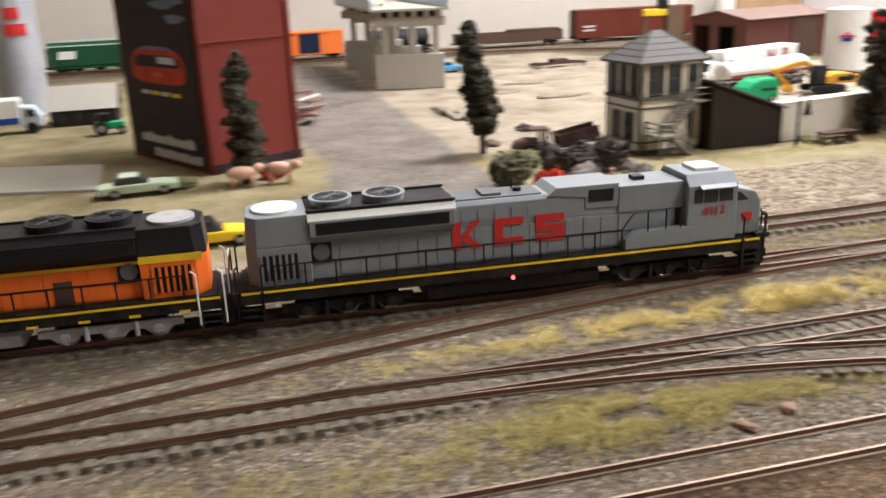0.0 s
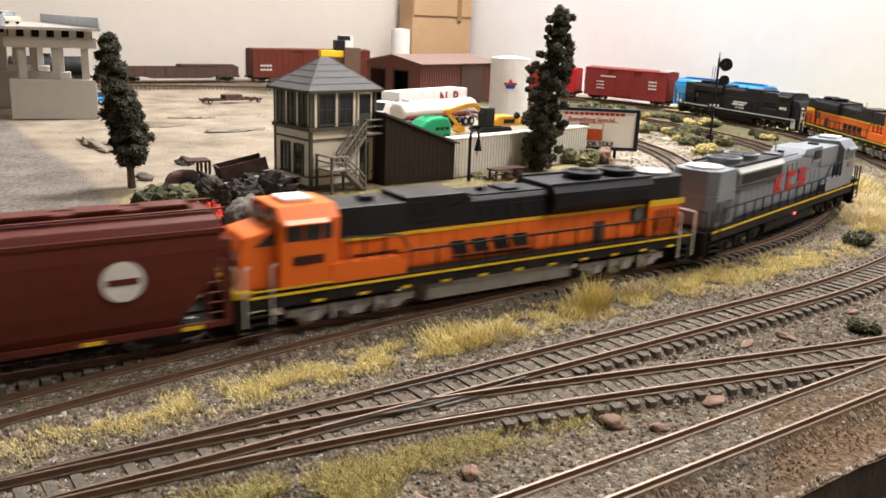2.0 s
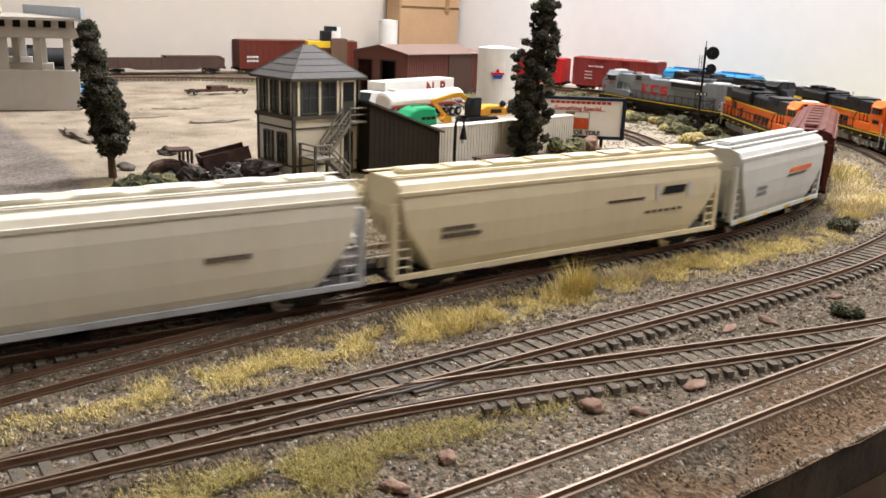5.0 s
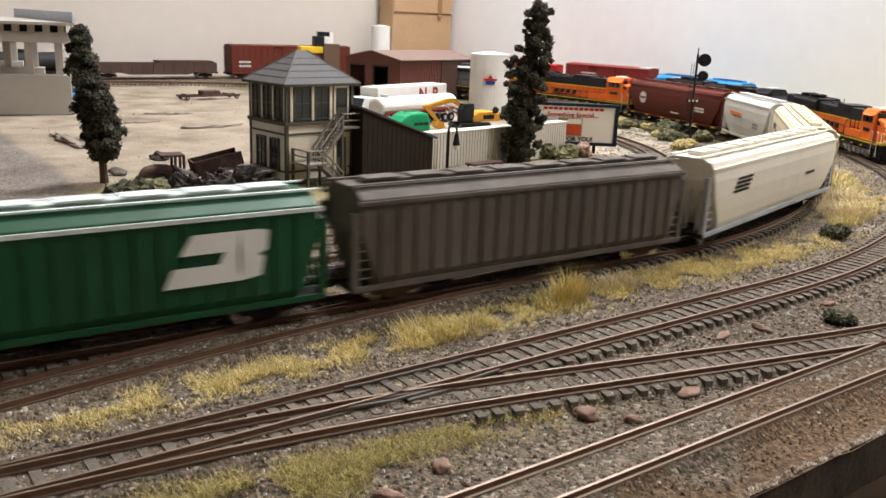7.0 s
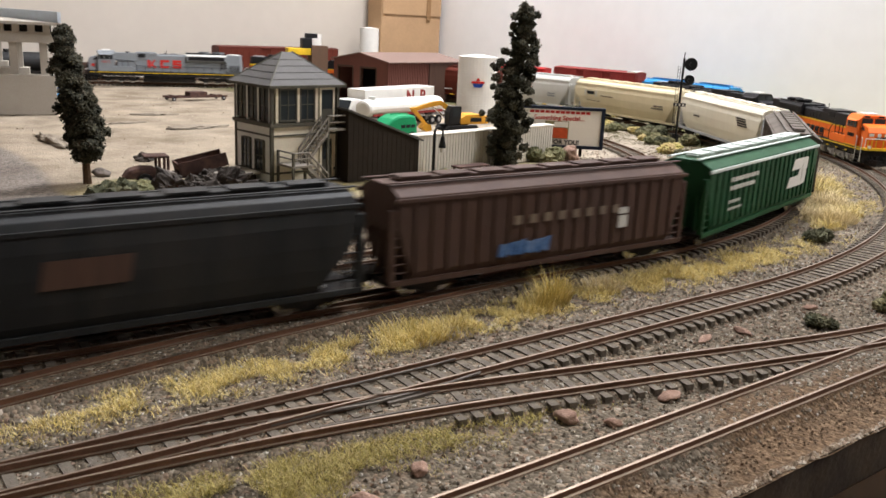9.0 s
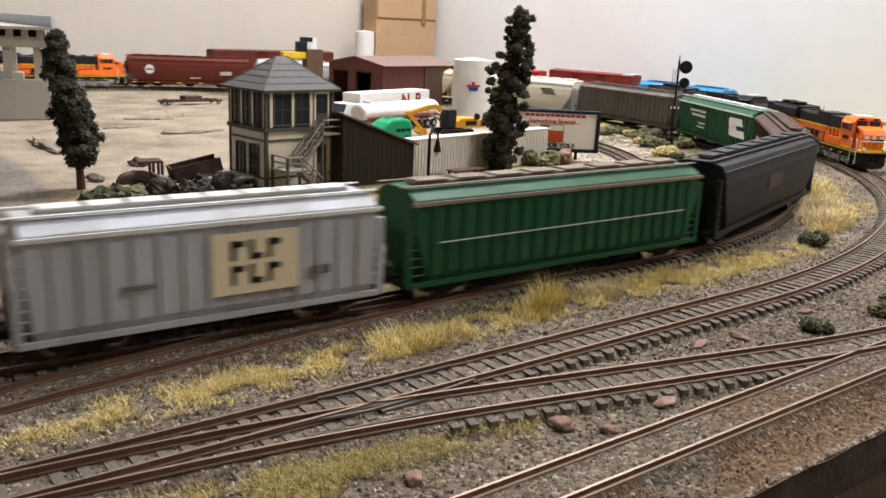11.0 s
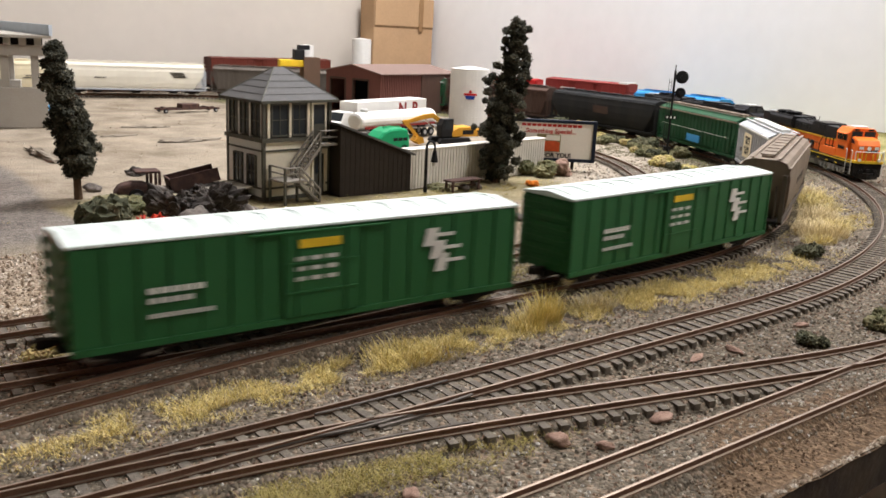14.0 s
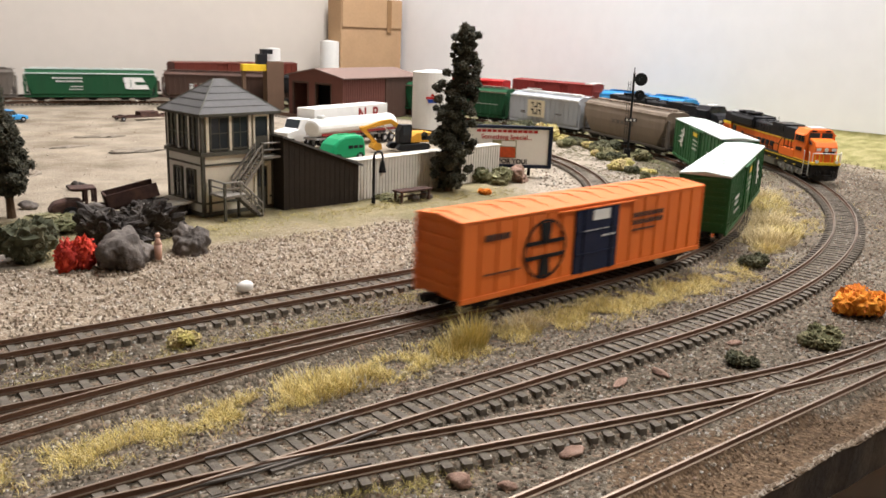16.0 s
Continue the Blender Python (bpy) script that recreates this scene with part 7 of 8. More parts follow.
def yard_things():
    sedan("pale olive green sedan", mat("pale_olive_paint", (0.36, 0.42, 0.30), 0.4, 0, 0.1, 80), mat("pale_olive_roof", (0.40, 0.45, 0.34), 0.4, 0, 0.1, 80), pose(0.022, 0.775, 0, 0, 0, 6), 0.062)
    sedan("yellow sedan with a dark roof", YELLOW, BLACK, pose(0.080, 0.612, 0, 0, 0, 3), 0.050)
    sedan("small blue car parked on the sand", BLUE, BLUE, pose(0.470, 1.47, 0, 0, 0, 10), 0.040)
    sedan("white van nose parked behind the tower", WHITE, WHITE, pose(0.720, 1.32, 0, 0, 0, 20), 0.060)
    sedan("dark car on the overpass deck", CREAM, CREAM, pose(0.335, 1.42, 0.113, 0, 0, 105), 0.050)
    for x, y, turn in ((0.104, 0.765, 5), (0.135, 0.770, -20)):
        g = thing("model_cow", "pinkish tan toy cow on the turf", "figurine")
        m = M().blob((0, 0, 0.012), (0.013, 0.005, 0.006), 2, 0.08, 1, x)
        m.blob((0.014, 0, 0.015), (0.005, 0.003, 0.004), 2, 0.1, 1, 2)
        for a, b in ((-0.008, -0.003), (-0.008, 0.003), (0.008, -0.003), (0.008, 0.003)):
            m.cyl((a, b, 0), (a, b, 0.010), 0.0012, 6)
        part("body", m, PINK_TAN, g, smooth=True)
        g.matrix_world = pose(x, y, 0, 0, 0, turn)
    tr = thing("tractor", "small green tractor on the turf", "tractor")
    part("body", M().box(-0.015, 0.015, -0.006, 0.006, 0.006, 0.014), GREEN_TARP, tr, bevel=0.001)
    part("cab", M().box(-0.012, 0.000, -0.006, 0.006, 0.014, 0.024), BLACK, tr, bevel=0.001)
    for x, r in ((-0.010, 0.008), (0.012, 0.005)):
        for y in (-0.009, 0.009):
            tyre(tr, x, y, r, r)
    tr.matrix_world = pose(-0.030, 1.09, 0, 0, 0, 10)
    f = thing("toy_figure", "tiny pinkish painted toy figure by the rocks", "figurine")
    part("figure", M().cyl((0, 0, 0), (0, 0, 0.010), 0.0022, 8, 0.0028).cyl((0, 0, 0.010), (0, 0, 0.014), 0.0028, 8, 0.0012).blob((0, 0, 0.016), 0.0018, 2, 0.05), PINK_TAN, f, smooth=True)
    f.matrix_world = pose(0.375, 0.640, 0)
    c = thing("white_cap", "small crumpled white cap beside the track", "litter")
    part("cap", M().blob((0, 0, 0.003), (0.005, 0.004, 0.0035), 2, 0.3, 2, 5), WHITE, c, smooth=True)
    c.matrix_world = pose(0.391, 0.548, 0)
    n = thing("bench", "dark timber bench table by the fence", "bench")
    part("top", M().box(-0.019, 0.019, -0.006, 0.006, 0.0090, 0.0105), RUST_DARK, n, bevel=0.0003)
    for x in (-0.016, 0.016):
        for y in (-0.0045, 0.0045):
            part("leg", M().box(x - 0.0009, x + 0.0009, y - 0.0009, y + 0.0009, 0, 0.0090), RUST_DARK, n)
    part("rail", M().box(-0.016, 0.016, -0.0005, 0.0005, 0.0035, 0.0050), RUST_DARK, n)
    n.matrix_world = pose(0.638, 0.7215, 0, 0, 0, 4)
    b = thing("cardboard_box", "large closed brown cardboard box against the wall", "box")
    part("carton", M().box(-0.085, 0.085, -0.030, 0.030, 0, 0.215), CARDBOARD, b, bevel=0.003)
    part("flap", M().box(-0.083, 0.083, -0.033, -0.0305, 0.150, 0.213), CARDBOARD, b)
    part("tape", M().box(0.040, 0.052, -0.0345, -0.0332, 0.140, 0.214), CARDBOARD_DARK, b)
    b.matrix_world = pose(1.340, 1.872, 0, 0, 0, 0)


PINK_TAN = mat("pink_tan_plastic", (0.55, 0.33, 0.25), 0.6, 0, 0.15, 200)
CARDBOARD_DARK = mat("brown_packing_tape", (0.26, 0.15, 0.07), 0.4, 0, 0.1, 60)
semi_trailer()
green_cab()
tank_trailer()
excavator()
yellow_loader()
junked_truck()
yard_things()


# ---- plants and stones ----
def foliage(m, c, r, n, size, rng, shell=0.55):
    """Loose small leaf flakes through an ellipsoid."""
    for _ in range(n):
        d = Vector((rng.gauss(0, 1), rng.gauss(0, 1), rng.gauss(0, 1))).normalized() * (shell + (1 - shell) * rng.random()) * rng.uniform(0.8, 1.12)
        p = Vector((c[0] + d.x * r[0], c[1] + d.y * r[1], max(c[2] + d.z * r[2], 0.0004)))
        a = Vector((rng.gauss(0, 1), rng.gauss(0, 1), rng.gauss(0, 1))).normalized() * size * rng.uniform(0.5, 1.3)
        b = a.orthogonal().normalized() * size * rng.uniform(0.5, 1.2)
        m.add([p - a, p + b, p + a, p - b], [(0, 1, 2), (0, 2, 3)])
    return m


def tree(x, y, height, width, label, seed, lean=0.0, bare=0.12, taper=0.4):
    rng = random.Random(seed)
    t = thing("tree", label, "tree")
    k = height
    trunk = M()
    pts = [(lean * q * k + 0.001 * math.sin(q * 9 + seed), 0.001 * math.cos(q * 7), q * k) for q in (0, 0.15, 0.35, 0.6, 0.85, 0.97)]
    for i in range(5):
        trunk.cyl(pts[i], pts[i + 1], 0.0034 * (1 - i * 0.17), 8, 0.0034 * (1 - (i + 1) * 0.17))
    part("trunk", trunk, BARK, t)
    crown = M()
    for i in range(280):
        q = bare + (1 - bare) * (i / 280) ** 0.95
        u = (q - bare) / (1 - bare)
        a = rng.uniform(0, 2 * math.pi)
        lobe = 0.80 + 0.75 * noise.noise(Vector((math.cos(a) * 0.9 + seed, math.sin(a) * 0.9, q * 8.5)))
        spread = width * (1 - taper * u) * min(1, u * 4 + 0.45) * (0.45 if u > 0.96 else 1) * max(0.3, lobe)
        rr = spread * (0.35 * rng.random() if i % 4 == 0 else math.sqrt(rng.random()))
        sway = 0.0035 * math.sin(q * 7 + seed) + lean * q * k
        c = (sway + rr * math.cos(a), rr * math.sin(a), q * k + rng.uniform(-0.003, 0.003))
        s = rng.uniform(0.0030, 0.0060) * (1.05 - 0.3 * u) * (1.25 if i % 4 == 0 else 1)
        crown.blob(c, (s * 0.85, s * 0.85, s * 0.75), 3, 0.8, 3.2, seed + i * 0.37)
        foliage(crown, c, (s * 1.3, s * 1.3, s * 1.1), 70, 0.0010, rng, 0.65)
        if i % 6 == 0:
            part("limb", M().cyl((lean * q * k, 0, q * k - 0.003), c, 0.0009, 5, 0.0004), BARK, t)
    part("crown", crown, FOLIAGE, t)
    t.matrix_world = pose(x, y, -0.001)
    return t


tree(0.327, 0.812, 0.118, 0.0185, "slim dark green conifer with a bare lower trunk", 5, -0.09, 0.19, 0.45)
tree(0.696, 0.744, 0.154, 0.0300, "tall dark conifer with ragged clumped branches", 8, 0.10, 0.05, 0.55)
tree(0.108, 0.780, 0.105, 0.0170, "slim dark tree in front of the brick-red building", 12, 0.02, 0.12)


def shrub(x, y, r, h, material, label, seed, n=260, size=0.0013):
    rng = random.Random(seed)
    s = thing("shrub", label, "shrub")
    m = M()
    for i in range(7):
        a = rng.uniform(0, 6.28)
        c = (r * 0.55 * math.cos(a), r * 0.55 * math.sin(a), h * rng.uniform(0.25, 0.6))
        q = r * rng.uniform(0.35, 0.55)
        m.blob(c, (q * 0.9, q * 0.9, h * 0.38), 3, 0.6, 3.4, seed + i)
        foliage(m, c, (q * 1.1, q * 1.1, h * 0.46), n // 3, size * 0.8, rng, 0.75)
    part("leaves", m, material, s)
    s.matrix_world = pose(x, y, -0.0008)


for args in (
    (0.668, 0.327, 0.015, 0.016, SHRUB_ORANGE, "bright orange foam bush beside the track", 1, 500), (0.600, 0.314, 0.012, 0.009, SHRUB, "olive grey-green low bush", 2, 420),
    (0.540, 0.320, 0.008, 0.006, SHRUB_DARK, "small dark low bush in the ballast", 3), (0.708, 0.420, 0.010, 0.010, SHRUB_DARK, "dark green bushy clump", 4, 420),
    (0.326, 0.648, 0.013, 0.022, SHRUB_RED, "scarlet foam bush beside the rocks", 5, 420), (0.300, 0.690, 0.026, 0.026, SHRUB_DARK, "dark green bush mass beside the rocks", 6, 700),
    (0.345, 0.760, 0.026, 0.010, SHRUB, "olive scrub among the rocks", 7, 500), (0.770, 0.765, 0.022, 0.018, SHRUB, "olive green shrub below the billboard", 9, 520),
    (1.055, 0.800, 0.016, 0.014, SHRUB, "olive bush by the signal", 10, 300), (1.075, 0.870, 0.018, 0.016, SHRUB_DARK, "dark bush by the signal", 11, 300), (1.030, 0.845, 0.012, 0.010, MOSS, "yellow-green bush by the signal", 12, 260),
    (1.085, 1.000, 0.020, 0.026, MOSS, "yellow-green bush on the curve", 13, 360), (1.060, 1.040, 0.020, 0.022, SHRUB, "olive bush on the curve", 14, 360), (1.090, 1.060, 0.022, 0.024, SHRUB_DARK, "dark bush on the curve", 15, 360),
    (1.055, 0.930, 0.014, 0.012, SHRUB, "olive scrub on the curve", 16, 240), (1.000, 0.780, 0.012, 0.008, MOSS, "yellow-green scrub beside the track", 17, 220), (0.970, 0.720, 0.012, 0.007, MOSS, "yellow-green scrub beside the track", 18, 220),
    (0.225, 0.480, 0.008, 0.007, MOSS, "small yellow-green tuft between tracks", 19, 160), (0.33, 0.488, 0.008, 0.007, MOSS, "small yellow-green tuft between tracks", 20, 160), (0.62, 0.735, 0.012, 0.006, SHRUB, "low scrub by the fence", 21, 160),
    (0.055, 0.790, 0.015, 0.008, SHRUB, "low scrub by the building", 22, 160), (0.13, 0.795, 0.012, 0.010, SHRUB_RED, "low red bush planted beside the brick-red building", 23, 160), (0.72, 0.715, 0.007, 0.006, SHRUB_ORANGE, "small orange-yellow flower tuft by the fence", 24, 140),
):
    shrub(*args)

CURVE_RNG = random.Random(91)
for k in range(62):
    a = radians(CURVE_RNG.uniform(42, 98))
    q = CURVE_RNG.choice((0.570, 0.580, 0.588, 0.692, 0.705, 0.715, 0.722))
    m = CURVE_RNG.choice((SHRUB, SHRUB_DARK, SHRUB_DARK, MOSS, SHRUB))
    size = CURVE_RNG.uniform(0.008, 0.0145)
    shrub(RX + q * math.sin(a), RY - q * math.cos(a), size, size * CURVE_RNG.uniform(0.7, 1.1), m, "yellow-green scrub bush along the curve" if m is MOSS else "dark green scrub bush along the curve" if m is SHRUB_DARK else "olive scrub bush along the curve", 100 + k, 240)


def blades(m, x, y, n, rad, h, rng, spread=0.5, width=0.00015, z=0.0):
    for _ in range(n):
        a, q = rng.uniform(0, 6.283), rad * math.sqrt(rng.random())
        bx, by = x + q * math.cos(a), y + q * math.sin(a) * 0.7
        hh = h * (0.3 + 0.8 * rng.random() ** 1.5) * (1 - 0.45 * q / rad)
        t = a + rng.gauss(0, 0.9)
        lx, ly = hh * spread * rng.random() * math.cos(t), hh * spread * rng.random() * math.sin(t)
        w = width * rng.uniform(0.7, 1.3)
        c, s = math.cos(t + 1.2) * w, math.sin(t + 1.2) * w
        m.add([(bx - c, by - s, z), (bx + c, by + s, z), (bx + lx * 0.4 + c * 0.7, by + ly * 0.4 + s * 0.7, z + hh * 0.6), (bx + lx * 0.4 - c * 0.7, by + ly * 0.4 - s * 0.7, z + hh * 0.6), (bx + lx, by + ly, z + hh)], [(0, 1, 2, 3), (3, 2, 4)])
    return m


def tuft(x, y, n, rad, h, material, label, seed, spread=0.5):
    ob = part("grass_tuft", blades(M(), 0, 0, n * 2, rad, h, random.Random(seed), spread + 0.3), material)
    ob.matrix_world = pose(x, y, -0.0008)
    tagged(ob, label, "grass tuft")


tuft(0.446, 0.412, 420, 0.010, 0.022, STRAW, "tall yellow dry grass tuft beside the main line", 1, 0.6)
tuft(0.432, 0.408, 220, 0.012, 0.013, STRAW, "yellow dry grass tuft beside the main line", 2, 0.8)
tuft(0.488, 0.417, 260, 0.014, 0.010, PALE_STRAW, "flattened bleached straw tuft", 3, 1.5)
tuft(0.355, 0.407, 380, 0.020, 0.010, STRAW, "low spreading yellow grass tuft", 4, 1.3)
tuft(0.375, 0.404, 260, 0.016, 0.009, STRAW, "low spreading yellow grass tuft", 5, 1.3)
tuft(0.785, 0.455, 500, 0.026, 0.015, PALE_STRAW, "bleached straw clump on the curve", 6, 1.0)
tuft(0.840, 0.487, 480, 0.026, 0.013, PALE_STRAW, "dry grass clump on the curve", 7, 1.0)
for x, y, n, r, h, m, k in ((0.800, 0.470, 420, 0.024, 0.013, PALE_STRAW, 21), (0.818, 0.462, 360, 0.020, 0.011, STRAW, 22), (0.862, 0.505, 420, 0.026, 0.013, PALE_STRAW, 23), (0.930, 0.548, 400, 0.028, 0.012, STRAW, 24), (0.965, 0.575, 360, 0.026, 0.012, PALE_STRAW, 25), (0.760, 0.442, 300, 0.016, 0.008, STRAW, 26)):
    tuft(x, y, n, r, h, m, "bleached straw clump on the curve" if m is PALE_STRAW else "dry yellow grass clump on the curve", k, 1.2)
tuft(0.900, 0.525, 400, 0.030, 0.011, STRAW, "dry grass clump on the curve", 8, 1.0)


def turf_strip(name, spots, material, label, seed, bare=-0.12):
    """Static grass and foam turf strewn over patches (x, y, spread x, spread y, count, height)."""
    rng = random.Random(seed)
    m = M()
    for x, y, sx, sy, n, h in spots:
        for _ in range(n):
            px, py = rng.gauss(x, sx), rng.gauss(y, sy)
            d = noise.noise(Vector((px * 60, py * 60, seed)))
            if d < bare:
                continue
            if rng.random() < 0.6:
                blades(m, px, py, 9, 0.0030, 0.0018 + 0.15 * h, rng, 2.6, 0.00013)
            else:
                blades(m, px, py, 8, 0.0026, h * 0.85, rng, 1.7, 0.00011)
    ob = part(name, m, material)
    tagged(ob, label, "grass", kind="stuff")


turf_strip("dry_grass", [
    (0.25, 0.402, 0.035, 0.006, 869, 0.005), (0.32, 0.405, 0.030, 0.006, 869, 0.006), (0.40, 0.408, 0.035, 0.007, 869, 0.006), (0.52, 0.412, 0.045, 0.008, 1263, 0.007),
    (0.62, 0.415, 0.05, 0.010, 1263, 0.007), (0.15, 0.398, 0.06, 0.008, 588, 0.004), (0.84, 0.49, 0.05, 0.022, 982, 0.007), (0.95, 0.58, 0.04, 0.025, 561, 0.006)], STRAW, "yellow dry grass strip between two tracks", 31)
turf_strip("yellow_turf", [
    (0.238, 0.325, 0.030, 0.009, 2106, 0.005), (0.20, 0.318, 0.035, 0.008, 842, 0.005), (0.30, 0.326, 0.022, 0.006, 702, 0.004), (0.345, 0.318, 0.02, 0.005, 167, 0.003),
    (0.05, 0.31, 0.07, 0.010, 982, 0.005), (-0.1, 0.40, 0.1, 0.010, 561, 0.005), (0.35, 0.475, 0.08, 0.007, 588, 0.003), (0.55, 0.488, 0.07, 0.008, 588, 0.004), (0.12, 0.48, 0.1, 0.008, 421, 0.003)], MOSS, "yellow-green turf patches beside the tracks", 32, -0.25)
turf_strip("olive_scrub", [
    (1.04, 0.86, 0.05, 0.05, 1400, 0.007), (1.12, 0.95, 0.03, 0.08, 1400, 0.007), (0.96, 0.72, 0.04, 0.04, 700, 0.005), (1.10, 1.10, 0.03, 0.06, 364, 0.006), (1.20, 0.70, 0.05, 0.05, 280, 0.006),
    (1.38, 0.62, 0.05, 0.10, 842, 0.014), (1.40, 0.80, 0.03, 0.10, 421, 0.012)], SHRUB, "olive scrub along the curve", 33)
turf_strip("yard_weeds", [(0.42, 0.70, 0.06, 0.02, 421, 0.003), (0.56, 0.71, 0.05, 0.012, 364, 0.003), (0.68, 0.715, 0.04, 0.012, 364, 0.004), (0.0, 0.70, 0.09, 0.05, 588, 0.004), (0.15, 0.86, 0.02, 0.06, 223, 0.003)], MOSS, "sparse weeds round the buildings", 34)


def bank():
    """Grassy rise along the right-hand wall."""
    m = M()
    n = 26
    for i in range(n):
        y = 0.36 + i * 0.034
        for j in range(7):
            q = j / 6
            x = 1.285 + 0.185 * q + 0.012 * noise.noise(Vector((y * 8, 0, 0))) * (1 - q)
            m.v.append((min(x, WALL_X - 0.001), y, -0.002 + 0.030 * q ** 0.8 * min(1, (n - 1 - i) / 6) + 0.004 * q * noise.noise(Vector((x * 30, y * 30, 0)))))
    m.f = [(i * 7 + j, i * 7 + j + 1, (i + 1) * 7 + j + 1, (i + 1) * 7 + j) for i in range(n - 1) for j in range(6)]
    tagged(part("grass_bank", m, BANK, smooth=True), "low olive grass bank along the wall", "bank", kind="structure")


BANK = mat("olive_turf_bank", (0.24, 0.22, 0.08), 0.95, 0, 0.4, 60, 0.6, (0.40, 0.34, 0.2), 0.5)
bank()


ROCK_DARK = mat("dark_cast_rock", (0.055, 0.046, 0.04), 0.85, 0, 0.5, 60, 0.9, (0.14, 0.12, 0.10), 0.5)


def rock(x, y, r, label, seed, material=None):
    m = M().blob((0, 0, 0), r, 5 if r[0] > 0.012 else 3, 0.55 if r[0] > 0.012 else 0.4, 1.1, seed)
    jag = 0.45 if material is ROCK_DARK else 0.12
    out = []
    for p in m.v:
        q = Vector(p)
        k = 1 + jag * (noise.noise(q * 160) + 0.6 * noise.noise(q * 420))
        out.append(tuple(q * k))
    m.v = out
    ob = part("rock", m, material or ROCK, smooth=material is not ROCK_DARK)
    ob.matrix_world = pose(x, y, r[2] * 0.35, 0, 0, seed * 40)
    tagged(ob, label, "rock")


for x, y, r, seed in ((0.355, 0.640, (0.023, 0.014, 0.015), 1), (0.402, 0.652, (0.016, 0.010, 0.012), 2), (0.362, 0.700, (0.022, 0.014, 0.014), 3), (0.392, 0.710, (0.023, 0.013, 0.015), 4), (0.408, 0.768, (0.020, 0.012, 0.009), 5), (0.375, 0.775, (0.016, 0.010, 0.006), 6)):
    rock(x, y, r, "grey-brown cast rock outcrop", seed, ROCK if seed < 3 else ROCK_DARK)
for x, y, r, seed in ((0.357, 0.312, (0.0048, 0.0032, 0.0020), 7), (0.368, 0.300, (0.0034, 0.0021, 0.0014), 8), (0.404, 0.304, (0.0060, 0.0032, 0.0015), 9), (0.291, 0.309, (0.0037, 0.0026, 0.0017), 10), (0.495, 0.334, (0.0056, 0.0022, 0.0014), 11), (0.268, 0.303, (0.0048, 0.0024, 0.0015), 12), (0.56, 0.338, (0.0048, 0.0024, 0.0014), 13), (0.47, 0.337, (0.0064, 0.0024, 0.0010), 14)):
    rock(x, y, r, "pinkish flat stone in the ballast", seed, PINK_STONE)
rock(0.805, 0.762, (0.019, 0.011, 0.011), "tan boulder below the billboard", 15, PINK_STONE)
for x, y, s in ((0.64, 0.722, 16), (0.655, 0.724, 17), (0.60, 0.60, 18)):
    rock(x, y, (0.006, 0.004, 0.004), "small dark rock on the turf", s)


def dirt_heap(x, y, sx, sy, h, turn, seed, material, label):
    m = M().blob((0, 0, 0), (sx, sy, h), 4, 0.6, 2.2, seed)
    m.v = [(p[0], p[1], p[2] * (0.8 + 0.6 * noise.noise(Vector(p) * 140))) for p in m.v]
    ob = part("soil_mound", m, material, smooth=True)
    ob.matrix_world = pose(x, y, 0.0, 0, 0, turn)
    tagged(ob, label, "mound")


SANDY = mat("crumbled_sandy_soil", (0.29, 0.245, 0.19), 0.95, 0, 0.4, 120, 0.8, (0.18, 0.14, 0.10), 0.6)
for x, y, sx, sy, h, turn, seed in ((0.357, 1.045, 0.011, 0.048, 0.0055, 6, 51.0), (0.375, 1.000, 0.016, 0.010, 0.005, 20, 52.0), (0.536, 1.122, 0.034, 0.016, 0.0022, 8, 53.0), (0.530, 1.262, 0.026, 0.012, 0.0022, -10, 54.0), (0.470, 1.180, 0.020, 0.008, 0.0016, 12, 55.0)):
    dirt_heap(x, y, sx, sy, h, turn, seed, SANDY, "low heap of crumbled sandy soil on the yard")
for x, y, r, seed in ((0.400, 0.905, 0.010, 61), (0.345, 0.842, 0.008, 62), (0.420, 0.842, 0.007, 63), (0.330, 0.770, 0.009, 64)):
    rock(x, y, (r, r * 0.7, r * 0.5), "small rusty brown rock beside the wreck", seed, ROCK_DARK if seed % 2 else ROCK)


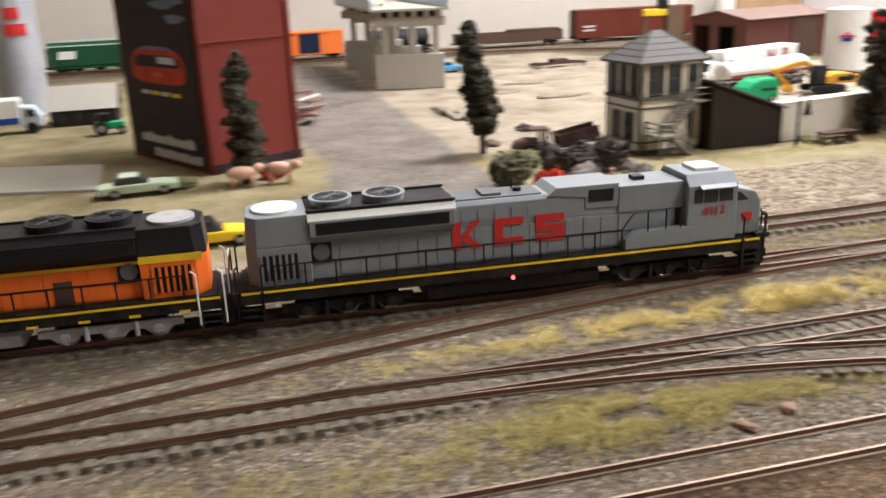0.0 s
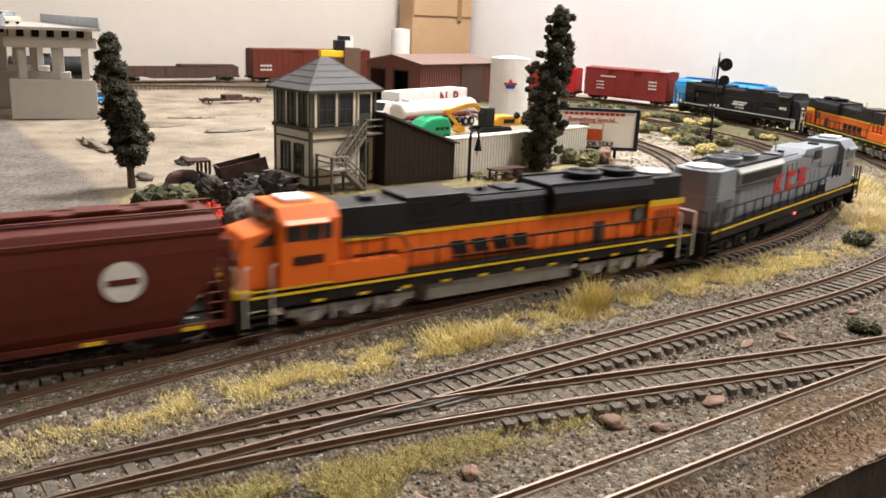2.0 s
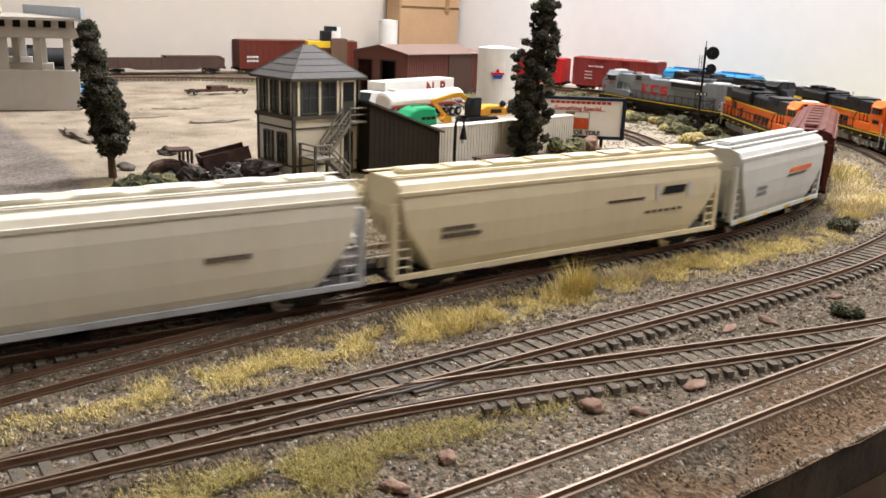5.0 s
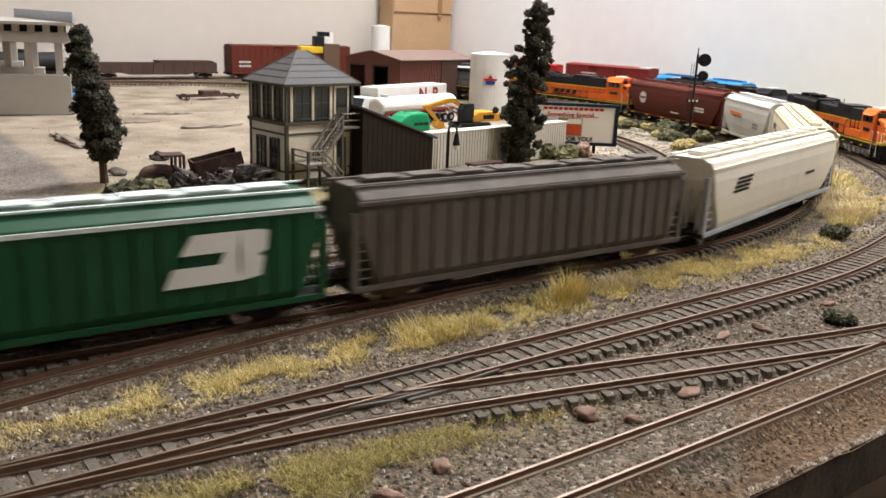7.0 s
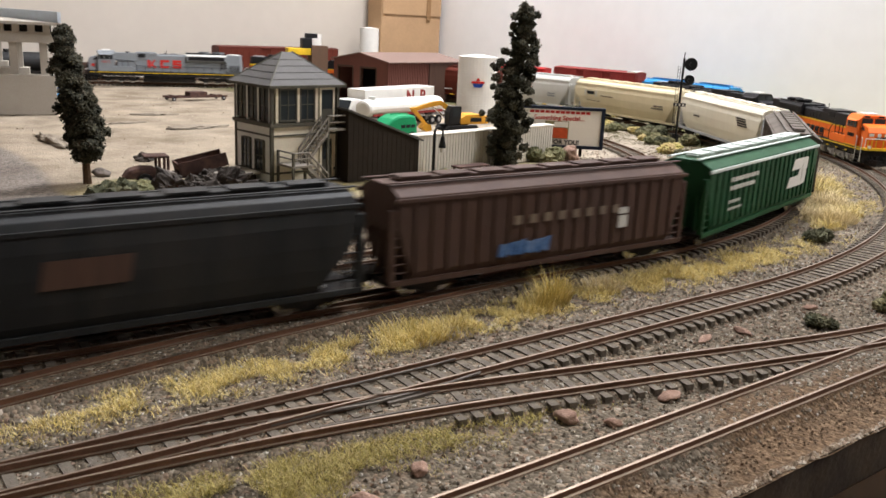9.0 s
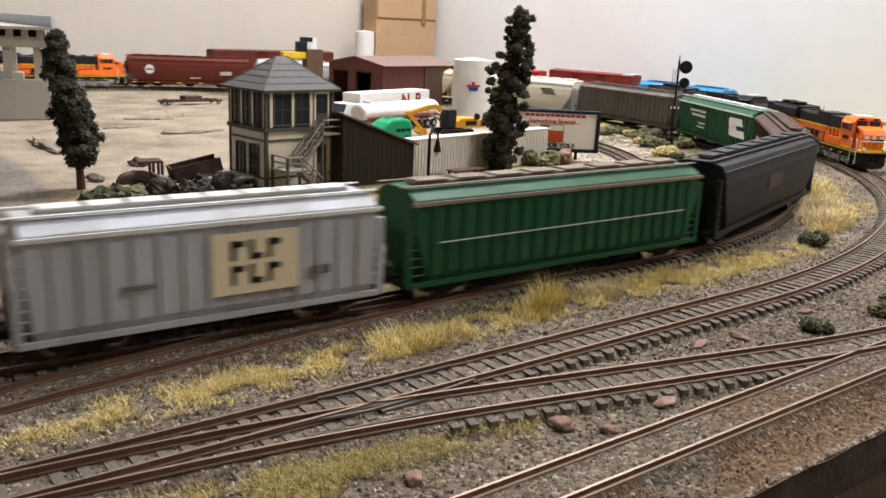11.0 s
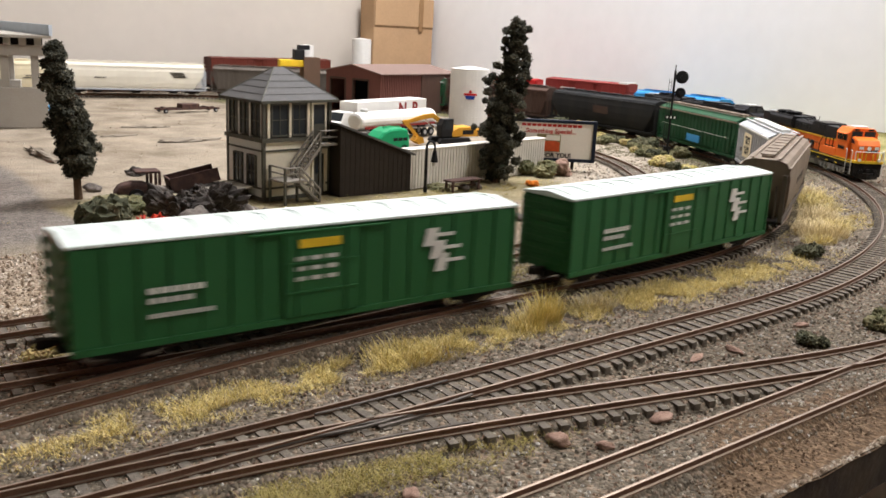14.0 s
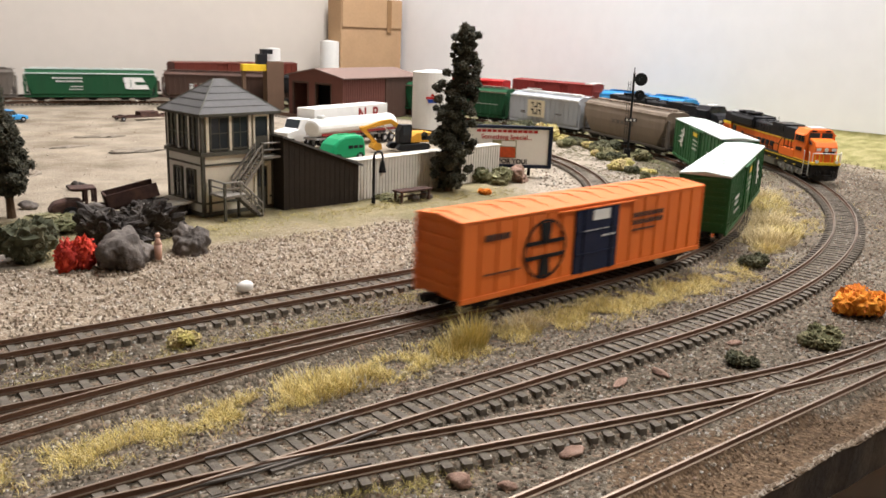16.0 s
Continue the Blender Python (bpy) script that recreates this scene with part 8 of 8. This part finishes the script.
def strewn_stones(name, box, count, lo, hi, material, label, seed, keep_off=()):
    rng = random.Random(seed)
    v, f = [], []
    for _ in range(count):
        x, y = rng.uniform(box[0], box[1]), rng.uniform(box[2], box[3])
        if any(abs(y - c) < w for c, w in keep_off):
            continue
        s = rng.uniform(lo, hi)
        n = len(v)
        z = ground_height(x, y) + s * 0.25
        for d in ((1, 0, 0), (0, 1, 0), (-1, 0, 0), (0, -1, 0), (0, 0, 0.8), (0, 0, -0.6)):
            k = s * rng.uniform(0.65, 1.2)
            a = rng.uniform(-0.4, 0.4)
            v.append((x + (d[0] * math.cos(a) - d[1] * math.sin(a)) * k, y + (d[0] * math.sin(a) + d[1] * math.cos(a)) * k, z + d[2] * k))
        f += [(n + a, n + b, n + c) for a, b, c in ((0, 1, 4), (1, 2, 4), (2, 3, 4), (3, 0, 4), (1, 0, 5), (2, 1, 5), (3, 2, 5), (0, 3, 5))]
    me = bpy.data.meshes.new(name)
    me.from_pydata(v, [], f)
    me.materials.append(material)
    tagged(new(name, me), label, "gravel", kind="stuff")


strewn_stones("ballast", (0.08, 0.80, 0.268, 0.500), 26000, 0.0005, 0.0012, BALLAST_BITS, "loose grey and pinkish ballast between the tracks", 41, ((0.439, 0.0025), (0.456, 0.0025)))
strewn_stones("ballast", (-0.25, 0.08, 0.268, 0.500), 5000, 0.0006, 0.0013, BALLAST_BITS, "loose grey and pinkish ballast between the tracks", 42)
strewn_stones("ballast", (0.80, 1.30, 0.33, 0.80), 7000, 0.0008, 0.0016, BALLAST_BITS, "loose grey and pinkish ballast on the curve", 43)
strewn_stones("pebbles", (0.20, 0.85, 0.535, 0.66), 9000, 0.0007, 0.0018, PEBBLE_BITS, "pale tan pebbles behind the inner track", 44)
strewn_stones("edge_grit", (0.10, 0.95, 0.2535, 0.270), 4500, 0.0003, 0.0008, EDGE_BITS, "dark gritty soil along the board edge", 46)
strewn_stones("yard_grit", (0.33, 0.95, 0.83, 1.60), 500, 0.0005, 0.0014, PEBBLE_BITS, "scattered grit on the sand yard", 45)

strewn_stones("rim_plaster", (0.05, 0.95, 0.2478, 0.2500), 3000, 0.0005, 0.0013, PEBBLE_BITS, "pale crumbly plaster along the board rim", 47)

motions()
